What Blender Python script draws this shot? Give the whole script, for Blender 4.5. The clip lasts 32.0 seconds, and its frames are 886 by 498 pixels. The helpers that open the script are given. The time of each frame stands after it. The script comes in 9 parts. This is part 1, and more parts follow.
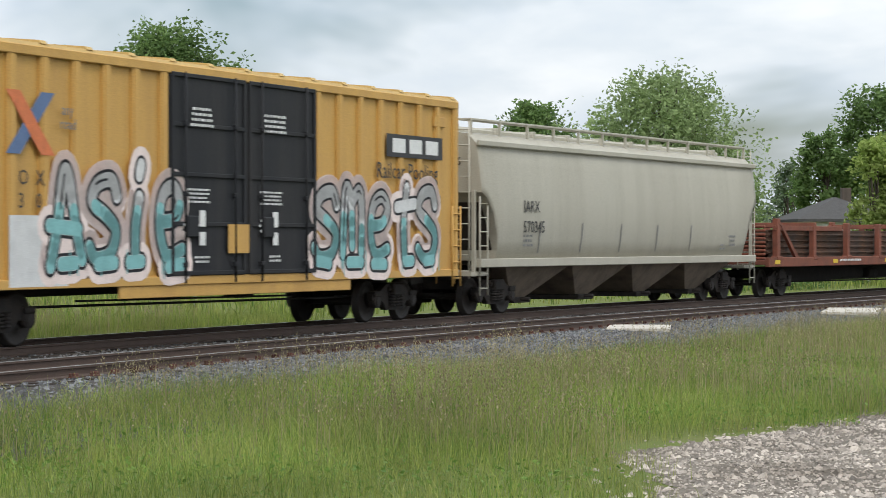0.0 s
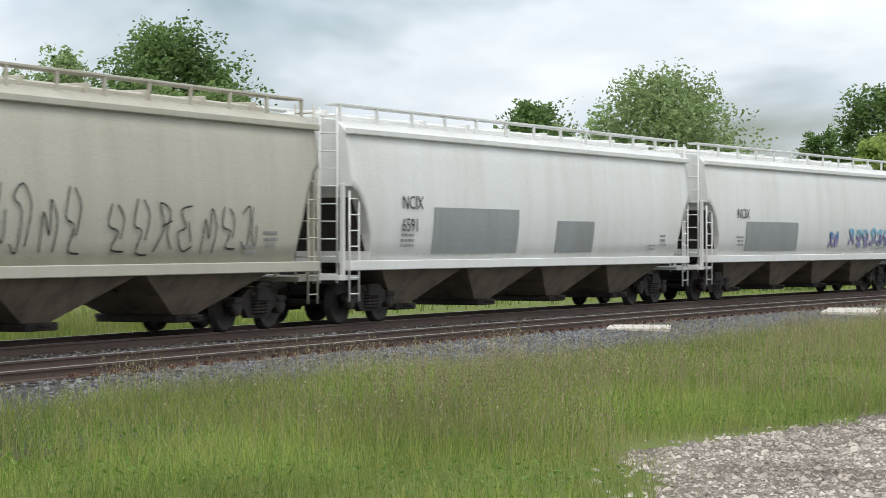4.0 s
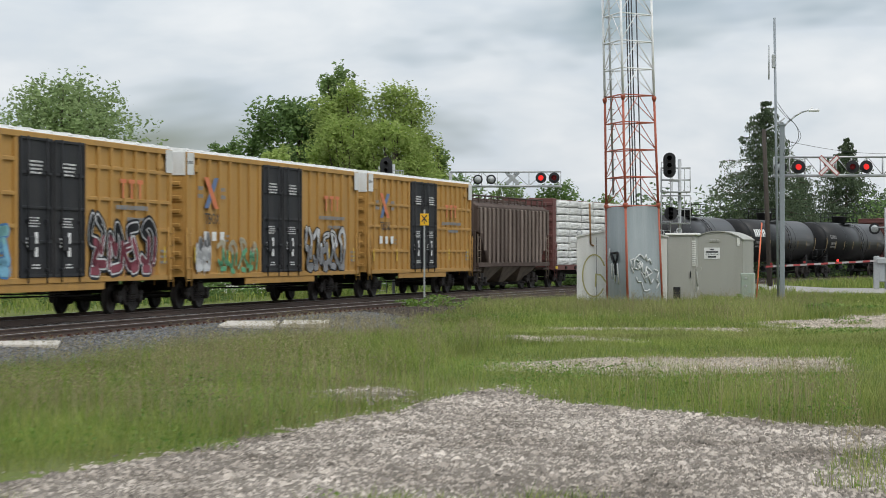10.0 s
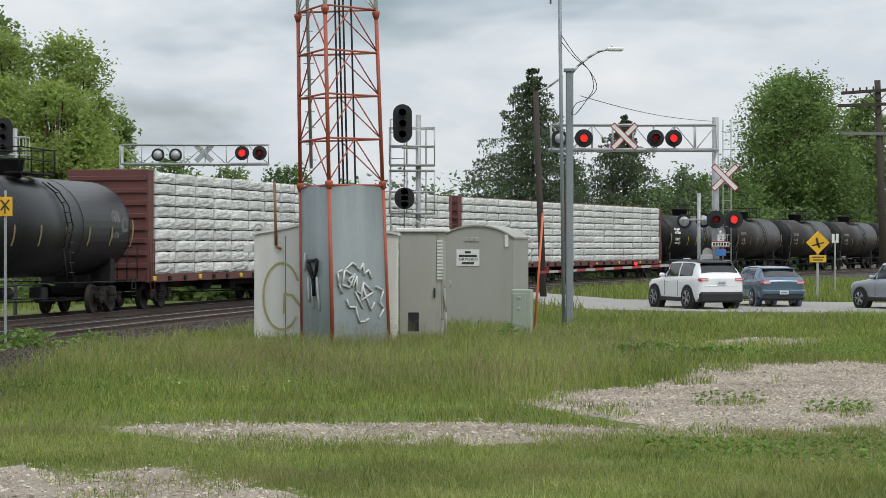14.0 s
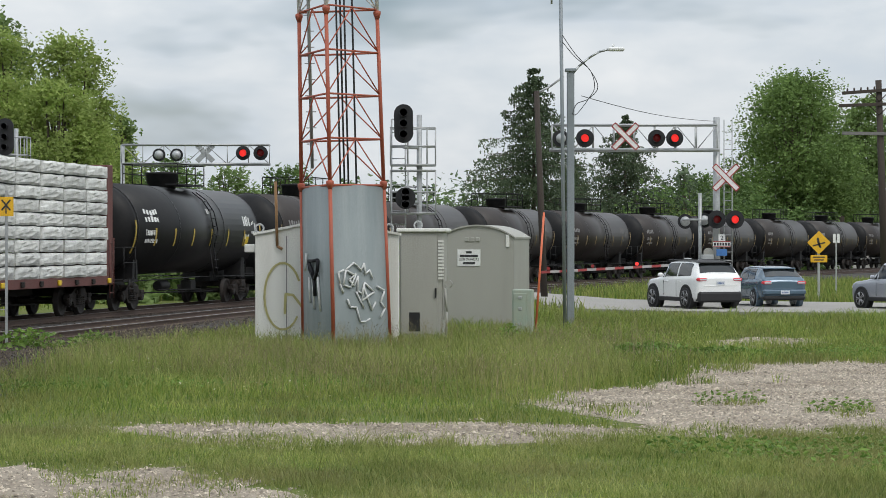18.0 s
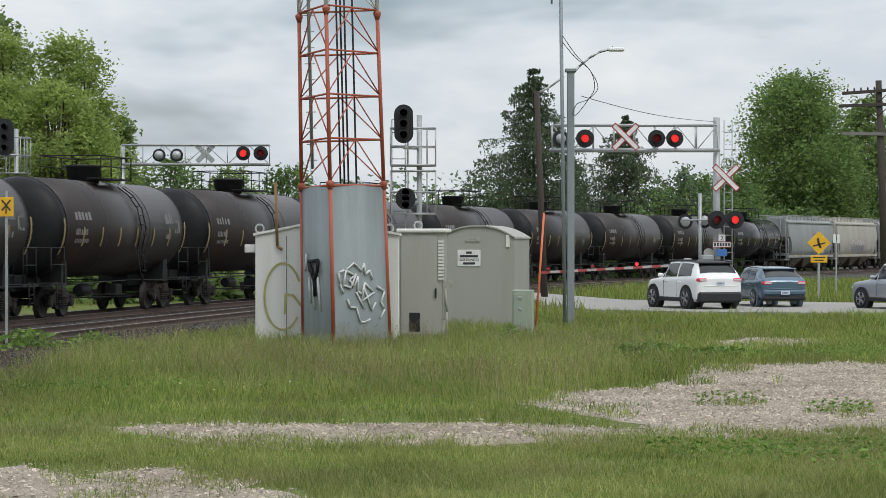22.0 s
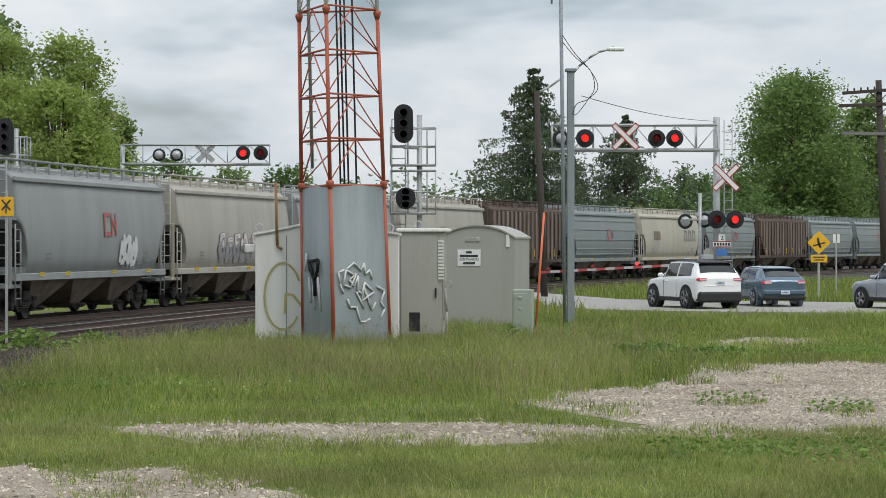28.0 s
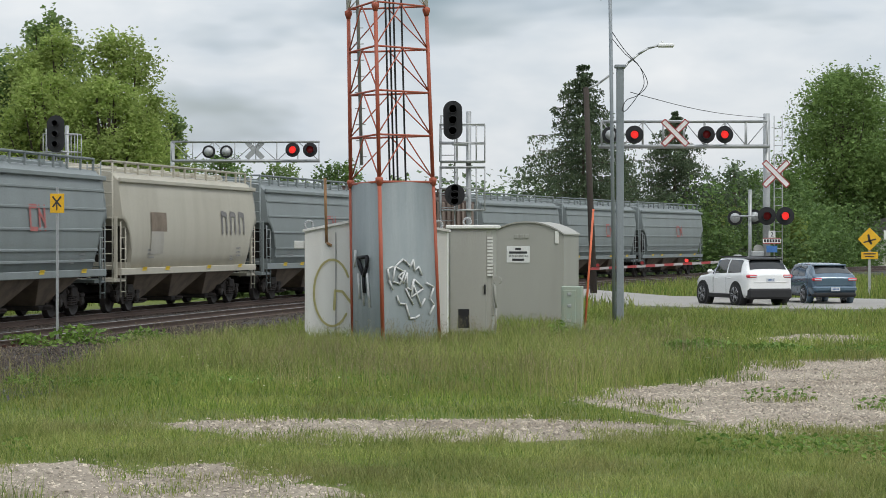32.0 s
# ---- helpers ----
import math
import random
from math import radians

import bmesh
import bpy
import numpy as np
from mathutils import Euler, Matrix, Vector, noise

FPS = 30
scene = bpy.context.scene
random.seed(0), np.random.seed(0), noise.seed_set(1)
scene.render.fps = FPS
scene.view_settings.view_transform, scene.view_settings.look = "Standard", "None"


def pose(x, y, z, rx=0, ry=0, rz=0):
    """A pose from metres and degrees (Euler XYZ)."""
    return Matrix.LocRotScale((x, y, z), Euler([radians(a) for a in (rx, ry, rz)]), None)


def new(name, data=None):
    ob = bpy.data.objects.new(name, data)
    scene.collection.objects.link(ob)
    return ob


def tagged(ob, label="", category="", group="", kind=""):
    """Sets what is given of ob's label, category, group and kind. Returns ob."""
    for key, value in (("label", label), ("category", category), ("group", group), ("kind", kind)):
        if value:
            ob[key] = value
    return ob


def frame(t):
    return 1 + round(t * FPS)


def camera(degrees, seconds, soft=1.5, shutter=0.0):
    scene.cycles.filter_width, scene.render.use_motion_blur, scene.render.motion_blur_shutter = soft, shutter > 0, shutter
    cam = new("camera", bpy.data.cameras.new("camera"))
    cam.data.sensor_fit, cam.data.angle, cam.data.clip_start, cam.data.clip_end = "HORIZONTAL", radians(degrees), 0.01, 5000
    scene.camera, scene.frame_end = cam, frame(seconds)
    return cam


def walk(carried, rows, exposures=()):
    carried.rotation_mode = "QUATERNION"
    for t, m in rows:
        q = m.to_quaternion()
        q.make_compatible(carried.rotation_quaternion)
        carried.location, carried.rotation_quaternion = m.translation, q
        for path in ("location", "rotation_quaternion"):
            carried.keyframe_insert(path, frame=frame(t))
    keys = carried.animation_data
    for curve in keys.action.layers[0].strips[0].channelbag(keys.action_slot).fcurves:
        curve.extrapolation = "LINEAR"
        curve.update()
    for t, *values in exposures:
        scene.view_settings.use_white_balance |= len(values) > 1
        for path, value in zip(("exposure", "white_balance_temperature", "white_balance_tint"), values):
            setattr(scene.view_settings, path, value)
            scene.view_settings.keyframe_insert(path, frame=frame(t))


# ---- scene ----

# ---- camera: degrees of view, then seconds, place, tilt and turn ----
cam = camera(21.65, 32.0, soft=0.68, shutter=0.12)
PATH = [
    (0, -0.418, -34.54, 2.049, 89.846, 20.467),
    (6.3, -0.418, -34.54, 2.049, 89.846, 20.467),
    (6.5, -0.418, -34.54, 2.049, 89.846, 20.355),
    (6.75, -0.418, -34.54, 2.049, 89.867, 19.838),
    (7, -0.418, -34.54, 2.049, 89.888, 18.901),
    (7.25, -0.418, -34.54, 2.049, 89.909, 17.672),
    (7.5, -0.418, -34.54, 2.049, 89.93, 16.344),
    (8, -0.418, -34.54, 2.049, 89.986, 13.759),
    (8.25, -0.418, -34.54, 2.049, 90.014, 12.082),
    (8.5, -0.418, -34.54, 2.049, 90.042, 10.684),
    (8.75, -0.418, -34.54, 2.049, 90.035, 9.762),
    (9, -0.418, -34.54, 2.049, 90.028, 9.035),
    (9.5, -0.418, -34.54, 2.049, 90.014, 7.736),
    (9.9, -0.418, -34.54, 2.049, 90.098, 6.344),
    (10, -0.397, -32.813, 2.071, 90.126, 5.982),
    (10.1, -0.355, -29.359, 2.114, 90.084, 5.913),
    (10.2, -0.309, -25.559, 2.161, 90.028, 5.917),
    (10.3, -0.263, -21.76, 2.208, 89.972, 5.93),
    (10.4, -0.217, -17.961, 2.255, 89.916, 5.914),
    (10.5, -0.171, -14.161, 2.302, 89.86, 5.689),
    (10.6, -0.125, -10.362, 2.349, 89.832, 5.34),
    (10.7, -0.081, -6.735, 2.394, 89.818, 4.806),
    (10.8, -0.042, -3.454, 2.435, 89.818, 4.176),
    (10.9, -0.015, -1.209, 2.463, 89.818, 3.518),
    (11, -0, -0, 2.478, 89.818, 2.793),
    (11.5, 0, 0, 2.478, 89.832, 1.411),
    (12, 0, 0, 2.478, 89.832, 0.391),
    (12.5, 0, 0, 2.478, 89.832, -0.028),
    (13, 0, 0, 2.478, 89.888, -0),
    (13.5, 0, 0, 2.478, 89.902, -0),
    (16, 0, 0, 2.478, 89.902, 0.014),
    (19, 0, 0, 2.478, 89.902, 0.028),
    (25, 0, 0, 2.478, 89.916, 0.028),
    (28.5, 0, 0, 2.478, 89.902, 0.028),
    (28.75, 0, 0, 2.478, 89.916, 0.168),
    (29, 0, 0, 2.478, 89.93, 0.992),
    (29.5, 0, 0, 2.478, 89.86, 1.062),
    (30, 0, 0, 2.478, 89.846, 1.16),
    (30.5, 0, 0, 2.478, 89.846, 1.146),
    (31, 0, 0, 2.478, 89.818, 1.23),
    (32, 0, 0, 2.478, 89.818, 1.244),
]
walk(cam, [(t, pose(x, y, z, tilt, 0, turn)) for t, x, y, z, tilt, turn in PATH],
     [(0, 0.06), (1, 0.08), (2, 0.14), (3, 0.1), (6.1, 0.12), (7, 0.46), (7.6, 0.15), (8.1, 0.06), (8.8, -0.08), (9.1, -0.1), (9.6, -0.13), (10.6, -0.22), (20, -0.23), (32, -0.2)])

# ---- overcast daylight ----
SUN_ELEV, SUN_TURN = 50.0, 145.0
sun_data = bpy.data.lights.new("sun", "SUN")
sun_data.energy, sun_data.angle, sun_data.color = 1.3, radians(18), (1.0, 0.96, 0.9)
sun = new("sun", sun_data)
sun.matrix_world = pose(0, 0, 60, 90 - SUN_ELEV, 0, 180 - SUN_TURN)

world = bpy.data.worlds.new("sky")
scene.world = world
world.use_nodes = True


def build_sky():
    nt = world.node_tree
    nt.nodes.clear()
    n = nt.nodes.new
    out, bg = n("ShaderNodeOutputWorld"), n("ShaderNodeBackground")
    sky = n("ShaderNodeTexSky")
    sky.sky_type, sky.sun_disc = "NISHITA", False
    sky.sun_elevation, sky.sun_rotation = radians(SUN_ELEV), radians(SUN_TURN)
    sky.dust_density, sky.air_density = 2.0, 1.0
    co, mp = n("ShaderNodeTexCoord"), n("ShaderNodeMapping")
    mp.inputs["Scale"].default_value = (3.0, 3.0, 7.5)
    big, fine = n("ShaderNodeTexNoise"), n("ShaderNodeTexNoise")
    for t, s, d in ((big, 1.7, 4.0), (fine, 5.0, 4.0)):
        t.inputs["Scale"].default_value, t.inputs["Detail"].default_value = s, d
        t.inputs["Roughness"].default_value = 0.55
        t.inputs["Distortion"].default_value = 0.25
    shade = n("ShaderNodeValToRGB")
    e = shade.color_ramp.elements
    e[0].position, e[0].color = 0.33, (6.4, 7.4, 8.6, 1)
    e[1].position, e[1].color = 0.66, (10.3, 10.6, 10.8, 1)
    mid = shade.color_ramp.elements.new(0.5)
    mid.color = (8.0, 8.7, 9.3, 1)
    cover = n("ShaderNodeMapRange")
    cover.inputs["From Min"].default_value, cover.inputs["From Max"].default_value = 0.3, 0.48
    mix = n("ShaderNodeMix")
    mix.data_type = "RGBA"
    blend = n("ShaderNodeMix")
    blend.data_type = "FLOAT"
    blend.inputs["Factor"].default_value = 0.35
    k = nt.links.new
    k(co.outputs["Generated"], mp.inputs["Vector"])
    k(mp.outputs["Vector"], big.inputs["Vector"])
    k(mp.outputs["Vector"], fine.inputs["Vector"])
    k(big.outputs["Fac"], blend.inputs["A"])
    k(fine.outputs["Fac"], blend.inputs["B"])
    k(blend.outputs["Result"], shade.inputs["Fac"])
    k(big.outputs["Fac"], cover.inputs["Value"])
    k(cover.outputs["Result"], mix.inputs["Factor"])
    k(sky.outputs["Color"], mix.inputs["A"])
    k(shade.outputs["Color"], mix.inputs["B"])
    # an overcast sky is about twice as bright overhead as low down
    sep, rise, lift = n("ShaderNodeSeparateXYZ"), n("ShaderNodeMapRange"), n("ShaderNodeVectorMath")
    rise.inputs["To Min"].default_value, rise.inputs["To Max"].default_value = 0.86, 2.1
    lift.operation = "SCALE"
    k(co.outputs["Generated"], sep.inputs["Vector"])
    k(sep.outputs["Z"], rise.inputs["Value"])
    k(mix.outputs["Result"], lift.inputs[0])
    k(rise.outputs["Result"], lift.inputs["Scale"])
    k(lift.outputs["Vector"], bg.inputs["Color"])
    bg.inputs["Strength"].default_value = 0.1
    k(bg.outputs["Background"], out.inputs["Surface"])


build_sky()


# ---- mesh and material helpers ----
class Geo:
    """Collects vertices and faces of one mesh."""

    def __init__(self):
        self.v, self.f, self.s, self.m = [], [], [], []
        self.mat = 0

    def add(self, verts, faces, smooth=False):
        o = len(self.v)
        self.v.extend(verts)
        for f in faces:
            self.f.append([o + i for i in f])
            self.s.append(smooth)
            self.m.append(self.mat)
        return self

    def box(self, x0, x1, y0, y1, z0, z1, b=0.0):
        if b <= 0:
            v = [(x, y, z) for x in (x0, x1) for y in (y0, y1) for z in (z0, z1)]
            return self.add(v, [(0, 1, 3, 2), (4, 6, 7, 5), (0, 4, 5, 1), (2, 3, 7, 6), (0, 2, 6, 4), (1, 5, 7, 3)])
        b = min(b, (x1 - x0) * 0.45, (y1 - y0) * 0.45, (z1 - z0) * 0.45)
        lo, hi = (x0, y0, z0), (x1, y1, z1)
        v, idx = [], {}
        for c in range(8):
            side = [(c >> k) & 1 for k in range(3)]
            for ax in range(3):
                q = []
                for k in range(3):
                    p = hi[k] if side[k] else lo[k]
                    if k != ax:
                        p += -b if side[k] else b
                    q.append(p)
                idx[c, ax] = len(v)
                v.append(tuple(q))
        f = []
        for ax in range(3):
            a1, a2 = (ax + 1) % 3, (ax + 2) % 3
            for s in (0, 1):
                ring = [(s << ax) | (p << a1) | (q << a2) for p, q in ((0, 0), (1, 0), (1, 1), (0, 1))]
                face = [idx[c, ax] for c in ring]
                f.append(face if s else face[::-1])
            for p in (0, 1):
                for q in (0, 1):
                    c0 = (p << a1) | (q << a2)
                    c1 = c0 | (1 << ax)
                    face = [idx[c0, a1], idx[c1, a1], idx[c1, a2], idx[c0, a2]]
                    f.append(face if p != q else face[::-1])
        for c in range(8):
            face = [idx[c, 0], idx[c, 1], idx[c, 2]]
            f.append(face if bin(c).count("1") % 2 else face[::-1])
        return self.add(v, f)

    def tube(self, a, b, r, n=8, r2=None, caps=True, smooth=True):
        a, b = Vector(a), Vector(b)
        r2 = r if r2 is None else r2
        d = (b - a).normalized()
        u = d.orthogonal().normalized()
        w = d.cross(u)
        v, f = [], []
        for p, q in ((a, r), (b, r2)):
            for i in range(n):
                t = 2 * math.pi * i / n
                v.append(tuple(p + (u * math.cos(t) + w * math.sin(t)) * q))
        self.add(v, [(i, (i + 1) % n, n + (i + 1) % n, n + i) for i in range(n)], smooth)
        if caps:
            self.add(v[:n], [tuple(range(n))[::-1]])
            self.add(v[n:], [tuple(range(n))])
        return self

    def path(self, pts, r, n=6):
        for a, b in zip(pts, pts[1:]):
            self.tube(a, b, r, n)
        return self

    def prism(self, prof, axis, c0, c1, smooth=False):
        """Extrudes a closed profile along an axis: x takes (y, z), y takes (x, z), z takes (x, y)."""
        def at(p, c):
            return (c, p[0], p[1]) if axis == "x" else (p[0], c, p[1]) if axis == "y" else (p[0], p[1], c)
        n = len(prof)
        v = [at(p, c0) for p in prof] + [at(p, c1) for p in prof]
        self.add(v, [(i, (i + 1) % n, n + (i + 1) % n, n + i) for i in range(n)], smooth)
        self.add(v[:n], [tuple(range(n))[::-1]])
        self.add(v[n:], [tuple(range(n))])
        return self

    def lathe(self, prof, center, axis="z", n=16, smooth=True):
        """Turns (radius, height) pairs about an axis through center."""
        v = []
        for r, h in prof:
            for i in range(n):
                t = 2 * math.pi * i / n
                p = (r * math.cos(t), r * math.sin(t))
                q = (p[0], p[1], h) if axis == "z" else (h, p[0], p[1]) if axis == "x" else (p[0], h, p[1])
                v.append((q[0] + center[0], q[1] + center[1], q[2] + center[2]))
        f = []
        for k in range(len(prof) - 1):
            for i in range(n):
                j = (i + 1) % n
                f.append((k * n + i, k * n + j, (k + 1) * n + j, (k + 1) * n + i))
        self.add(v, f, smooth)
        for k, flip in ((0, True), (len(prof) - 1, False)):
            if prof[k][0] > 1e-4:
                ring = [k * n + i for i in range(n)]
                self.add([v[i] for i in ring], [tuple(range(n))[::-1] if flip else tuple(range(n))])
        return self

    def mesh(self, name):
        me = bpy.data.meshes.new(name)
        me.from_pydata(self.v, [], self.f)
        me.polygons.foreach_set("use_smooth", self.s)
        if any(self.m):
            me.polygons.foreach_set("material_index", self.m)
        me.validate()
        bm = bmesh.new()
        bm.from_mesh(me)
        bmesh.ops.remove_doubles(bm, verts=bm.verts, dist=1e-5)
        bmesh.ops.recalc_face_normals(bm, faces=bm.faces)
        bm.to_mesh(me)
        bm.free()
        me.update()
        return me


def part(name, geo, material, parent=None, label="", at=None):
    """Links a Geo (or a ready mesh) as one mesh object under a thing or a part."""
    me = geo if isinstance(geo, bpy.types.Mesh) else geo.mesh(name)
    if not me.materials:
        for m in material if isinstance(material, (list, tuple)) else [material]:
            me.materials.append(m)
    ob = new(name, me)
    if parent:
        ob.parent = parent
    if at is not None:
        ob.matrix_basis = at
    if label:
        ob["label"] = label
    return ob


def thing(name, label, category, group="", at=None):
    ob = new(name)
    ob.empty_display_size = 0.3
    tagged(ob, label, category, group)
    if at is not None:
        ob.matrix_basis = at
    return ob


def rgb(r, g, b):
    return (r, g, b, 1.0)


def paint(name, base, rough=0.55, metal=0.0, spots=None, amount=0.4, scale=3.0, streak=False, bump=0.15, fine=40.0, spec=0.5, vary=0.0, island=0.0):
    """A painted, weathered or earthy surface: base colour, a second colour in stains, fine grain and relief."""
    m = bpy.data.materials.new(name)
    m.use_nodes = True
    nt = m.node_tree
    n, k = nt.nodes.new, nt.links.new
    bs = nt.nodes["Principled BSDF"]
    bs.inputs["Roughness"].default_value, bs.inputs["Metallic"].default_value = rough, metal
    bs.inputs["Specular IOR Level"].default_value = spec
    co, mp = n("ShaderNodeTexCoord"), n("ShaderNodeMapping")
    if streak:
        mp.inputs["Scale"].default_value = (1.0, 1.0, 0.12)
    k(co.outputs["Object"], mp.inputs["Vector"])
    big, sm = n("ShaderNodeTexNoise"), n("ShaderNodeTexNoise")
    big.inputs["Scale"].default_value, big.inputs["Detail"].default_value = scale, 6.0
    big.inputs["Roughness"].default_value = 0.62
    sm.inputs["Scale"].default_value, sm.inputs["Detail"].default_value = fine, 3.0
    k(mp.outputs["Vector"], big.inputs["Vector"])
    k(co.outputs["Object"], sm.inputs["Vector"])
    ramp = n("ShaderNodeMapRange")
    ramp.inputs["From Min"].default_value, ramp.inputs["From Max"].default_value = 0.42, 0.72
    ramp.inputs["To Max"].default_value = amount
    k(big.outputs["Fac"], ramp.inputs["Value"])
    mix = n("ShaderNodeMix")
    mix.data_type = "RGBA"
    mix.inputs["A"].default_value = rgb(*base)
    mix.inputs["B"].default_value = rgb(*(spots or [c * 0.5 for c in base]))
    k(ramp.outputs["Result"], mix.inputs["Factor"])
    hsv = n("ShaderNodeHueSaturation")
    val = n("ShaderNodeMapRange")
    val.inputs["From Min"].default_value, val.inputs["From Max"].default_value = 0.3, 0.7
    val.inputs["To Min"].default_value, val.inputs["To Max"].default_value = 0.86, 1.12
    k(sm.outputs["Fac"], val.inputs["Value"])
    k(mix.outputs["Result"], hsv.inputs["Color"])
    last = val.outputs["Result"]
    for amt, node, sock in ((vary, "ShaderNodeObjectInfo", "Random"), (island, "ShaderNodeNewGeometry", "Random Per Island")):
        if amt:
            src, rr, mul = n(node), n("ShaderNodeMapRange"), n("ShaderNodeMath")
            rr.inputs["To Min"].default_value, rr.inputs["To Max"].default_value = 1 - amt, 1 + amt
            mul.operation = "MULTIPLY"
            k(src.outputs[sock], rr.inputs["Value"])
            k(rr.outputs["Result"], mul.inputs[0])
            k(last, mul.inputs[1])
            last = mul.outputs["Value"]
    k(last, hsv.inputs["Value"])
    k(hsv.outputs["Color"], bs.inputs["Base Color"])
    if bump:
        bp = n("ShaderNodeBump")
        bp.inputs["Strength"].default_value, bp.inputs["Distance"].default_value = bump, 0.02
        k(sm.outputs["Fac"], bp.inputs["Height"])
        k(bp.outputs["Normal"], bs.inputs["Normal"])
    return m


def leafy(name, base, tip, rough=0.6, through_light=0.25, dry=None):
    """Leaves or blades: colour varies piece by piece, and some light passes through."""
    m = bpy.data.materials.new(name)
    m.use_nodes = True
    nt = m.node_tree
    n, k = nt.nodes.new, nt.links.new
    bs, out = nt.nodes["Principled BSDF"], nt.nodes["Material Output"]
    bs.inputs["Roughness"].default_value = rough
    bs.inputs["Specular IOR Level"].default_value = 0.25
    geo, mix = n("ShaderNodeNewGeometry"), n("ShaderNodeMix")
    mix.data_type = "RGBA"
    mix.inputs["A"].default_value, mix.inputs["B"].default_value = rgb(*base), rgb(*tip)
    k(geo.outputs["Random Per Island"], mix.inputs["Factor"])
    co, nz, hs = n("ShaderNodeTexCoord"), n("ShaderNodeTexNoise"), n("ShaderNodeHueSaturation")
    nz.inputs["Scale"].default_value, nz.inputs["Detail"].default_value = 0.35, 3.0
    k(co.outputs["Object"], nz.inputs["Vector"])
    mr = n("ShaderNodeMapRange")
    mr.inputs["From Min"].default_value, mr.inputs["From Max"].default_value = 0.3, 0.7
    mr.inputs["To Min"].default_value, mr.inputs["To Max"].default_value = 0.7, 1.3
    k(nz.outputs["Fac"], mr.inputs["Value"])
    k(mr.outputs["Result"], hs.inputs["Value"])
    last = mix.outputs["Result"]
    if dry:
        spot, rg, mx = n("ShaderNodeTexNoise"), n("ShaderNodeMapRange"), n("ShaderNodeMix")
        spot.inputs["Scale"].default_value, spot.inputs["Detail"].default_value = 0.55, 5.0
        spot.inputs["Roughness"].default_value = 0.65
        k(co.outputs["Object"], spot.inputs["Vector"])
        rg.inputs["From Min"].default_value, rg.inputs["From Max"].default_value, rg.inputs["To Max"].default_value = 0.47, 0.7, 0.6
        k(spot.outputs["Fac"], rg.inputs["Value"])
        mx.data_type = "RGBA"
        k(rg.outputs["Result"], mx.inputs["Factor"])
        k(last, mx.inputs["A"])
        mx.inputs["B"].default_value = rgb(*dry)
        last = mx.outputs["Result"]
    k(last, hs.inputs["Color"])
    k(hs.outputs["Color"], bs.inputs["Base Color"])
    tr, add = n("ShaderNodeBsdfTranslucent"), n("ShaderNodeMixShader")
    add.inputs["Fac"].default_value = through_light
    k(hs.outputs["Color"], tr.inputs["Color"])
    k(bs.outputs["BSDF"], add.inputs[1])
    k(tr.outputs["BSDF"], add.inputs[2])
    k(add.outputs["Shader"], out.inputs["Surface"])
    return m


def glow(name, color, strength):
    m = bpy.data.materials.new(name)
    m.use_nodes = True
    bs = m.node_tree.nodes["Principled BSDF"]
    bs.inputs["Base Color"].default_value = rgb(*color)
    bs.inputs["Emission Color"].default_value = rgb(*color)
    bs.inputs["Emission Strength"].default_value = strength
    return m


def glass(name, tint, rough=0.05):
    m = bpy.data.materials.new(name)
    m.use_nodes = True
    bs = m.node_tree.nodes["Principled BSDF"]
    bs.inputs["Base Color"].default_value = rgb(*tint)
    bs.inputs["Roughness"].default_value = rough
    bs.inputs["Specular IOR Level"].default_value = 0.5
    bs.inputs["Coat Weight"].default_value = 0.15
    return m


# ---- materials ----
M = {}
M["grass_ground"] = paint("grass_ground", (0.11, 0.14, 0.035), 0.95, spots=(0.15, 0.14, 0.06), amount=0.6, scale=0.6, bump=0.6, fine=9.0, spec=0.1)
M["gravel"] = paint("gravel", (0.2, 0.172, 0.14), 0.95, spots=(0.085, 0.07, 0.056), amount=0.95, scale=0.45, bump=1.0, fine=14.0, spec=0.15)
M["gravel_pale"] = paint("gravel_pale", (0.315, 0.27, 0.215), 0.95, spots=(0.18, 0.148, 0.112), amount=0.85, scale=0.5, bump=1.0, fine=14.0, spec=0.15)
M["pebble_pale"] = paint("pebble_pale", (0.43, 0.375, 0.305), 0.9, spots=(0.27, 0.225, 0.175), amount=0.8, scale=0.5, bump=0.3, island=0.55, spec=0.2)
M["pebble"] = paint("pebble", (0.42, 0.37, 0.32), 0.9, spots=(0.14, 0.115, 0.09), amount=0.95, scale=0.45, bump=0.3, island=0.55, spec=0.2)
M["ballast_bed"] = paint("ballast_bed", (0.065, 0.062, 0.06), 0.95, spots=(0.05, 0.04, 0.034), amount=0.7, scale=0.9, bump=1.0, fine=12.0, spec=0.15)
M["ballast_stone"] = paint("ballast_stone", (0.145, 0.148, 0.152), 0.9, spots=(0.11, 0.09, 0.075), amount=0.7, scale=0.7, bump=0.3, island=0.6, spec=0.2)
M["ballast_dark"] = paint("ballast_dark", (0.08, 0.066, 0.056), 0.9, spots=(0.045, 0.036, 0.03), amount=0.6, scale=0.8, bump=0.3, island=0.5, spec=0.15)
M["rail_rust"] = paint("rail_rust", (0.085, 0.055, 0.042), 0.75, 0.1, spots=(0.05, 0.034, 0.028), scale=4.0)
M["rail_bright"] = paint("rail_bright", (0.32, 0.31, 0.3), 0.38, 0.8, spots=(0.2, 0.18, 0.16), scale=6.0, bump=0.05)
M["tie"] = paint("tie", (0.062, 0.05, 0.042), 0.9, spots=(0.035, 0.03, 0.027), scale=5.0, bump=0.4, vary=0.35, spec=0.18)
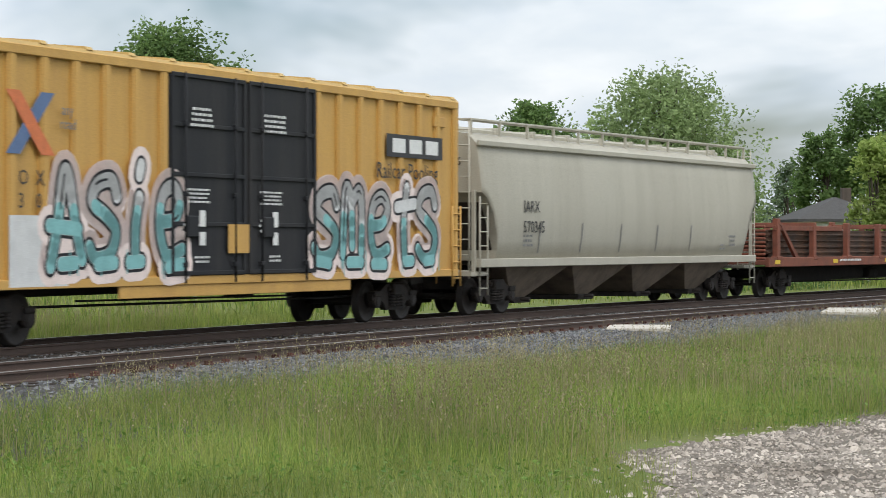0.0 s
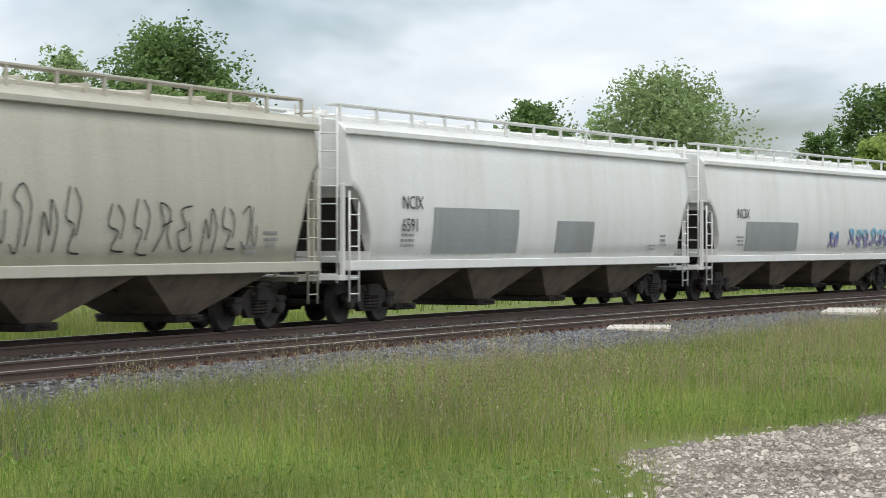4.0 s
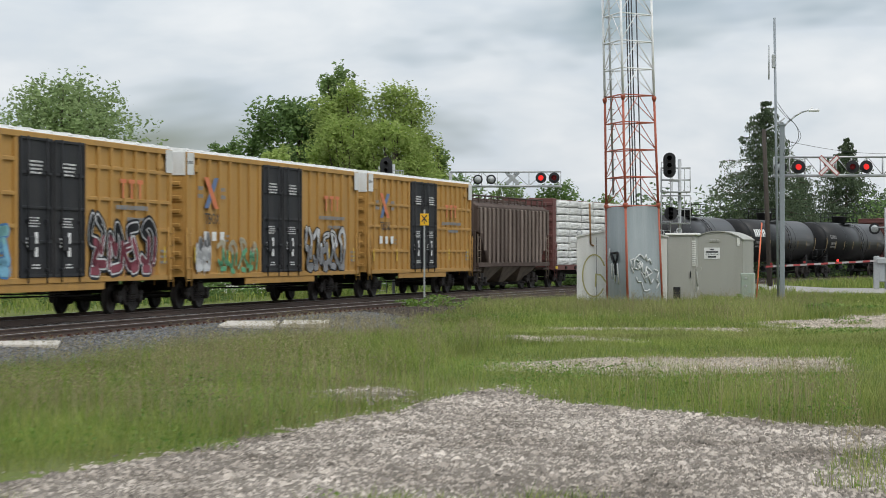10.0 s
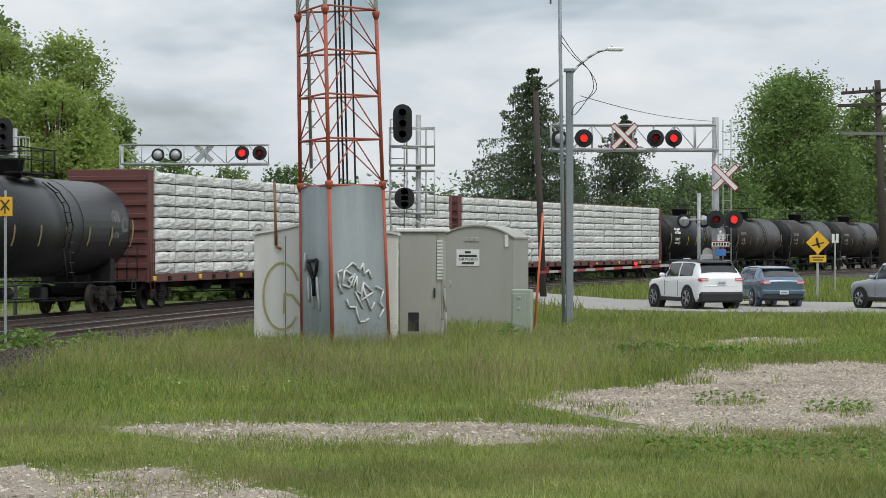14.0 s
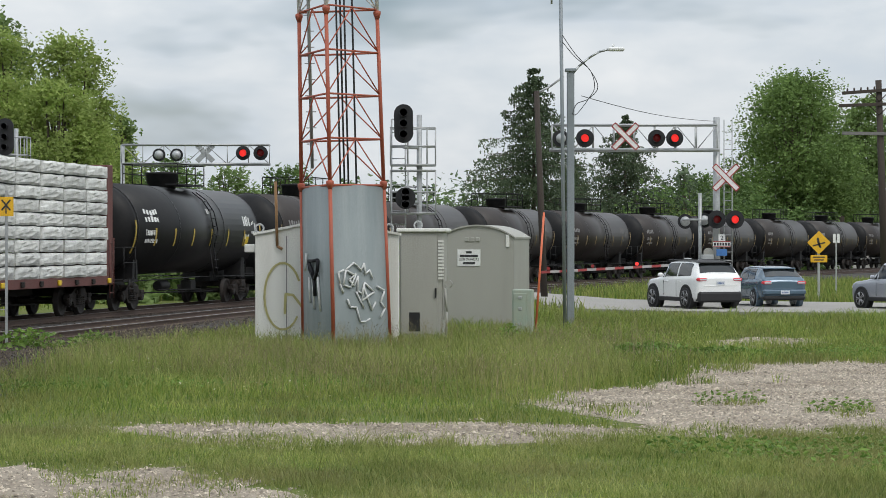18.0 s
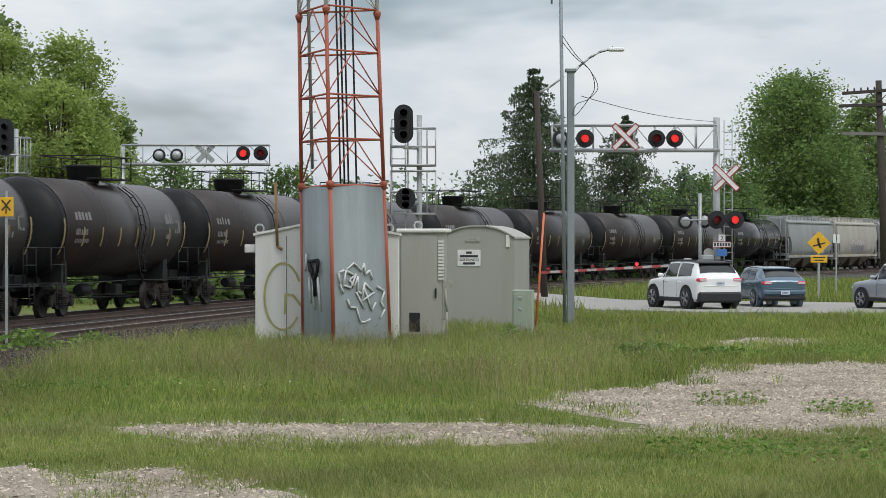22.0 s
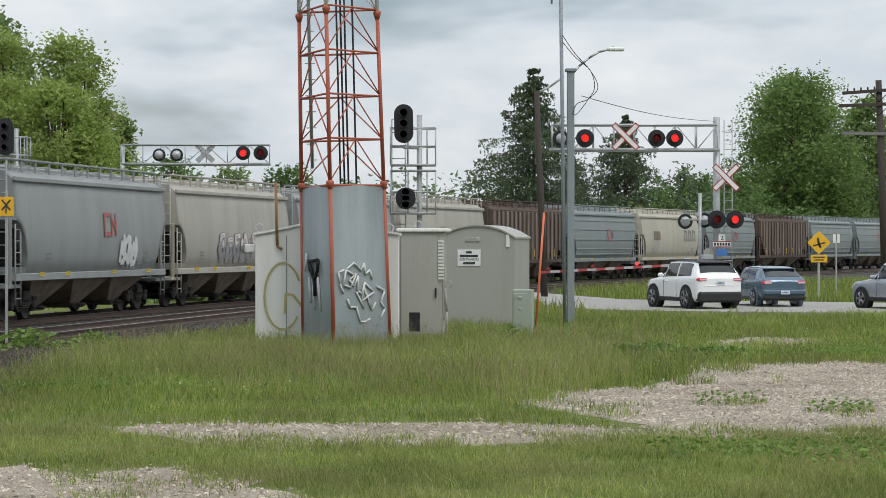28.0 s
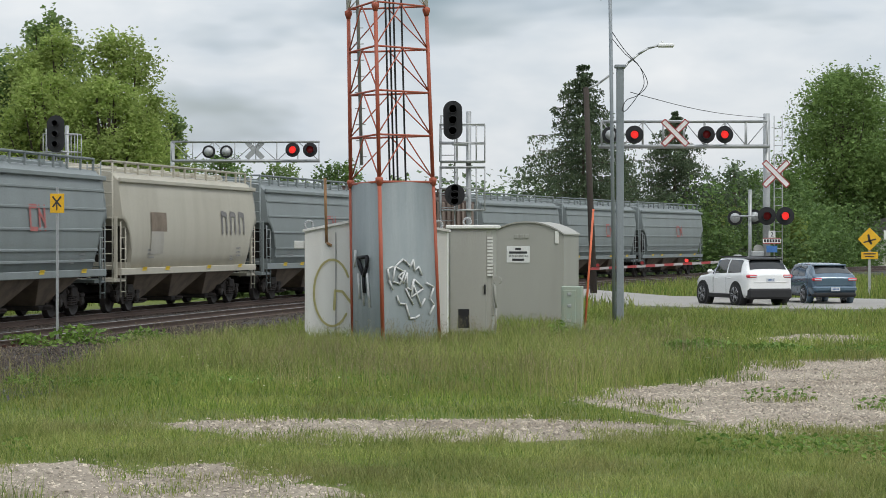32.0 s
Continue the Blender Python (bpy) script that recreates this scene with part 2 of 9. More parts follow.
M["plate_rust"] = paint("plate_rust", (0.1, 0.046, 0.034), 0.85, spots=(0.055, 0.03, 0.024), amount=0.7, scale=8.0, bump=0.3, vary=0.35, spec=0.2)
M["asphalt"] = paint("asphalt", (0.31, 0.295, 0.27), 0.9, spots=(0.22, 0.21, 0.195), scale=1.2, bump=0.35, fine=70.0, spec=0.2)
M["concrete"] = paint("concrete", (0.5, 0.46, 0.4), 0.9, spots=(0.36, 0.32, 0.27), scale=4.0, bump=0.3)
M["wheel_steel"] = paint("wheel_steel", (0.035, 0.031, 0.029), 0.55, 0.3, spots=(0.06, 0.045, 0.036), scale=6.0, spec=0.18)
M["tread"] = paint("tread", (0.3, 0.28, 0.27), 0.4, 0.8, spots=(0.16, 0.13, 0.11), scale=6.0)
M["truck_black"] = paint("truck_black", (0.024, 0.021, 0.02), 0.7, spots=(0.06, 0.045, 0.035), amount=0.6, scale=4.0, spec=0.18)
M["underframe"] = paint("underframe", (0.022, 0.02, 0.019), 0.8, spots=(0.05, 0.04, 0.032), scale=3.0, spec=0.18)
M["box_yellow"] = paint("box_yellow", (0.55, 0.32, 0.085), 0.62, spots=(0.36, 0.2, 0.06), amount=0.55, scale=1.3, streak=True, bump=0.08)
M["box_ochre"] = paint("box_ochre", (0.42, 0.235, 0.062), 0.65, spots=(0.28, 0.155, 0.05), amount=0.6, scale=1.3, streak=True, bump=0.08, spec=0.3)
M["box_yellow_pale"] = paint("box_yellow_pale", (0.5, 0.33, 0.11), 0.65, spots=(0.36, 0.23, 0.09), amount=0.5, scale=1.3, streak=True, bump=0.08)
M["box_gold"] = paint("box_gold", (0.5, 0.27, 0.014), 0.55, spots=(0.33, 0.17, 0.015), amount=0.5, scale=1.4, streak=True, bump=0.06, spec=0.3)
M["box_brown"] = paint("box_brown", (0.115, 0.041, 0.034), 0.7, spots=(0.08, 0.032, 0.027), amount=0.6, scale=1.5, streak=True, bump=0.08, spec=0.2)
M["door_black"] = paint("door_black", (0.022, 0.023, 0.026), 0.6, spots=(0.05, 0.045, 0.042), amount=0.5, scale=2.0, streak=True, bump=0.08, spec=0.18)
M["hop_cream"] = paint("hop_cream", (0.43, 0.405, 0.335), 0.6, spots=(0.31, 0.28, 0.22), amount=0.55, scale=1.0, streak=True, bump=0.06)
M["hop_white"] = paint("hop_white", (0.66, 0.66, 0.64), 0.55, spots=(0.5, 0.48, 0.43), amount=0.5, scale=1.0, streak=True, bump=0.06)
M["hop_grey"] = paint("hop_grey", (0.26, 0.275, 0.27), 0.55, spots=(0.17, 0.17, 0.16), amount=0.6, scale=1.2, streak=True, bump=0.06)
M["hop_blue"] = paint("hop_blue", (0.2, 0.227, 0.227), 0.5, spots=(0.14, 0.153, 0.148), amount=0.5, scale=1.2, streak=True, bump=0.06)
M["hop_tan"] = paint("hop_tan", (0.38, 0.36, 0.315), 0.6, spots=(0.24, 0.22, 0.185), amount=0.6, scale=1.2, streak=True, bump=0.06)
M["rib_rust"] = paint("rib_rust", (0.2, 0.16, 0.135), 0.8, spots=(0.085, 0.06, 0.05), amount=0.85, scale=1.6, streak=True, bump=0.15, spec=0.2, vary=0.25)
M["hop_rust"] = paint("hop_rust", (0.075, 0.052, 0.043), 0.8, spots=(0.15, 0.115, 0.095), amount=0.55, scale=1.4, streak=True, bump=0.15, spec=0.2)
M["hop_under"] = paint("hop_under", (0.2, 0.155, 0.115), 0.75, spots=(0.065, 0.048, 0.037), amount=0.75, scale=2.0, bump=0.1)
# near black for brake wheels, and for shade painted into the slope sheets
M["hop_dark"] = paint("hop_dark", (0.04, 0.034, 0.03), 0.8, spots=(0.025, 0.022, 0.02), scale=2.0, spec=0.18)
M["tank_black"] = paint("tank_black", (0.0085, 0.0085, 0.009), 0.38, spots=(0.022, 0.02, 0.019), amount=0.6, scale=1.2, streak=True, bump=0.03, spec=0.35)
M["tank_grey"] = paint("tank_grey", (0.04, 0.04, 0.042), 0.52, spots=(0.065, 0.06, 0.056), amount=0.6, scale=1.1, streak=True, bump=0.04, spec=0.3)
M["tank_brown"] = paint("tank_brown", (0.022, 0.0162, 0.0138), 0.4, spots=(0.041, 0.031, 0.026), amount=0.6, scale=1.1, streak=True, bump=0.03, spec=0.4)
M["tank_gloss"] = paint("tank_gloss", (0.02, 0.02, 0.021), 0.16, spots=(0.035, 0.033, 0.032), amount=0.4, scale=1.5, bump=0.02)
M["tank_fitting"] = paint("tank_fitting", (0.014, 0.014, 0.015), 0.6, spots=(0.04, 0.035, 0.03), scale=4.0, spec=0.18)
M["flat_brown"] = paint("flat_brown", (0.2, 0.062, 0.034), 0.75, spots=(0.075, 0.034, 0.025), amount=0.6, scale=2.2, bump=0.12)
M["load_rail"] = paint("load_rail", (0.075, 0.052, 0.042), 0.72, 0.1, spots=(0.18, 0.085, 0.045), amount=0.7, scale=1.1, bump=0.1, spec=0.18)
M["wrap_white"] = paint("wrap_white", (0.64, 0.64, 0.61), 0.5, spots=(0.36, 0.35, 0.31), amount=0.6, scale=2.6, bump=0.8, fine=9.0, vary=0.14)
M["lumber_frame"] = paint("lumber_frame", (0.13, 0.045, 0.038), 0.7, spots=(0.07, 0.035, 0.03), scale=2.0)
M["mark_white"] = paint("mark_white", (0.72, 0.72, 0.7), 0.6, spots=(0.5, 0.49, 0.47), scale=5.0, bump=0.0)
M["mark_black"] = paint("mark_black", (0.03, 0.03, 0.032), 0.6, scale=5.0, bump=0.0)
M["mark_yellow"] = paint("mark_yellow", (0.72, 0.5, 0.03), 0.5, spots=(0.5, 0.34, 0.04), scale=5.0, bump=0.0)
M["mark_gold"] = paint("mark_gold", (0.5, 0.35, 0.045), 0.55, spots=(0.34, 0.24, 0.05), amount=0.7, scale=5.0, bump=0.0)
M["mark_red"] = paint("mark_red", (0.5, 0.06, 0.05), 0.55, scale=5.0, bump=0.0)
M["mark_faded"] = paint("mark_faded", (0.38, 0.1, 0.09), 0.6, spots=(0.3, 0.16, 0.14), scale=5.0, bump=0.0)
M["mark_blue"] = paint("mark_blue", (0.1, 0.16, 0.3), 0.55, scale=5.0, bump=0.0)
M["mark_orange"] = paint("mark_orange", (0.62, 0.17, 0.06), 0.55, scale=5.0, bump=0.0)
M["mark_grey"] = paint("mark_grey", (0.2, 0.2, 0.2), 0.6, scale=5.0, bump=0.0)
M["tank_head"] = paint("tank_head", (0.012, 0.012, 0.013), 0.45, spots=(0.03, 0.028, 0.026), amount=0.4, scale=2.0, bump=0.03, spec=0.18)
M["mark_dull"] = paint("mark_dull", (0.17, 0.16, 0.155), 0.6, scale=5.0, bump=0.0)
M["mark_ochre"] = paint("mark_ochre", (0.3, 0.22, 0.1), 0.6, scale=5.0, bump=0.0)
SPRAY = {"white": (0.75, 0.75, 0.74), "pink": (0.72, 0.42, 0.44), "palepink": (0.78, 0.66, 0.64), "cloud": (0.98, 0.8, 0.74), "teal": (0.24, 0.58, 0.58), "aqua": (0.18, 0.6, 0.55), "black": (0.02, 0.02, 0.025), "blue": (0.06, 0.24, 0.55), "sky": (0.2, 0.52, 0.72),
         "magenta": (0.55, 0.1, 0.33), "red": (0.62, 0.07, 0.05), "green": (0.12, 0.45, 0.22), "cream": (0.66, 0.6, 0.42), "yellow": (0.75, 0.55, 0.08), "grey": (0.3, 0.3, 0.31), "purple": (0.3, 0.25, 0.5), "maroon": (0.3, 0.05, 0.08)}
for key, c in SPRAY.items():
    c = [0.84 * (0.88 * x + 0.12 * sum(c) / 3) for x in c]
    M["spray_" + key] = paint("spray_" + key, c, 0.6, spots=[x * 0.7 for x in c], amount=0.6, scale=2.5, bump=0.0, spec=0.3)

# ---- the line of the railway ----
TURN_S = list(range(-40, 441, 40))
TURN_DEG = [-1.77, 2.78, 7.64, 10.37, 16.99, 21.61, 23.65, 26.16, 28.15, 29.76, 31.11, 32.3, 33.42]
LINE_S = np.arange(-900.0, 1400.0, 1.0)
_h = np.radians(np.interp(LINE_S, TURN_S, TURN_DEG))
_m = (_h[:-1] + _h[1:]) / 2
LINE_X = np.concatenate([[0], np.cumsum(np.sin(_m))])
LINE_Y = np.concatenate([[0], np.cumsum(np.cos(_m))])
LINE_X += -6.30 - np.interp(100, LINE_S, LINE_X)
LINE_Y += 93.40 - np.interp(100, LINE_S, LINE_Y)
RAIL_TOP = 0.30
CENTRE = -1.52  # the line runs along the near sides of the cars; the track's middle lies beyond it


def on_line(s, across=0.0):
    """Place and heading at s metres along the near rail, across metres towards the road side."""
    x, y, a = np.interp(s, LINE_S, LINE_X), np.interp(s, LINE_S, LINE_Y), np.interp(s, LINE_S, _h)
    return x + across * math.cos(a), y - across * math.sin(a), a


def along(geo, s0, s1, step, prof, closed=True):
    """Sweeps a profile of (across, height) along the line."""
    ss = np.arange(s0, s1 + step * 0.5, step)
    n = len(prof)
    v = []
    for s in ss:
        for a, h in prof:
            x, y, _ = on_line(s, a)
            v.append((x, y, h))
    f = []
    for i in range(len(ss) - 1):
        for j in range(n if closed else n - 1):
            q = (j + 1) % n
            f.append((i * n + j, i * n + q, (i + 1) * n + q, (i + 1) * n + j))
    geo.add(v, f)


def rail_profile(a, top=RAIL_TOP):
    return [(a - 0.07, top - 0.17), (a + 0.07, top - 0.17), (a + 0.07, top - 0.15), (a + 0.012, top - 0.13), (a + 0.012, top - 0.045), (a + 0.036, top - 0.035), (a + 0.036, top - 0.003),
            (a - 0.036, top - 0.003), (a - 0.036, top - 0.035), (a - 0.012, top - 0.045), (a - 0.012, top - 0.13), (a - 0.07, top - 0.15)]


NEAR = 3.9  # from track to track
TRACKS = {"main_track": (CENTRE + 0.75, "far track under the passing freight train"), "siding_track": (NEAR + CENTRE + 0.75 + 0.35, "empty near track with rusty rails")}


def build_tracks():
    bed = Geo()
    along(bed, -60, 520, 4, [(-7.0, -0.05), (-4.2, 0.12), (NEAR + 0.4, 0.12), (NEAR + 1.2, 0.09), (NEAR + 2.2, 0.05), (NEAR + 4.6, 0.02), (NEAR + 5.4, -0.02)], closed=False)
    tagged(part("ballast", bed, M["ballast_bed"]), "grey crushed stone ballast bed under both tracks", "ballast", kind="structure")
    for name, (a, label) in TRACKS.items():
        track = thing(name, label, "railway track")
        tagged(track, kind="structure")
        for off in (0.0, -1.5):
            g = Geo()
            along(g, -60, 520, 4, rail_profile(a + off))
            rail = part("rail", g, M["rail_rust"], track)
            g = Geo()
            along(g, -60, 520, 4, [(a + off - 0.034, RAIL_TOP - 0.003), (a + off + 0.034, RAIL_TOP - 0.003), (a + off + 0.03, RAIL_TOP), (a + off - 0.03, RAIL_TOP)])
            part("rail_head", g, M["rail_bright"], rail, "worn bright rail head")
        tie = Geo().box(-1.3, 1.3, -0.11, 0.11, -0.18, 0.0, 0.012).mesh("tie")
        for i in range(150):
            x, y, h = on_line(0 + i * 0.56, a - 0.75)
            part("tie", tie, M["tie"], track, at=pose(x, y, RAIL_TOP - 0.165 + random.uniform(-0.01, 0.01), 0, 0, -math.degrees(h) + random.uniform(-1, 1)))
        if name == "siding_track":
            g = Geo().box(-0.12, 0.16, -0.09, 0.09, -0.012, 0.012, 0.004)
            for q in (-0.05, 0.05):
                g.box(0.06, 0.1, q - 0.016, q + 0.016, 0.012, 0.06, 0.006)
            g.box(0.02, 0.07, 0.1, 0.2, -0.02, 0.05, 0.01)
            plate = g.mesh("tie_plate")
            for i in range(110):
                x, y, h = on_line(0.0 + i * 0.56, a)
                part("tie_plate", plate, M["plate_rust"], track, "rusty red tie plate and spikes", at=pose(x, y, RAIL_TOP - 0.158, 0, 0, -math.degrees(h)))
        far = Geo()
        for i in [*range(-107, 0), *range(150, 700)]:
            x, y, h = on_line(i * 0.56, a - 0.75)
            q = pose(x, y, RAIL_TOP - 0.165, 0, 0, -math.degrees(h))
            g = Geo().box(-1.3, 1.3, -0.11, 0.11, -0.18, 0.0)
            far.add([tuple(q @ Vector(p)) for p in g.v], g.f)
        tagged(part("ties", far, M["tie"], track), kind="stuff")


build_tracks()

# ---- parts that the freight cars share (x along the car, the near side is -y, z from the rail top) ----
MESHES = {}


def shared(key, make):
    if key not in MESHES:
        MESHES[key] = make().mesh(key[0] if isinstance(key, tuple) else key)
    return MESHES[key]


def g_wheelset():
    g = Geo()
    g.tube((0, -0.8, 0.46), (0, 0.8, 0.46), 0.075, 8)
    for s in (-1, 1):
        g.lathe([(0.14, -0.09), (0.2, -0.07), (0.37, -0.025), (0.41, -0.06), (0.46, -0.06), (0.465, 0.05), (0.49, 0.06), (0.49, 0.085), (0.4, 0.085), (0.36, 0.03), (0.2, 0.02), (0.12, 0.02)],
                (0, s * 0.76, 0.46), "y", 16)
        g.tube((0, s * 0.9, 0.46), (0, s * 1.12, 0.46), 0.1, 10)
    return g


def g_sideframe():
    g = Geo()
    prof = [(-1.12, 0.5), (-1.08, 0.62), (-0.72, 0.68), (-0.42, 0.84), (0.42, 0.84), (0.72, 0.68), (1.08, 0.62), (1.12, 0.5), (0.98, 0.42), (0.62, 0.46), (0.42, 0.26), (-0.42, 0.26), (-0.62, 0.46), (-0.98, 0.42)]
    g.prism(prof, "y", -0.07, 0.07)
    for s in (-1, 1):
        g.lathe([(0.17, -0.1), (0.17, 0.06), (0.12, 0.11)], (s * 0.9, 0, 0.48), "y", 10)
        g.box(s * 0.9 - 0.17, s * 0.9 + 0.17, -0.12, 0.09, 0.56, 0.68, 0.02)
    for x in (-0.2, 0, 0.2):
        for k in range(5):
            g.lathe([(0.085, 0.0), (0.1, 0.025), (0.085, 0.05)], (x, -0.09, 0.34 + k * 0.065), "z", 8)
    g.box(-0.36, 0.36, -0.12, 0.1, 0.68, 0.78, 0.02)
    return g


def g_bolster():
    g = Geo().box(-0.25, 0.25, -1.2, 1.2, 0.58, 0.86, 0.03)
    g.lathe([(0.28, 0.84), (0.28, 0.95)], (0, 0, 0), "z", 12)
    for s in (-1, 1):
        g.box(s * 0.42 - 0.03, s * 0.42 + 0.03, -0.95, 0.95, 0.36, 0.46)
    return g


def bogie(car, x):
    t = part("truck", shared("truck", g_bolster), M["truck_black"], car, at=pose(x, 0, 0))
    for s in (-1, 1):
        part("side_frame", shared("side_frame", g_sideframe), M["truck_black"], t, at=pose(0, s * 1.0, 0, 0, 0, 0 if s < 0 else 180))
        part("wheelset", shared("wheelset", g_wheelset), M["wheel_steel"], t, at=pose(s * 0.9, 0, 0))


def g_coupler():
    g = Geo().box(0, 0.55, -0.07, 0.07, 0.78, 0.92, 0.02)
    g.box(0.42, 0.68, -0.14, 0.14, 0.72, 0.98, 0.05)
    g.path([(0.05, -0.3, 0.8), (0.3, -0.32, 0.55), (0.55, -0.2, 0.42), (0.66, -0.05, 0.6)], 0.03, 6)
    return g


def couplers(car, half):
    for s in (-1, 1):
        part("coupler", shared("coupler", g_coupler), M["underframe"], car, at=pose(s * half, 0, 0, 0, 0, 0 if s > 0 else 180))


def g_ladder(w, z0, z1, rungs):
    g = Geo()
    for x in (-w / 2, w / 2):
        g.tube((x, 0, z0), (x, 0, z1), 0.022, 6)
    for i in range(rungs):
        z = z0 + (z1 - z0) * (i + 0.5) / rungs
        g.tube((-w / 2, 0, z), (w / 2, 0, z), 0.016, 5)
    return g


def ladder(car, x, y, z0, z1, rungs, mat, turn=0, w=0.5):
    part("ladder", shared(("ladder", w, round(z0, 2), round(z1, 2), rungs, mat.name), lambda: g_ladder(w, z0, z1, rungs)), mat, car, at=pose(x, y, 0, 0, 0, turn))


def brake_rigging(car, half, mat, z=0.55, beam=True):
    g = Geo()
    g.tube((-half + 1.6, -0.5, z + 0.1), (half - 1.6, -0.5, z), 0.025, 6)
    g.tube((-half * 0.5, -0.9, z + 0.18), (half * 0.3, -0.9, z + 0.12), 0.02, 6)
    g.lathe([(0.16, -0.5), (0.19, -0.4), (0.19, 0.4), (0.16, 0.5)], (-1.2, -0.4, z + 0.3), "x", 12)
    g.box(1.2, 1.8, -0.7, -0.3, z + 0.1, z + 0.45, 0.04)
    if beam:
        g.box(-half + 1.0, half - 1.0, -0.2, 0.2, z + 0.25, z + 0.6, 0.02)
    part("brake_rigging", g, mat, car)


def panel(g, x0, x1, z0, z1, y):
    """A thin painted mark on the near side."""
    g.add([(x0, y, z0), (x1, y, z0), (x1, y, z1), (x0, y, z1)], [(0, 1, 2, 3)])


def writing(car, x, z, y, words, size, mat, name="lettering", squeeze=1.0):
    """Words in the built-in font on the near side."""
    cu = bpy.data.curves.new(name, "FONT")
    cu.body, cu.size, cu.extrude = words, size, 0.002
    cu.resolution_u = 2
    tmp = bpy.data.objects.new(name, cu)
    me = bpy.data.meshes.new_from_object(tmp)
    bpy.data.objects.remove(tmp)
    me.materials.clear()
    me.materials.append(mat)
    return part(name, me, mat, car, at=pose(x, y, z, 90, 0, 0) @ Matrix.Diagonal((squeeze, 1, 1, 1)))


def stencil(car, rows, y, mat, name="stencil"):
    """Unreadable small print as bars: rows of (x, z, width, height, lines)."""
    g = Geo()
    for x, z, w, h, lines in rows:
        step = h / lines
        for i in range(lines):
            cut = w * random.uniform(0.65, 1.0)
            x1 = x
            while x1 < x + cut:
                d = random.uniform(0.04, 0.13) * max(1.0, h / lines / 0.12)
                panel(g, x1 + (w - cut) / 2, min(x1 + d, x + cut) + (w - cut) / 2, z - i * step - step * 0.5, z - i * step, y)
                x1 += d + 0.035
    tagged(part(name, g, mat, car), kind="stuff")


def stroke(g, pts, r, y, n=7, bow=None):
    """A rounded spray-can stroke through the points, flat on the near side."""
    def yy(z):
        return y if bow is None else bow(z) + y
    for (x0, z0), (x1, z1) in zip(pts, pts[1:]):
        d = math.hypot(x1 - x0, z1 - z0) or 1e-3
        ux, uz = (x1 - x0) / d, (z1 - z0) / d
        ring = []
        for i in range(n):
            t = math.pi * (0.5 + i / (n - 1))
            ring.append((x0 + r * (ux * math.cos(t) - uz * math.sin(t)), z0 + r * (uz * math.cos(t) + ux * math.sin(t))))
        for i in range(n):
            t = math.pi * (-0.5 + i / (n - 1))
            ring.append((x1 + r * (ux * math.cos(t) - uz * math.sin(t)), z1 + r * (uz * math.cos(t) + ux * math.sin(t))))
        g.add([(a, yy(b), b) for a, b in ring], [tuple(range(len(ring)))])


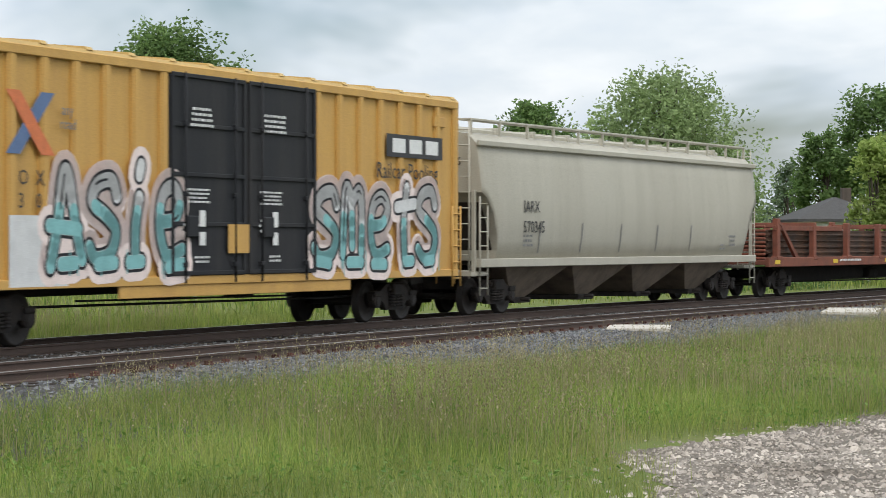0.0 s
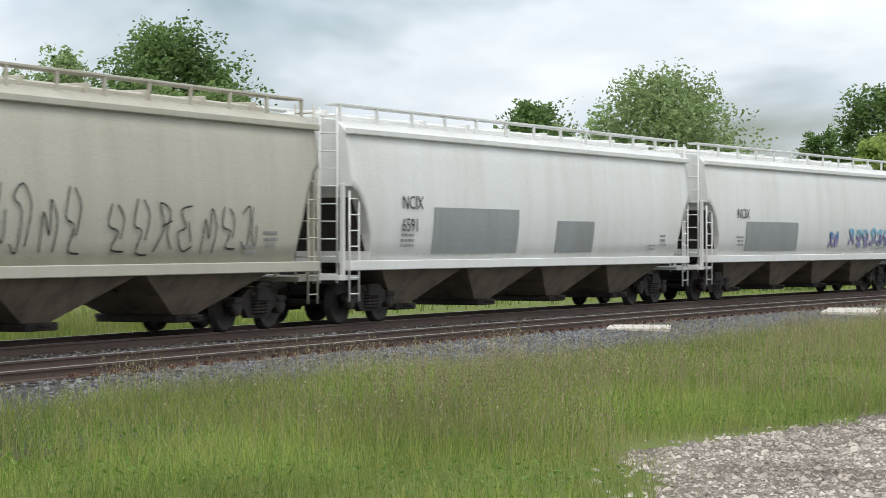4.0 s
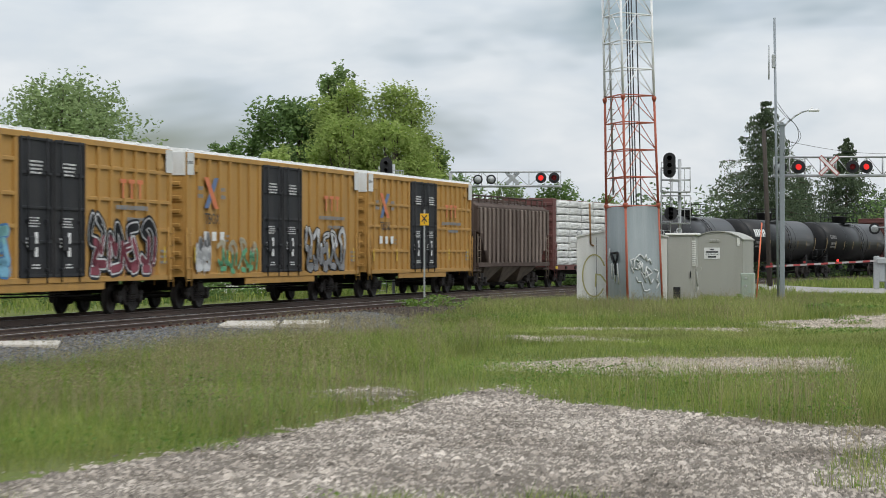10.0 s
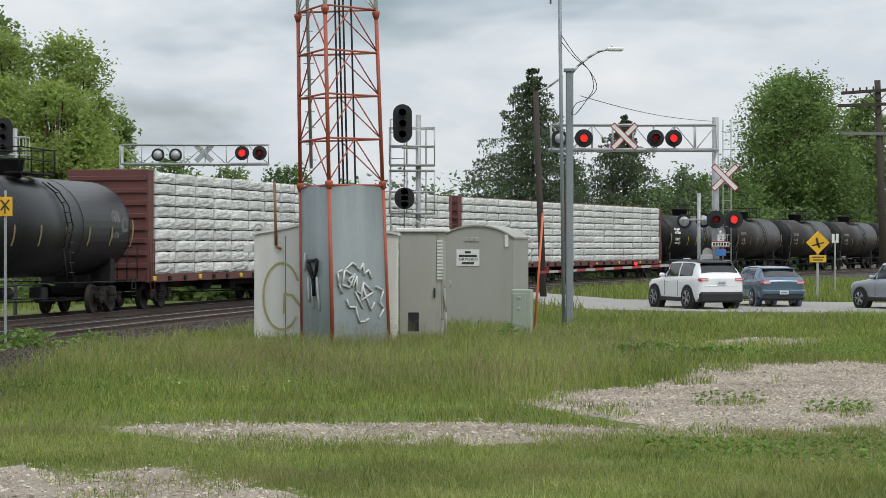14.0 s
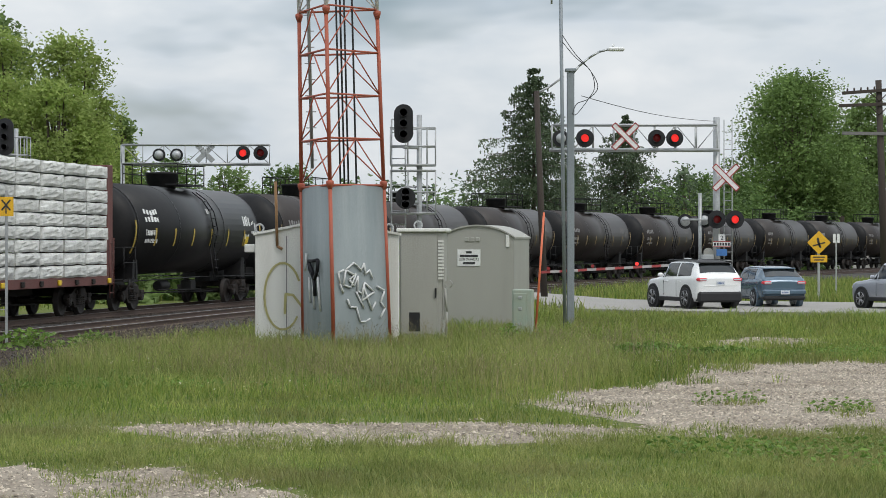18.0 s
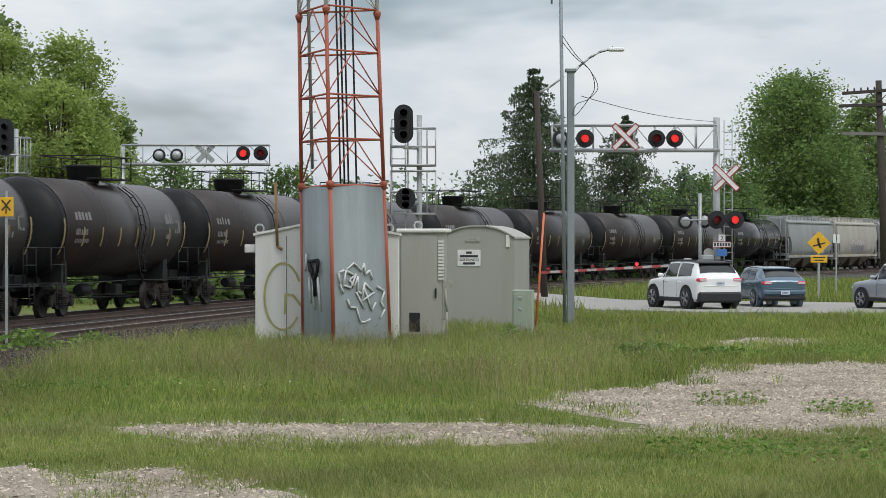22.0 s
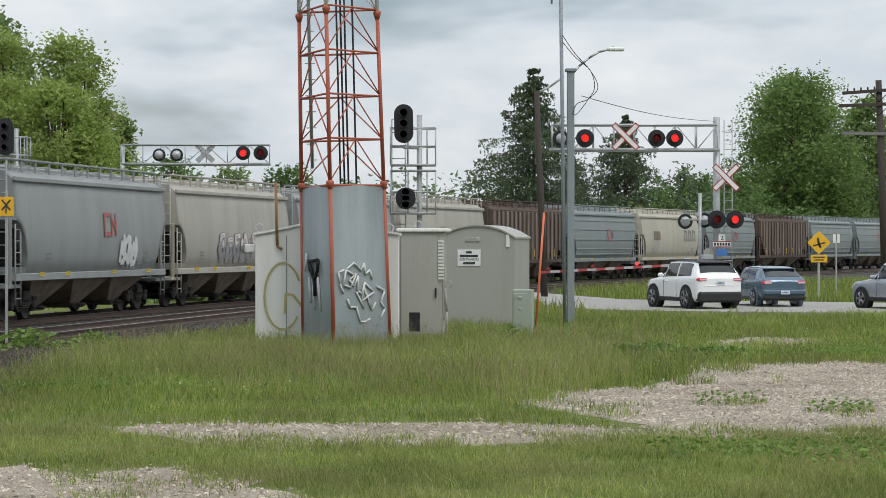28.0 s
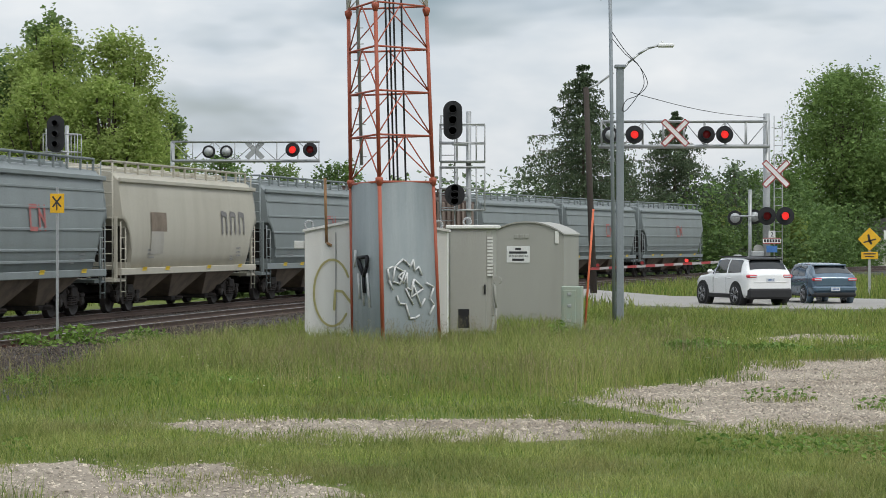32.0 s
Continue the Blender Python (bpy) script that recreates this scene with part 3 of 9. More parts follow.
GLYPH = {
    "0": [[(0.0, 0.0), (0.3, 0.5), (0.1, 0.95), (0.55, 0.8), (0.45, 0.35), (0.75, 0.05)], [(0.3, 0.5), (0.62, 0.6)]],
    "1": [[(0.1, 1.0), (0.02, 0.55), (0.38, 0.42), (0.2, 0.05), (0.7, 0.0)], [(0.34, 0.98), (0.62, 0.72), (0.5, 0.28)]],
    "2": [[(0.0, 0.12), (0.28, 0.0), (0.34, 0.6), (0.08, 0.8), (0.4, 1.0), (0.68, 0.7), (0.6, 0.1)]],
    "3": [[(0.12, 0.0), (0.16, 0.7), (0.4, 0.3), (0.46, 0.92), (0.7, 0.55), (0.62, 0.0)]],
    "4": [[(0.6, 0.9), (0.16, 0.82), (0.3, 0.5), (0.0, 0.4), (0.24, 0.05), (0.66, 0.14)], [(0.44, 0.6), (0.58, 0.24)]],
    "5": [[(0.0, 0.85), (0.36, 1.0), (0.3, 0.1), (0.0, 0.22)], [(0.5, 1.0), (0.44, 0.4), (0.7, 0.1), (0.72, 0.6)]],
    "A": [[(0.0, -0.08), (0.16, 0.45), (0.3, 1.0), (0.42, 0.98), (0.52, 0.45), (0.7, 0.0)], [(0.0, 0.4), (0.58, 0.36)]],
    "S": [[(0.62, 0.78), (0.48, 0.98), (0.16, 0.92), (0.08, 0.7), (0.4, 0.52), (0.62, 0.34), (0.52, 0.06), (0.2, 0.0), (0.02, 0.14)]],
    "I": [[(0.3, 0.0), (0.26, 0.35), (0.34, 0.66)], [(0.36, 0.9), (0.4, 1.0)]],
    "E": [[(0.08, 0.46), (0.44, 0.5), (0.58, 0.72), (0.4, 0.9), (0.14, 0.78), (0.06, 0.38), (0.24, 0.04), (0.62, 0.12)]],
    "M": [[(0.04, 0.0), (0.1, 0.88), (0.28, 0.8), (0.32, 0.1)], [(0.3, 0.7), (0.5, 0.9), (0.6, 0.7), (0.62, 0.02)]],
    "N": [[(0.06, 0.0), (0.1, 0.95), (0.34, 0.5), (0.58, 0.05), (0.62, 0.98)]],
    "T": [[(0.36, 0.0), (0.32, 0.5), (0.38, 1.0)], [(0.04, 0.72), (0.66, 0.78)]],
    "R": [[(0.08, 0.0), (0.1, 0.95), (0.5, 0.95), (0.58, 0.68), (0.16, 0.5), (0.4, 0.3), (0.66, 0.0)]],
    "P": [[(0.1, 0.0), (0.1, 0.96), (0.52, 0.92), (0.58, 0.6), (0.14, 0.46)]],
    "C": [[(0.62, 0.86), (0.36, 1.0), (0.08, 0.76), (0.06, 0.24), (0.3, 0.0), (0.62, 0.14)]],
    "H": [[(0.1, 0.0), (0.12, 0.98)], [(0.56, 0.02), (0.58, 1.0)], [(0.12, 0.5), (0.56, 0.52)]],
    "K": [[(0.1, 0.0), (0.12, 1.0)], [(0.6, 0.98), (0.16, 0.5), (0.64, 0.0)]],
    "U": [[(0.06, 0.98), (0.08, 0.2), (0.34, 0.0), (0.58, 0.2), (0.6, 0.98)]],
    "W": [[(0.0, 1.0), (0.16, 0.0), (0.34, 0.7), (0.52, 0.0), (0.7, 1.0)]],
    "Y": [[(0.04, 1.0), (0.32, 0.5), (0.64, 1.0)], [(0.32, 0.5), (0.3, 0.0)]],
    "B": [[(0.1, 0.0), (0.1, 0.98), (0.5, 0.9), (0.5, 0.6), (0.14, 0.52), (0.6, 0.36), (0.5, 0.02), (0.1, 0.0)]],
}


def rounded(pts, n=4):
    """The line through the points, smoothed."""
    if len(pts) < 3:
        return pts
    q = [pts[0], *pts, pts[-1]]
    out = []
    for a, b, c, d in zip(q, q[1:], q[2:], q[3:]):
        for i in range(n):
            u = i / n
            out.append(tuple(0.5 * (2 * b[k] + (c[k] - a[k]) * u + (2 * a[k] - 5 * b[k] + 4 * c[k] - d[k]) * u * u + (3 * b[k] - a[k] - 3 * c[k] + d[k]) * u ** 3) for k in (0, 1)))
    return out + [pts[-1]]


def graffiti(car, x0, z0, w, h, y, colors, letters=4, seed=1, thick=0.16, bow=None, label="sprayed graffiti lettering", marks=""):
    """Sprayed letter shapes: a halo cloud, a dark outline, a fill that changes colour towards the bottom, and drips."""
    rnd = random.Random(seed)
    halo, line, fill, second = colors
    g = Geo()
    bold = thick > 0.08
    marks = marks or "".join(rnd.choice("012345") for _ in range(letters))
    cell = w / len(marks)
    wide = cell * 1.3 if bold else cell * 1.05
    thick = min(thick, cell * 0.2)
    shapes = []
    for i, ch in enumerate(marks):
        hh = h * rnd.uniform(0.84, 1.0)
        lift, lean = h * rnd.uniform(0.0, 0.1), rnd.uniform(-0.06, 0.1) * cell
        for pts in GLYPH[ch]:
            shapes.append(rounded([(x0 + cell * i + wide * px * 0.95 + lean * pz + rnd.uniform(-0.03, 0.03), z0 + thick + lift + (hh - 2 * thick - lift) * pz) for px, pz in pts], 4 if bold else 3))
        if bold:
            # an arrow foot or a serif bar, as sprayed letters have
            fx, fz = x0 + cell * (i + rnd.uniform(0.1, 0.5)), z0 + thick * rnd.uniform(0.6, 1.4)
            shapes.append([(fx, fz), (fx + cell * rnd.uniform(0.25, 0.5), fz + rnd.uniform(-0.06, 0.06))])
    layers = [(halo, thick * (2.3 if halo == "cloud" else 1.75), -0.004), (line, thick * 1.22, -0.008), (fill, thick * 0.86, -0.012)]
    cut = z0 + h * 0.5
    mats = []
    for col, r, dy in layers:
        if col is None:
            continue
        mats.append(M["spray_" + col])
        g.mat = len(mats) - 1
        for k, pts in enumerate(shapes):
            stroke(g, pts, r, y + dy - 0.00005 * k, 7 if bold else 4, bow=bow)
    if second is not None:
        mats.append(M["spray_" + second])
        g.mat = len(mats) - 1
        for k, pts in enumerate(shapes):
            for (ax, az), (cx, cz) in zip(pts, pts[1:]):
                lim = cut + rnd.uniform(-0.1, 0.1) * h
                if min(az, cz) > lim:
                    continue
                if az > lim or cz > lim:
                    u = (lim - az) / (cz - az)
                    mx = ax + (cx - ax) * u
                    ax, az, cx, cz = (ax, az, mx, lim) if az < lim else (cx, cz, mx, lim)
                stroke(g, [(ax, az), (cx, cz)], thick * 0.8, y - 0.016 - 0.00005 * k, 6, bow=bow)
    if bold:
        # dark strokes inside the letters, highlights, and drips
        mats.append(M["spray_" + (line or fill)])
        g.mat = len(mats) - 1
        for k, pts in enumerate(shapes):
            if len(pts) > 4 and rnd.random() < 0.75:
                a = rnd.randrange(0, len(pts) // 2)
                off = thick * rnd.uniform(-0.5, 0.5)
                stroke(g, [(q[0] + off, q[1]) for q in pts[a:a + rnd.randint(3, 6)]], thick * 0.16, y - 0.0195, 4, bow=bow)
        mats.append(M["spray_" + (second or fill)])
        g.mat = len(mats) - 1
        for _ in range(len(marks) * 2):
            dx = x0 + rnd.uniform(0, w)
            stroke(g, [(dx, z0 + h * 0.2), (dx, z0 - rnd.uniform(-0.05, 0.12))], 0.016, y - 0.0185, 4, bow=bow)
    tagged(part("graffiti", g, mats, car, label), kind="stuff")


def reflectors(car, xs, z0, z1, y, w=0.1, bow=None, key="mark_yellow"):
    n = 1 if bow is None else 5
    for x in xs:
        g = Geo()
        for i in range(n):
            a, b = z0 + (z1 - z0) * i / n, z0 + (z1 - z0) * (i + 1) / n
            ya, yb = (0, 0) if bow is None else (bow(a), bow(b))
            g.add([(x - w / 2, ya + y - 0.006, a), (x + w / 2, ya + y - 0.006, a), (x + w / 2, yb + y - 0.006, b), (x - w / 2, yb + y - 0.006, b)], [(0, 1, 2, 3)])
        part("reflector", g, M[key], car, "yellow reflective strip")


# ---- boxcar ----
def boxcar(L, H, paint_key, label, door_key=None, white_top=False, door_w=3.6, door_at=0.0, belts=()):
    car = thing("boxcar", label, "boxcar", "cars of the freight train")
    half, w = L / 2 - 0.55, 1.52
    mat, dmat = M[paint_key], M[door_key or paint_key]
    top = H
    d0, d1 = door_at - door_w / 2, door_at + door_w / 2
    body = part("body", Geo().box(-half + 0.1, half - 0.1, -w, w, 1.05, top, 0.03), mat, car)
    post = shared(("side_post", H, paint_key), lambda: Geo().prism([(-0.13, 1.12), (0.13, 1.12), (0.13, top - 0.16), (-0.13, top - 0.16)], "y", -0.06, 0.0).prism([(-0.07, 1.12), (0.07, 1.12), (0.07, top - 0.16), (-0.07, top - 0.16)], "y", -0.075, -0.055))
    for y in (-1, 1):
        n = 7
        for a, b in ((-half + 0.22, d0 - 0.14), (d1 + 0.14, half - 0.22)):
            for i in range(n + 1):
                part("side_post", post, mat, body, at=pose(a + (b - a) * i / n, y * w, 0, 0, 0, 0 if y < 0 else 180))
            if belts:
                for z in belts:
                    part("side_belt", Geo().box(a, b, min(y * w, y * (w + 0.062)), max(y * w, y * (w + 0.062)), z - 0.06, z + 0.06, 0.02), mat, body)
        part("top_chord", Geo().box(-half + 0.1, half - 0.1, min(y * w, y * (w + 0.085)), max(y * w, y * (w + 0.085)), top - 0.17, top, 0.015), mat, body)
        part("side_sill", Geo().box(-half + 0.1, half - 0.1, min(y * w, y * (w + 0.08)), max(y * w, y * (w + 0.08)), 0.98, 1.14, 0.01), mat, body)
        part("door_sill", Geo().box(d0 - 1.6, d1 + 1.6, min(y * w, y * (w + 0.05)), max(y * w, y * (w + 0.05)), 0.76, 0.98, 0.01), mat, body)
    # corrugated ends
    rib = shared(("end_rib", w, paint_key), lambda: Geo().prism([(-w + 0.05, -0.12), (-w + 0.05, 0.12), (w - 0.05, 0.12), (w - 0.05, -0.12)], "x", -0.1, 0.02).box(-0.02, 0.06, -w + 0.1, w - 0.1, -0.07, 0.07, 0.03))
    for s in (-1, 1):
        e = part("end_wall", Geo().box(min(s * (half - 0.12), s * (half - 0.02)), max(s * (half - 0.12), s * (half - 0.02)), -w, w, 1.05, top - 0.75), mat, car)
        for i in range(7):
            part("end_rib", rib, mat, e, at=pose(s * half, 0, 1.35 + i * (top - 2.35) / 6, 0, 0, 0 if s > 0 else 180))
        part("end_top", Geo().box(min(s * (half - 0.12), s * (half + 0.01)), max(s * (half - 0.12), s * (half + 0.01)), -w - 0.03, w + 0.03, top - 0.75, top + 0.02, 0.015), M["hop_white"] if white_top else mat, e, "white painted end top" if white_top else "")
        if white_top and paint_key == "box_ochre":
            part("side_top_mark", Geo().box(min(s * (half - 0.7), s * (half - 0.1)), max(s * (half - 0.7), s * (half - 0.1)), -w - 0.09, -w - 0.086, top - 0.72, top - 0.02), M["hop_white"], e)
        part("crossover_platform", Geo().box(s * half - 0.25, s * half + 0.25, -1.1, 1.1, 0.98, 1.03), M["underframe"], e)
    # roof with low cross ribs
    rmat = M["hop_white"] if paint_key == "box_ochre" else M["box_yellow_pale"] if paint_key == "box_yellow" else mat
    roof = part("roof", Geo().prism([(-w - 0.06, top), (w + 0.06, top), (w + 0.02, top + 0.06), (0, top + 0.19), (-w - 0.02, top + 0.06)], "x", -half + 0.1, half - 0.1), rmat, car)
    rr = shared(("roof_rib", H, paint_key), lambda: Geo().prism([(-w - 0.05, top + 0.05), (w + 0.05, top + 0.05), (w, top + 0.11), (0, top + 0.24), (-w, top + 0.11)], "x", -0.1, 0.1))
    for i in range(15):
        part("roof_rib", rr, rmat, roof, at=pose(-half + 0.3 + (2 * half - 0.6) * i / 14, 0, 0))
    # doors
    for y in (-1, 1):
        for a, b in ((d0, door_at - 0.02), (door_at + 0.02, d1)):
            door = part("door", Geo().box(a, b, min(y * w, y * (w + 0.07)), max(y * w, y * (w + 0.07)), 1.13, top - 0.18, 0.02), dmat, car)
            for i in range(5):
                z = 1.13 + (top - 1.31) * (i + 0.02) / 4.06
                part("door_bar", Geo().box(a + 0.05, b - 0.05, min(y * (w + 0.07), y * (w + 0.11)), max(y * (w + 0.07), y * (w + 0.11)), z, z + 0.08, 0.01), dmat, door)
            for x in (a + 0.09, b - 0.09):
                part("door_edge", Geo().box(x - 0.05, x + 0.05, min(y * (w + 0.07), y * (w + 0.11)), max(y * (w + 0.07), y * (w + 0.11)), 1.15, top - 0.2, 0.01), dmat, door)
            if y < 0:
                for x in (a + 0.5, b - 0.5):
                    g = Geo().tube((x, -w - 0.13, 1.0), (x, -w - 0.13, top - 0.12), 0.022, 6)
                    for z in (1.3, 2.6, 3.9):
                        g.box(x - 0.05, x + 0.05, -w - 0.16, -w - 0.07, z, z + 0.09, 0.01)
                    part("locking_bar", g, dmat, door)
                g = Geo().box(a + 0.55, a + 0.95, -w - 0.15, -w - 0.07, 1.85, 2.25, 0.02)
                part("door_handle", g, dmat, door)
    # placards, ladders, steps
    for x in (-half + 1.1, half - 1.1):
        g = Geo().box(x - 0.28, x + 0.28, -w - 0.07, -w, top - 0.62, top - 0.4, 0.01)
        part("placard", g, mat, car)
        ladder(car, x + (0.85 if x > 0 else -0.85), -w - 0.09, 0.75, 2.6, 5, mat, 0, 0.45)
    ladder(car, half + 0.03, -1.2, 0.8, top - 0.1, 10, mat, 90, 0.45)
    brake_rigging(car, half, M["underframe"])
    for x in (-half + 2.4, half - 2.4):
        bogie(car, x)
    couplers(car, half - 0.05)
    return car, half, w


# ---- covered hopper ----
def hopper(L, H, key, label, bays=3, ribbed=False, cap_key=None, ribs_h=False, drop=1.15):
    car = thing("covered_hopper", label, "hopper car", "cars of the freight train")
    half, mat = L / 2 - 0.55, M[key]
    sill, eave = 1.32, H - 0.62
    w = 1.56

    def side_y(z):
        t = (z - sill) / (eave - sill)
        return -(1.42 + 0.16 * math.sin(math.pi * min(max(t, 0), 1) ** 0.8)) if not ribbed else -1.5

    def ring(z0):
        zs = [z0 + (eave - z0) * i / 6 for i in range(7)]
        left = [(side_y(z), z) for z in zs]
        roof = [(-1.2, eave + 0.24), (-0.62, eave + 0.33), (0.62, eave + 0.33), (1.2, eave + 0.24)]
        return left + roof + [(-y, z) for y, z in left[::-1]]

    low = eave - drop
    cut = [(0.15, low), (0.42, low - 0.12), (0.75, low - 0.3 * (low - sill)), (1.0, low - 0.62 * (low - sill)), (1.12, low - 0.85 * (low - sill)), (1.14, sill)]
    if ribbed:
        cut = [(0.15, low), (0.5, low - 0.1), (1.75, sill)]
    xs = [(-half + d, z) for d, z in cut] + [(half - d, z) for d, z in cut[::-1]]
    g = Geo()
    rings = [[(x, y, z) for y, z in ring(z0)] for x, z0 in xs]
    n = len(rings[0])
    for a, b in zip(rings, rings[1:]):
        g.add(a + b, [(i, i + 1, n + i + 1, n + i) for i in range(n - 1)], True)
        g.add([a[0], b[0], b[-1], a[-1]], [(0, 1, 2, 3)])
    for r in (rings[0], rings[-1]):
        g.add(r, [tuple(range(n))])
    body = part("body", g, mat, car)
    if ribbed:
        for y in (-1, 1):
            m = 18
            for i in range(m):
                x = -half + 0.5 + (2 * half - 1.0) * i / (m - 1)
                z0 = max(sill, sill + (1.75 - (half - abs(x))) / 1.25 * (low - 0.1 - sill))
                g = Geo().box(x - 0.14, x + 0.14, min(y * 1.5, y * 1.59), max(y * 1.5, y * 1.59), z0, eave, 0.04)
                part("rib", g, M["rib_rust"], body, "pale streaked side rib")
    if ribs_h:
        for z in (sill + 0.3, sill + 0.62, sill + 1.2, sill + 1.8, sill + 2.35):
            a = half - 0.2 if z > low else float(half - np.interp(low - z, [low - q for _, q in cut], [q for q, _ in cut])) - 0.02
            g = Geo().box(-a, a, side_y(z) - 0.035, side_y(z) + 0.02, z - 0.04, z + 0.04, 0.012)
            part("side_bead", g, mat, body)
    # eave cap, sill, roof hatch trough
    for y in (-1, 1):
        g = Geo().box(-half + 0.1, half - 0.1, min(y * 1.44, y * 1.53), max(y * 1.44, y * 1.53), eave - 0.05, eave + 0.09, 0.02)
        part("roof_rail", g, M[cap_key or key], car)
        g = Geo().box(-half + 0.15, half - 0.15, min(y * 1.4, y * 1.55), max(y * 1.4, y * 1.55), sill - 0.16, sill + 0.05, 0.015)
        part("side_sill", g, mat, car)
    g = Geo().box(-half + 0.5, half - 0.5, -0.42, 0.42, eave + 0.3, eave + 0.46, 0.03)
    for i in range(9):
        x = -half + 1 + (2 * half - 2) * i / 8
        g.box(x - 0.06, x + 0.06, -0.5, 0.5, eave + 0.34, eave + 0.52, 0.01)
    part("hatch_cover", g, M[cap_key or key], car)
    # running boards on brackets
    for y in (-1, 1):
        g = Geo().box(-half + 0.25, half - 0.25, min(y * 0.86, y * 1.22), max(y * 0.86, y * 1.22), H - 0.05, H, 0.008)
        rb = part("running_board", g, mat, car, "grated roof walkway")
        for i in range(13):
            x = -half + 0.3 + (2 * half - 0.6) * i / 12
            g = Geo().box(x - 0.03, x + 0.03, min(y * 1.16, y * 1.22), max(y * 1.16, y * 1.22), eave + 0.16, H - 0.05)
            part("bracket", g, mat, rb)
    # end frames: slope sheet with the recess's shade painted in near black, posts, ladder, platform
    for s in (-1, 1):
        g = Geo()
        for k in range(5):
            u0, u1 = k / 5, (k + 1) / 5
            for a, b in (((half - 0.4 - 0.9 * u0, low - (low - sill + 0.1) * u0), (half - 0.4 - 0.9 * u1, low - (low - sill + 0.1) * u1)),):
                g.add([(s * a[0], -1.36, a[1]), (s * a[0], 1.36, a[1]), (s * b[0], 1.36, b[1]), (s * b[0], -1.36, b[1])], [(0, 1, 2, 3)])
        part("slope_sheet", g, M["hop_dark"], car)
        g = Geo()
        for y in (-1.36, 1.36):
            g.box(s * half - 0.16 if s > 0 else s * half + 0.08, s * half - 0.08 if s > 0 else s * half + 0.16, y - 0.05, y + 0.05, 0.95, low + 0.05, 0.01)
        for y in (-0.5, 0.5):
            g.tube((s * (half - 0.12), y, 1.0), (s * (half - 0.5), y, low - 0.05), 0.035, 6)
        g.box(min(s * (half - 0.8), s * (half + 0.1)), max(s * (half - 0.8), s * (half + 0.1)), -1.4, 1.4, 0.96, 1.06)
        part("end_frame", g, mat, car)
        ladder(car, s * (half - 0.38), -1.5, 0.5, low - 0.1, 7, M["hop_under"] if ribbed else mat, 0, 0.42)
        ladder(car, s * (half + 0.02), -1.1, 0.9, H - 0.1, 10, mat, 90, 0.42)
        g = Geo().lathe([(0.26, -0.02), (0.28, 0.0), (0.26, 0.02)], (s * (half + 0.02), 0.6, 2.4), "x", 14)
        part("hand_brake_wheel", g, M["hop_dark"], car)
    # discharge bays
    span = 2 * half - 3.6
    for i in range(bays):
        c = -span / 2 + span * (i + 0.5) / bays
        a, b = span / bays * 0.5, 0.38
        lo = 0.36
        v = [(c - a, -1.38, sill - 0.1), (c + a, -1.38, sill - 0.1), (c + a, 1.38, sill - 0.1), (c - a, 1.38, sill - 0.1), (c - b, -0.75, lo), (c + b, -0.75, lo), (c + b, 0.75, lo), (c - b, 0.75, lo)]
        g = Geo().add(v, [(0, 1, 5, 4), (1, 2, 6, 5), (2, 3, 7, 6), (3, 0, 4, 7), (4, 5, 6, 7), (0, 3, 2, 1)])
        bay = part("discharge_bay", g, M["hop_under"], car)
        g = Geo().box(c - 0.5, c + 0.5, -0.9, 0.9, lo - 0.12, lo + 0.02, 0.02)
        g.tube((c - 0.1, -1.15, lo - 0.02), (c - 0.1, 1.15, lo - 0.02), 0.05, 6)
        part("outlet_gate", g, M["truck_black"], bay)
    g = Geo().box(-half + 0.3, half - 0.3, -0.3, 0.3, 0.85, 1.2)
    part("center_sill", g, M["underframe"], car)
    for x in (-half + 1.9, half - 1.9):
        bogie(car, x)
    couplers(car, half - 0.05)
    return car, half, side_y


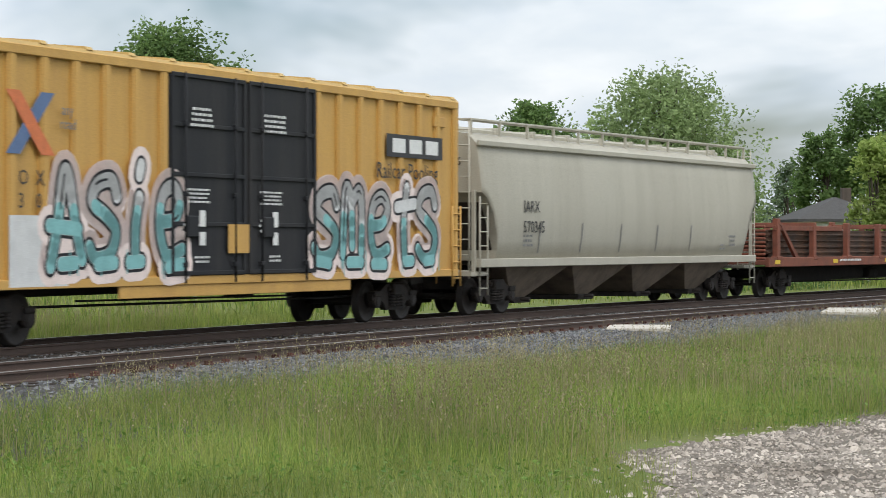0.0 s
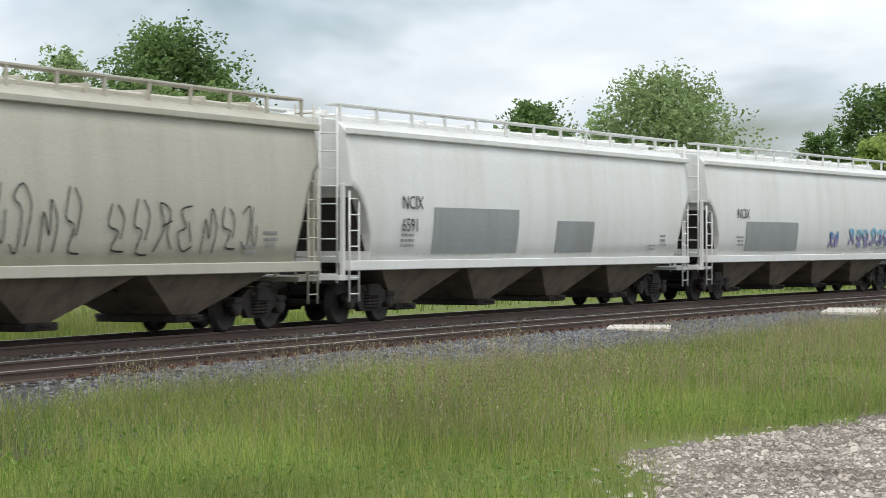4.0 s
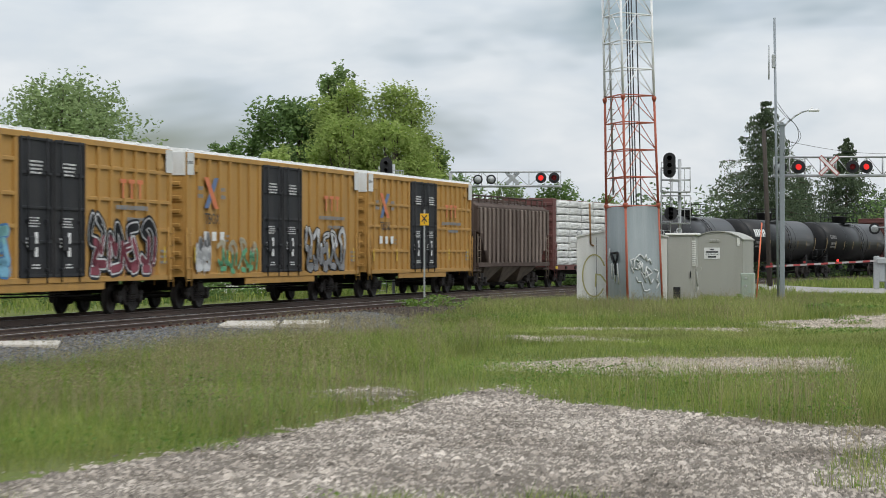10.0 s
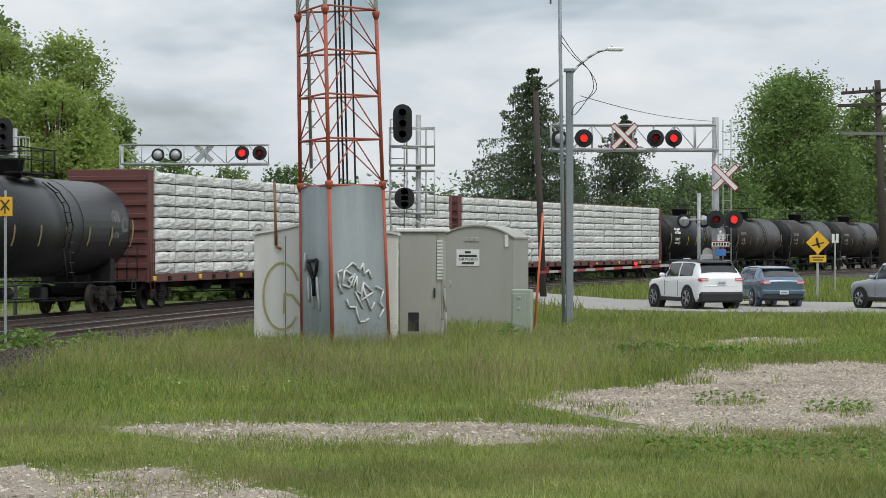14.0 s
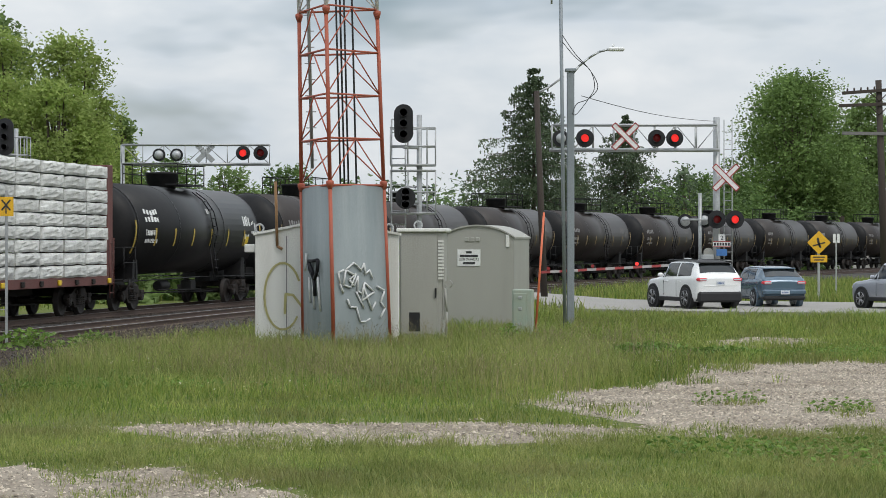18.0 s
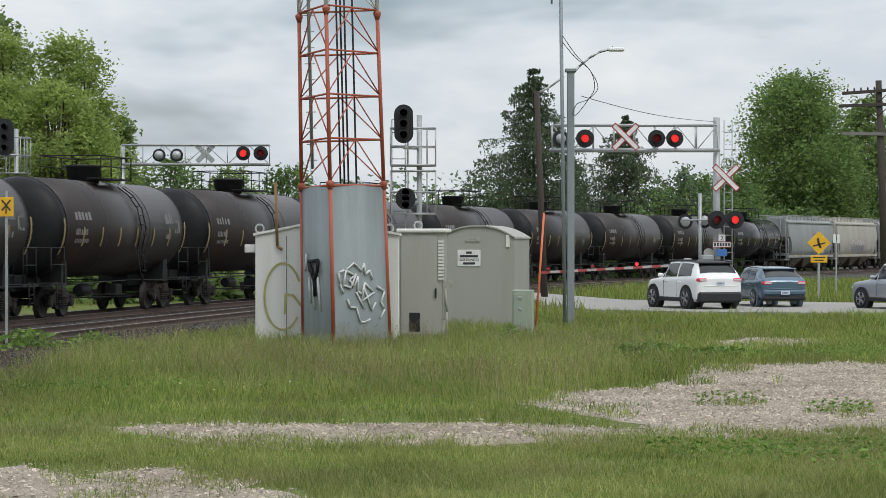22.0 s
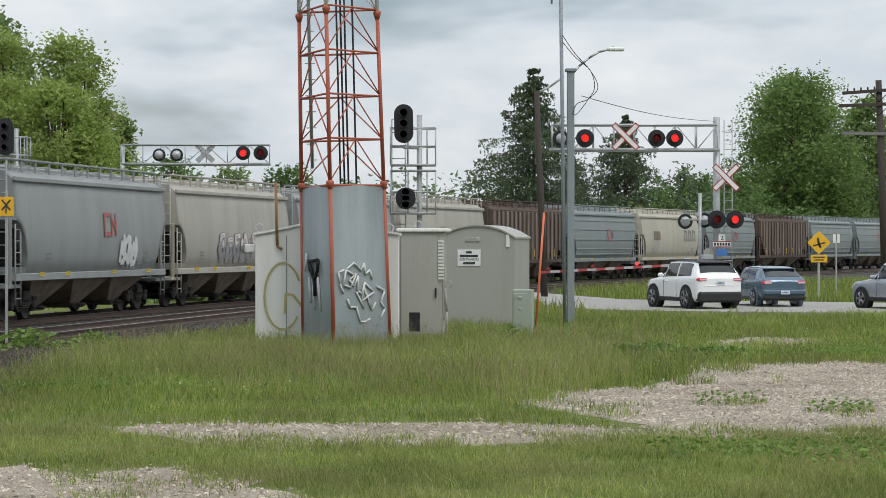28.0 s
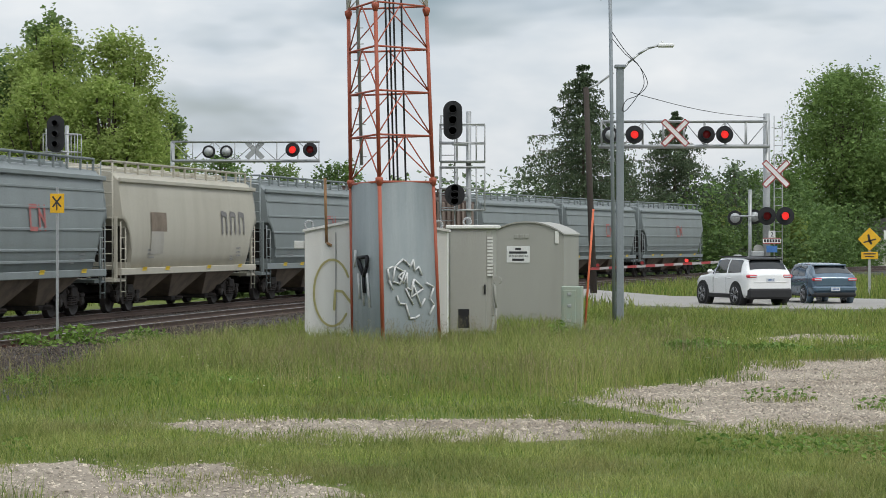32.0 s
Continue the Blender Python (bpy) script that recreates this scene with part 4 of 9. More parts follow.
# ---- tank car ----
def tankcar(L, R, key, label, cz=2.72, band=False, platform=True, stubby=False, walkway=False, deck=(-1.5, 1.5)):
    car = thing("tank_car", label, "tank car", "cars of the freight train")
    half, mat = L / 2 - 0.55, M[key]
    hl = half - 0.55
    prof = []
    for i in range(7):
        a = math.pi / 2 * i / 6
        prof.append((R * math.sin(a) + 1e-5, -hl + 0.62 * (1 - math.cos(a)) - 0.0))
    shell = part("tank_shell", Geo().lathe([(R, -hl + 0.62), (R, hl - 0.62)], (0, 0, cz), "x", 44), mat, car)
    for s in (-1, 1):
        part("tank_head", Geo().lathe([(r, s * -h) for r, h in prof], (0, 0, cz), "x", 44), M["tank_head"], car, "clean black tank head")
    for x in (-hl + 0.62, hl - 0.62) + ((-hl * 0.34, hl * 0.34) if not stubby else ()):
        g = Geo().lathe([(R, -0.02), (R + 0.012, -0.015), (R + 0.012, 0.015), (R, 0.02)], (x, 0, cz), "x", 40)
        part("weld_seam", g, mat, shell)
    if band:
        g = Geo().lathe([(R, -0.3), (R + 0.012, -0.29), (R + 0.012, 0.29), (R, 0.3)], (0.2, 0, cz), "x", 40)
        part("painted_band", g, M["tank_fitting"], shell, "black band round the tank")
    # dome, valve cover, platform with rails
    g = Geo().lathe([(0.5, R - 0.15), (0.5, R + 0.1), (0.54, R + 0.12), (0.57, R + 0.42), (0.6, R + 0.44), (0.6, R + 0.5), (0.0, R + 0.54)], (0.0, 0, cz), "z", 20)
    part("manway_housing", g, M["tank_fitting"], car)
    if platform:
        zp = cz + R + 0.08
        d0, d1 = deck
        g = Geo().box(d0, d1, -1.02, -0.55, zp - 0.05, zp).box(d0, d1, 0.55, 1.02, zp - 0.05, zp)
        g.box(d1 - 0.5, d1, -0.55, 0.55, zp - 0.05, zp)
        pf = part("platform", g, M["tank_fitting"], car)
        g = Geo()
        for y in (-1.02, 1.02):
            for k in range(4):
                x = d0 + (d1 - d0) * k / 3
                g.tube((x, y, zp - 0.05), (x, y, zp + 0.7), 0.022, 5)
            for z in (0.36, 0.7):
                g.tube((d0, y, zp + z), (d1, y, zp + z), 0.02, 5)
        for x in (d0, d1):
            g.tube((x, -1.02, zp + 0.7), (x, 1.02, zp + 0.7), 0.02, 5)
        part("safety_rail", g, M["tank_fitting"], pf)
        a = Geo()
        for x in (-0.24, 0.24):
            pts = [(x, -R * math.cos(t) - 0.1, cz + R * math.sin(t)) for t in [radians(d) for d in (-25, 0, 25, 45, 62)]]
            pts = [(x, -R - 0.12, 0.9)] + pts
            a.path(pts, 0.022, 5)
        for i in range(10):
            z = 1.05 + i * 0.3
            if z < cz:
                a.tube((-0.24, -R - 0.12, z), (0.24, -R - 0.12, z), 0.016, 5)
            else:
                t = math.asin(min(1, (z - cz) / R))
                a.tube((-0.24, -R * math.cos(t) - 0.1, z), (0.24, -R * math.cos(t) - 0.1, z), 0.016, 5)
        part("ladder", a, M["tank_fitting"], car, at=pose(1.2, 0, 0))
    if walkway:
        zp = cz + R + 0.06
        pf = part("walkway", Geo().box(-hl + 0.5, hl - 0.5, -0.75, -0.35, zp - 0.05, zp), M["tank_fitting"], car, "full length roof walkway")
        g = Geo()
        for i in range(9):
            x = -hl + 0.5 + (2 * hl - 1.0) * i / 8
            g.tube((x, -0.75, zp), (x, -0.75, zp + 0.4), 0.015, 5)
        g.tube((-hl + 0.5, -0.75, zp + 0.4), (hl - 0.5, -0.75, zp + 0.4), 0.02, 5)
        part("handrail", g, M["tank_fitting"], pf)
    # saddles, stub sills, end platforms and grab rails
    for s in (-1, 1):
        x = s * (half - 1.9)
        g = Geo()
        for y in (-1, 1):
            g.prism([(x - 0.28, 0.95), (x + 0.28, 0.95), (x + 0.2, cz - R * 0.62), (x - 0.2, cz - R * 0.62)], "y", min(y * 0.5, y * 1.16), max(y * 0.5, y * 1.16))
        g.box(min(s * (half - 3.3), s * half), max(s * (half - 3.3), s * half), -0.3, 0.3, 0.8, 1.3, 0.02)
        part("saddle", g, M["tank_fitting"], car)
        g = Geo().box(min(s * (half - 1.35), s * (half + 0.02)), max(s * (half - 1.35), s * (half + 0.02)), -1.45, 1.45, 0.98, 1.06)
        for y in (-1.42, 1.42):
            for dx in (0.1, 1.2):
                g.tube((s * (half - dx), y, 1.06), (s * (half - dx), y, 2.1), 0.024, 5)
            g.tube((s * (half - 0.1), y, 2.1), (s * (half - 1.2), y, 2.1), 0.024, 5)
            g.tube((s * (half - 0.1), y, 1.6), (s * (half - 1.2), y, 1.6), 0.02, 5)
            g.tube((s * (half - 1.3), y, 1.0), (-s * 0.0, y, 1.05), 0.02, 5)
        for y in (-0.7, 0.7):
            g.tube((s * half, y, 1.06), (s * half, y, 2.1), 0.02, 5)
        g.tube((s * half, -1.42, 2.1), (s * half, 1.42, 2.1), 0.02, 5)
        part("end_platform", g, M["tank_fitting"], car)
        ladder(car, s * (half - 0.65), -1.47, 0.4, 1.1, 3, M["tank_fitting"], 0, 0.42)
    brake_rigging(car, half - 2.0, M["tank_fitting"], 0.45, False)
    for x in (-half + 1.9, half - 1.9):
        bogie(car, x)
    couplers(car, half - 0.05)

    def bow(z):
        d = min(0.999, abs(z - cz) / R)
        return -R * math.sqrt(1 - d * d) - 0.004

    return car, half, bow


# ---- flat car with a load of rails ----
def rail_flat(L, label):
    car = thing("rail_flat_car", label, "flat car", "cars of the freight train")
    half, mat = L / 2 - 0.5, M["flat_brown"]
    g = Geo().box(-half, half, -1.5, 1.5, 1.05, 1.2, 0.01)
    part("deck", g, mat, car)
    for y in (-1, 1):
        g = Geo().box(-half, half, min(y * 1.42, y * 1.56), max(y * 1.42, y * 1.56), 0.98, 1.28, 0.015)
        part("side_sill", g, mat, car)
    g = Geo().prism([(-half + 3.2, 0.95), (half - 3.2, 0.95), (half - 4.4, 0.45), (-half + 4.4, 0.45)], "y", -0.35, 0.35)
    part("fishbelly_sill", g, M["underframe"], car)
    n = 9
    for i in range(n):
        x = -half + 0.9 + (2 * half - 1.8) * i / (n - 1)
        for y in (-1, 1):
            g = Geo().box(x - 0.13, x + 0.13, min(y * 1.36, y * 1.54), max(y * 1.36, y * 1.54), 1.2, 2.42 + (0.1 if i % 4 == 0 else 0), 0.02)
            g.box(x - 0.2, x + 0.2, min(y * 1.34, y * 1.58), max(y * 1.34, y * 1.58), 1.2, 1.32, 0.01)
            post = part("stake_post", g, mat, car)
            if i in (0, 4, n - 1):
                g = Geo()
                for s in ((-1, 1) if 0 < i < n - 1 else ((1,) if i == 0 else (-1,))):
                    g.prism([(x + s * 0.1, 2.4), (x + s * 0.28, 2.4), (x + s * 1.9, 1.25), (x + s * 1.6, 1.25)], "y", min(y * 1.42, y * 1.52), max(y * 1.42, y * 1.52))
                part("brace", g, mat, post)
    for i in (1, 4, 6):
        x = -half + 0.9 + (2 * half - 1.8) * (i + 0.02) / (n - 1)
        g = Geo().box(x - 0.16, x + 0.16, -1.5, 1.5, 2.25, 2.42, 0.02)
        part("cross_beam", g, mat, car)
    for s in (-1, 1):
        g = Geo().box(min(s * (half - 7.0), s * (half - 0.7)), max(s * (half - 7.0), s * (half - 0.7)), -1.5, -1.4, 2.14, 2.3, 0.01)
        part("top_rail", g, mat, car)
    # stacked rails: five layers parted by dunnage
    prof = [(-0.075, 0), (0.075, 0), (0.075, 0.03), (0.015, 0.05), (0.015, 0.14), (0.037, 0.15), (0.037, 0.18), (-0.037, 0.18), (-0.037, 0.15), (-0.015, 0.14), (-0.015, 0.05), (-0.075, 0.03)]
    me = Geo().prism(prof, "x", -half + 0.7, half - 0.7).mesh("steel_rail")
    for k in range(5):
        z = 1.22 + k * 0.192
        for j in range(8):
            part("steel_rail", me, M["load_rail"], car, at=pose(random.uniform(-0.2, 0.2), -1.2 + j * 0.34, z))
        g = Geo().box(-half + 2.0, -half + 2.1, -1.3, 1.3, z + 0.18, z + 0.192)
        for i in range(1, 7):
            x = -half + 2 + (2 * half - 4) * i / 6
            part("dunnage", Geo().box(x - 0.05, x + 0.05, -1.3, 1.3, z + 0.18, z + 0.192), M["tie"], car)
    for s in (-1, 1):
        for k in range(9):
            part("end_bar", Geo().box(s * (half - 0.32) - 0.05, s * (half - 0.32) + 0.05, -1.3, 1.3, 1.22 + k * 0.125, 1.3 + k * 0.125, 0.02), mat, car)
    brake_rigging(car, half - 3, M["underframe"], 0.35)
    for i in range(6):
        x = -half + 0.7 + (2 * half - 1.4) * i / 5
        g = Geo()
        panel(g, x - 0.22, x + 0.22, 1.07, 1.2, -1.575)
        part("reflector", g, M["mark_yellow"], car)
    for x in (-half + 2.1, half - 2.1):
        bogie(car, x)
    couplers(car, half - 0.05)
    return car, half


# ---- lumber car ----
def lumber_car(L, label, rows=9, cols=9):
    car = thing("lumber_car", label, "lumber car", "cars of the freight train")
    half, mat = L / 2 - 0.5, M["lumber_frame"]
    g = Geo().box(-half, half, -1.35, 1.35, 0.95, 1.16, 0.015)
    part("deck", g, mat, car)
    for y in (-1, 1):
        g = Geo().box(-half, half, min(y * 1.35, y * 1.46), max(y * 1.35, y * 1.46), 0.92, 1.2, 0.01)
        part("side_sill", g, mat, car)
    g = Geo().box(-half + 0.5, half - 0.5, -0.07, 0.07, 4.6, 4.78, 0.02)
    for i in range(11):
        x = -half + 0.5 + (2 * half - 1) * i / 10
        g.box(x - 0.07, x + 0.07, -0.06, 0.06, 1.16, 4.6)
    part("center_beam", g, mat, car)
    for s in (-1, 1):
        g = Geo().box(min(s * (half - 0.55), s * half), max(s * (half - 0.55), s * half), -1.45, 1.45, 1.16, 4.72, 0.02)
        bulk = part("bulkhead", g, mat, car)
        for i in range(8):
            z = 1.4 + i * 0.42
            part("bulkhead_rib", Geo().box(min(s * half, s * (half + 0.06)), max(s * half, s * (half + 0.06)), -1.4, 1.4, z, z + 0.16, 0.015), mat, bulk)
        ladder(car, s * (half - 0.28), -1.5, 0.5, 2.4, 6, mat, 0, 0.4)
    a, b = -half + 0.6, half - 0.6
    ch, cw = (4.66 - 1.18) / rows, (b - a) / cols

    def wrapped(seed):
        """One wrapped pack: a crumpled front between pinched edges."""
        rnd = random.Random(seed)
        g = Geo()
        nx, nz = 7, 5
        grid = []
        for i in range(nx + 1):
            for j in range(nz + 1):
                u, v = i / nx, j / nz
                edge = min(u, 1 - u, 0.5) * 6 * min(v, 1 - v, 0.5) * 5
                out = 0.05 * min(1.0, edge) + (rnd.uniform(-0.02, 0.02) if 0 < i < nx and 0 < j < nz else 0)
                grid.append(((u - 0.5) * (cw - 0.05) + (0.012 * math.sin(9 * v + seed) if 0 < i < nx else 0), -1.46 - out, 0.02 + v * (ch - 0.035) + 0.012 * math.sin(3.1 * u * math.pi + seed)))
        m = nz + 1
        g.add(grid, [(i * m + j, (i + 1) * m + j, (i + 1) * m + j + 1, i * m + j + 1) for i in range(nx) for j in range(nz)])
        g.box(-cw / 2 + 0.025, cw / 2 - 0.025, -1.46, -0.1, 0.03, ch - 0.02)
        return g

    packs = [wrapped(k + 1).mesh("wrapped_pack") for k in range(4)]
    for i in range(cols):
        for k in range(rows):
            for s in (0, 180):
                part("wrapped_pack", packs[(i * 7 + k * 3 + (i * k) % 3) % 4], M["wrap_white"], car, at=pose(a + cw * (i + 0.5) + random.uniform(-0.02, 0.02), random.uniform(-0.025, 0.025), 1.18 + k * ch, 0, 0, s))
    for i in range(13):
        x = -half + 0.5 + (2 * half - 1) * i / 12
        part("strap_winch", shared(("strap_winch", i % 3 == 0), lambda: Geo().box(-0.12, 0.12, -0.07, 0.0, -0.08, 0.08, 0.02)), M["mark_yellow"] if i % 3 == 0 else M["underframe"], car, at=pose(x, -1.46, 1.05))
    brake_rigging(car, half - 3, M["underframe"], 0.4)
    for x in (-half + 2.2, half - 2.2):
        bogie(car, x)
    couplers(car, half - 0.05)
    return car, half


# ---- the train, in order from its head ----
TRAIN = []  # (car, start, end): metres along the line at 0 s


def put(car, s0, s1):
    TRAIN.append((car, s0, s1))


LENGTHS = [("c1", 20.9), ("c2", 20.7), ("c3", 29.3), ("c4", 27.4), ("c5", 19.7), ("c6", 21.8), ("W", 20.6), ("t1", 21.5), ("t2", 20.3), ("t3", 13.6), ("b2", 20.9), ("b3", 20.5), ("t4", 18.4),
           ("b4", 20.4), ("b5", 20.1), ("b6", 17.1), ("h", 14.2), ("L1", 21.9), ("t5", 17.8), ("t6", 18.1), ("t7", 18.1), ("L2", 21.2), ("L3", 21.4), ("L4", 20.9), ("L5", 21.0)]
LENGTHS += [("T%d" % (i + 1), v) for i, v in enumerate((17.2, 15.5, 16.3, 15.4, 16.0, 14.9, 16.6, 16.1, 16.4, 14.9, 15.6, 15.6, 16.5))]
LENGTHS += [("H%d" % (i + 1), v) for i, v in enumerate((15.5, 14.9, 14.9, 15.4, 15.3, 15.1, 15.4, 14.8, 15.7, 14.9, 15.0, 14.5))]
SPAN = {}
_at = 1.06
for key, v in LENGTHS:
    SPAN[key] = (_at, _at + v)
    _at += v


def length(key):
    return SPAN[key][1] - SPAN[key][0]


def emblem(car, x, z, y, r=0.75):
    """A crossed pair of red and blue brush bars."""
    g = Geo()
    for k, s in ((0, 1), (1, -1)):
        g.mat = k
        a, b = r * 1.15, r
        g.add([(x - a - 0.1, y - 0.004 - 0.003 * k, z - s * b), (x - a + 0.3, y - 0.004 - 0.003 * k, z - s * b), (x + a + 0.1, y - 0.004 - 0.003 * k, z + s * b), (x + a - 0.3, y - 0.004 - 0.003 * k, z + s * b)], [(0, 1, 2, 3)])
    part("emblem", g, [M["mark_blue"], M["mark_orange"]], car, "faded red and blue crossed emblem")


def logo_bars(car, x, z, y, w, h, mat, bow=None):
    """A railway mark reduced to a plain frame and block."""
    g = Geo()
    r = h * 0.1
    stroke(g, [(x + w * 0.42, z + h), (x, z + h), (x, z), (x + w * 0.42, z)], r, y - 0.006, 5, bow)
    stroke(g, [(x + w * 0.6, z), (x + w * 0.6, z + h)], r, y - 0.006, 5, bow)
    stroke(g, [(x + w * 0.95, z), (x + w * 0.95, z + h)], r, y - 0.0062, 5, bow)
    stroke(g, [(x + w * 0.62, z + h * 0.75), (x + w * 0.92, z + h * 0.3)], r * 0.8, y - 0.0064, 5, bow)
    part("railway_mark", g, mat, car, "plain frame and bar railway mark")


def patch(car, x0, x1, z0, z1, y, mat, bow=None, name="paint_patch", label=""):
    g = Geo()
    n = 6
    for i in range(n):
        a, b = z0 + (z1 - z0) * i / n, z0 + (z1 - z0) * (i + 1) / n
        ya, yb = (y, y) if bow is None else (bow(a) + y, bow(b) + y)
        g.add([(x0, ya, a), (x1, ya, a), (x1, yb, b), (x0, yb, b)], [(0, 1, 2, 3)])
    part(name, g, mat, car, label)


def door_print(car, x0, x1, w, top):
    """White stencilled panels on the black doors."""
    rows = []
    for x in (x0 + 0.35, (x0 + x1) / 2 + 0.35):
        rows += [(x + 0.2, top - 0.75, 1.0, 0.4, 4), (x + 0.1, 2.75, 0.9, 0.3, 4), (x, 2.2, 0.7, 0.3, 3), (x + 0.4, 1.5, 0.6, 0.16, 2)]
    stencil(car, rows, -w - 0.118, M["mark_white"])
    g = Geo()
    for x in (x0 + 0.95, (x0 + x1) / 2 + 0.95):
        panel(g, x, x + 0.22, 2.05, 2.35, -w - 0.119)
        panel(g, x, x + 0.22, 1.7, 1.95, -w - 0.119)
    part("placard_plate", g, M["mark_white"], car)


def tbox(key, door_w, belts, tags, lab, white=True):
    L = length(key)
    car, half, w = boxcar(L, 5.0, "box_ochre", lab, "door_black", white, door_w, 0.0, belts)
    y = -w - 0.08
    emblem(car, -half + 2.3, 3.75, y, 0.5)
    door_print(car, -door_w / 2, door_w / 2, w, 5.0)
    writing(car, -half + 1.7, 2.75, y - 0.002, "TBOX", 0.5, M["mark_black"])
    stencil(car, [(-half + 1.0, 3.95, 0.6, 0.5, 2), (-half + 3.1, 3.95, 0.6, 0.5, 2), (half - 1.2, 1.9, 0.6, 0.5, 3), (-half + 3.6, 2.4, 0.4, 0.3, 2)], y - 0.002, M["mark_grey"])
    if white:
        stencil(car, [(-half + 0.12, 4.72, 0.5, 0.2, 1)], -w - 0.092, M["mark_grey"])
        e = writing(car, -half - 0.012, 4.5, 1.2, "EXCESS HEIGHT CAR", 0.2, M["mark_grey"])
        e.matrix_basis = pose(-half - 0.014, 1.35, 4.5, 90, 0, -90)
        e = writing(car, -half - 0.012, 4.5, -0.3, "TBOX", 0.24, M["mark_grey"])
        e.matrix_basis = pose(-half - 0.014, -0.2, 4.5, 90, 0, -90)
    g = Geo()
    for x in (half - 4.6, half - 3.9, half - 3.2):
        panel(g, x, x + 0.5, 3.85, 3.97, y - 0.003)
        panel(g, x + 0.18, x + 0.32, 3.4, 3.85, y - 0.003)
    part("faded_mark", g, M["mark_orange"], car, "faded red bar mark")
    stencil(car, [(half - 5.4, 3.2, 3.6, 0.26, 1), (half - 4.2, 2.85, 1.8, 0.22, 1)], y - 0.002, M["mark_grey"])
    g = Geo()
    for k in range(3):
        panel(g, -half + 1.6 + 0.75 * k, -half + 2.0 + 0.75 * k, 2.2, 2.5, y - 0.003)
    part("number_panel", g, M["mark_white"], car)
    reflectors(car, [-half + 0.8, -half + 4.0, half - 4.0, half - 0.8], 1.5, 2.0, y)
    for (x0, z0, ww, hh, cols, n, seed, th) in tags:
        graffiti(car, x0, z0, ww, hh, y, cols, n, seed, th)
    put(car, *SPAN[key])
    return car, half, w


def tank_marks(car, half, bow, name, seed, scrawl=True, size=0.34, light="mark_white", strip=(0.12, 0.6)):
    rnd = random.Random(seed)
    tone = "mark_ochre" if light == "mark_dull" else "mark_gold"
    xs = [-half + 0.9 + (2 * half - 1.8) * i / 7 for i in range(8)]
    reflectors(car, xs[1:-1], 2.15, 2.15 + strip[1], -0.006, strip[0], bow, tone)
    reflectors(car, [xs[0], xs[-1]], 1.9, 3.0, -0.006, max(0.12, strip[0] * 0.8), bow, tone)
    g = Geo()

    def bar(x0, x1, z0, z1):
        g.add([(x0, bow(z0) - 0.008, z0), (x1, bow(z0) - 0.008, z0), (x1, bow(z1) - 0.008, z1), (x0, bow(z1) - 0.008, z1)], [(0, 1, 2, 3)])
    for x, z, w, h, n in ((-half + 1.9, 2.95, 1.5, size, 5), (-half + 1.9, 2.5, 1.1, 0.2, 7), (-half + 1.9, 2.25, 1.3, 0.14, 9), (half - 3.0, 2.9, 0.9, 0.4, 4), (half - 3.0, 2.4, 0.7, 0.2, 4), (half - 2.0, 2.6, 0.6, 0.5, 3), (half * 0.1, 3.3, 0.5, 0.2, 3)):
        for i in range(n):
            d = w / n
            bar(x + i * d, x + i * d + d * rnd.uniform(0.45, 0.8), z, z + h * rnd.uniform(0.8, 1.0))
    part("stencil", g, M[light], car)
    if light != "mark_dull":
        patch(car, half - 2.75, half - 2.35, 2.15, 2.5, -0.008, M["mark_yellow"], bow, "yellow_plate", "yellow warning panel")
    if scrawl:
        for k in range(3):
            x = rnd.uniform(-half * 0.4, half * 0.6)
            graffiti(car, x, rnd.uniform(1.75, 2.1), rnd.uniform(1.2, 2.0), rnd.uniform(0.45, 0.75), 0.0, (None, None, "grey", "white") if k else (None, None, "white", None), 4, seed + k, 0.045, bow)


def hop_marks(car, half, bow, words, seed, mat="mark_black", number=True):
    x = -half + 2.4
    for i, wd in enumerate(words):
        writing(car, x, 2.5 - 0.5 * i, bow(2.5 - 0.5 * i + 0.15) - 0.03, wd, 0.42, M[mat])
    stencil(car, [(x, 1.95, 0.7, 0.35, 3), (half - 2.6, 2.1, 0.6, 0.5, 4), (half - 3.4, 1.7, 0.5, 0.2, 2)], bow(1.8) - 0.02, M["mark_grey"])
    if number:
        reflectors(car, [-half + 2.1, -half * 0.4, half * 0.2, half - 2.2], 1.28, 1.4, -0.15, 0.4, bow)


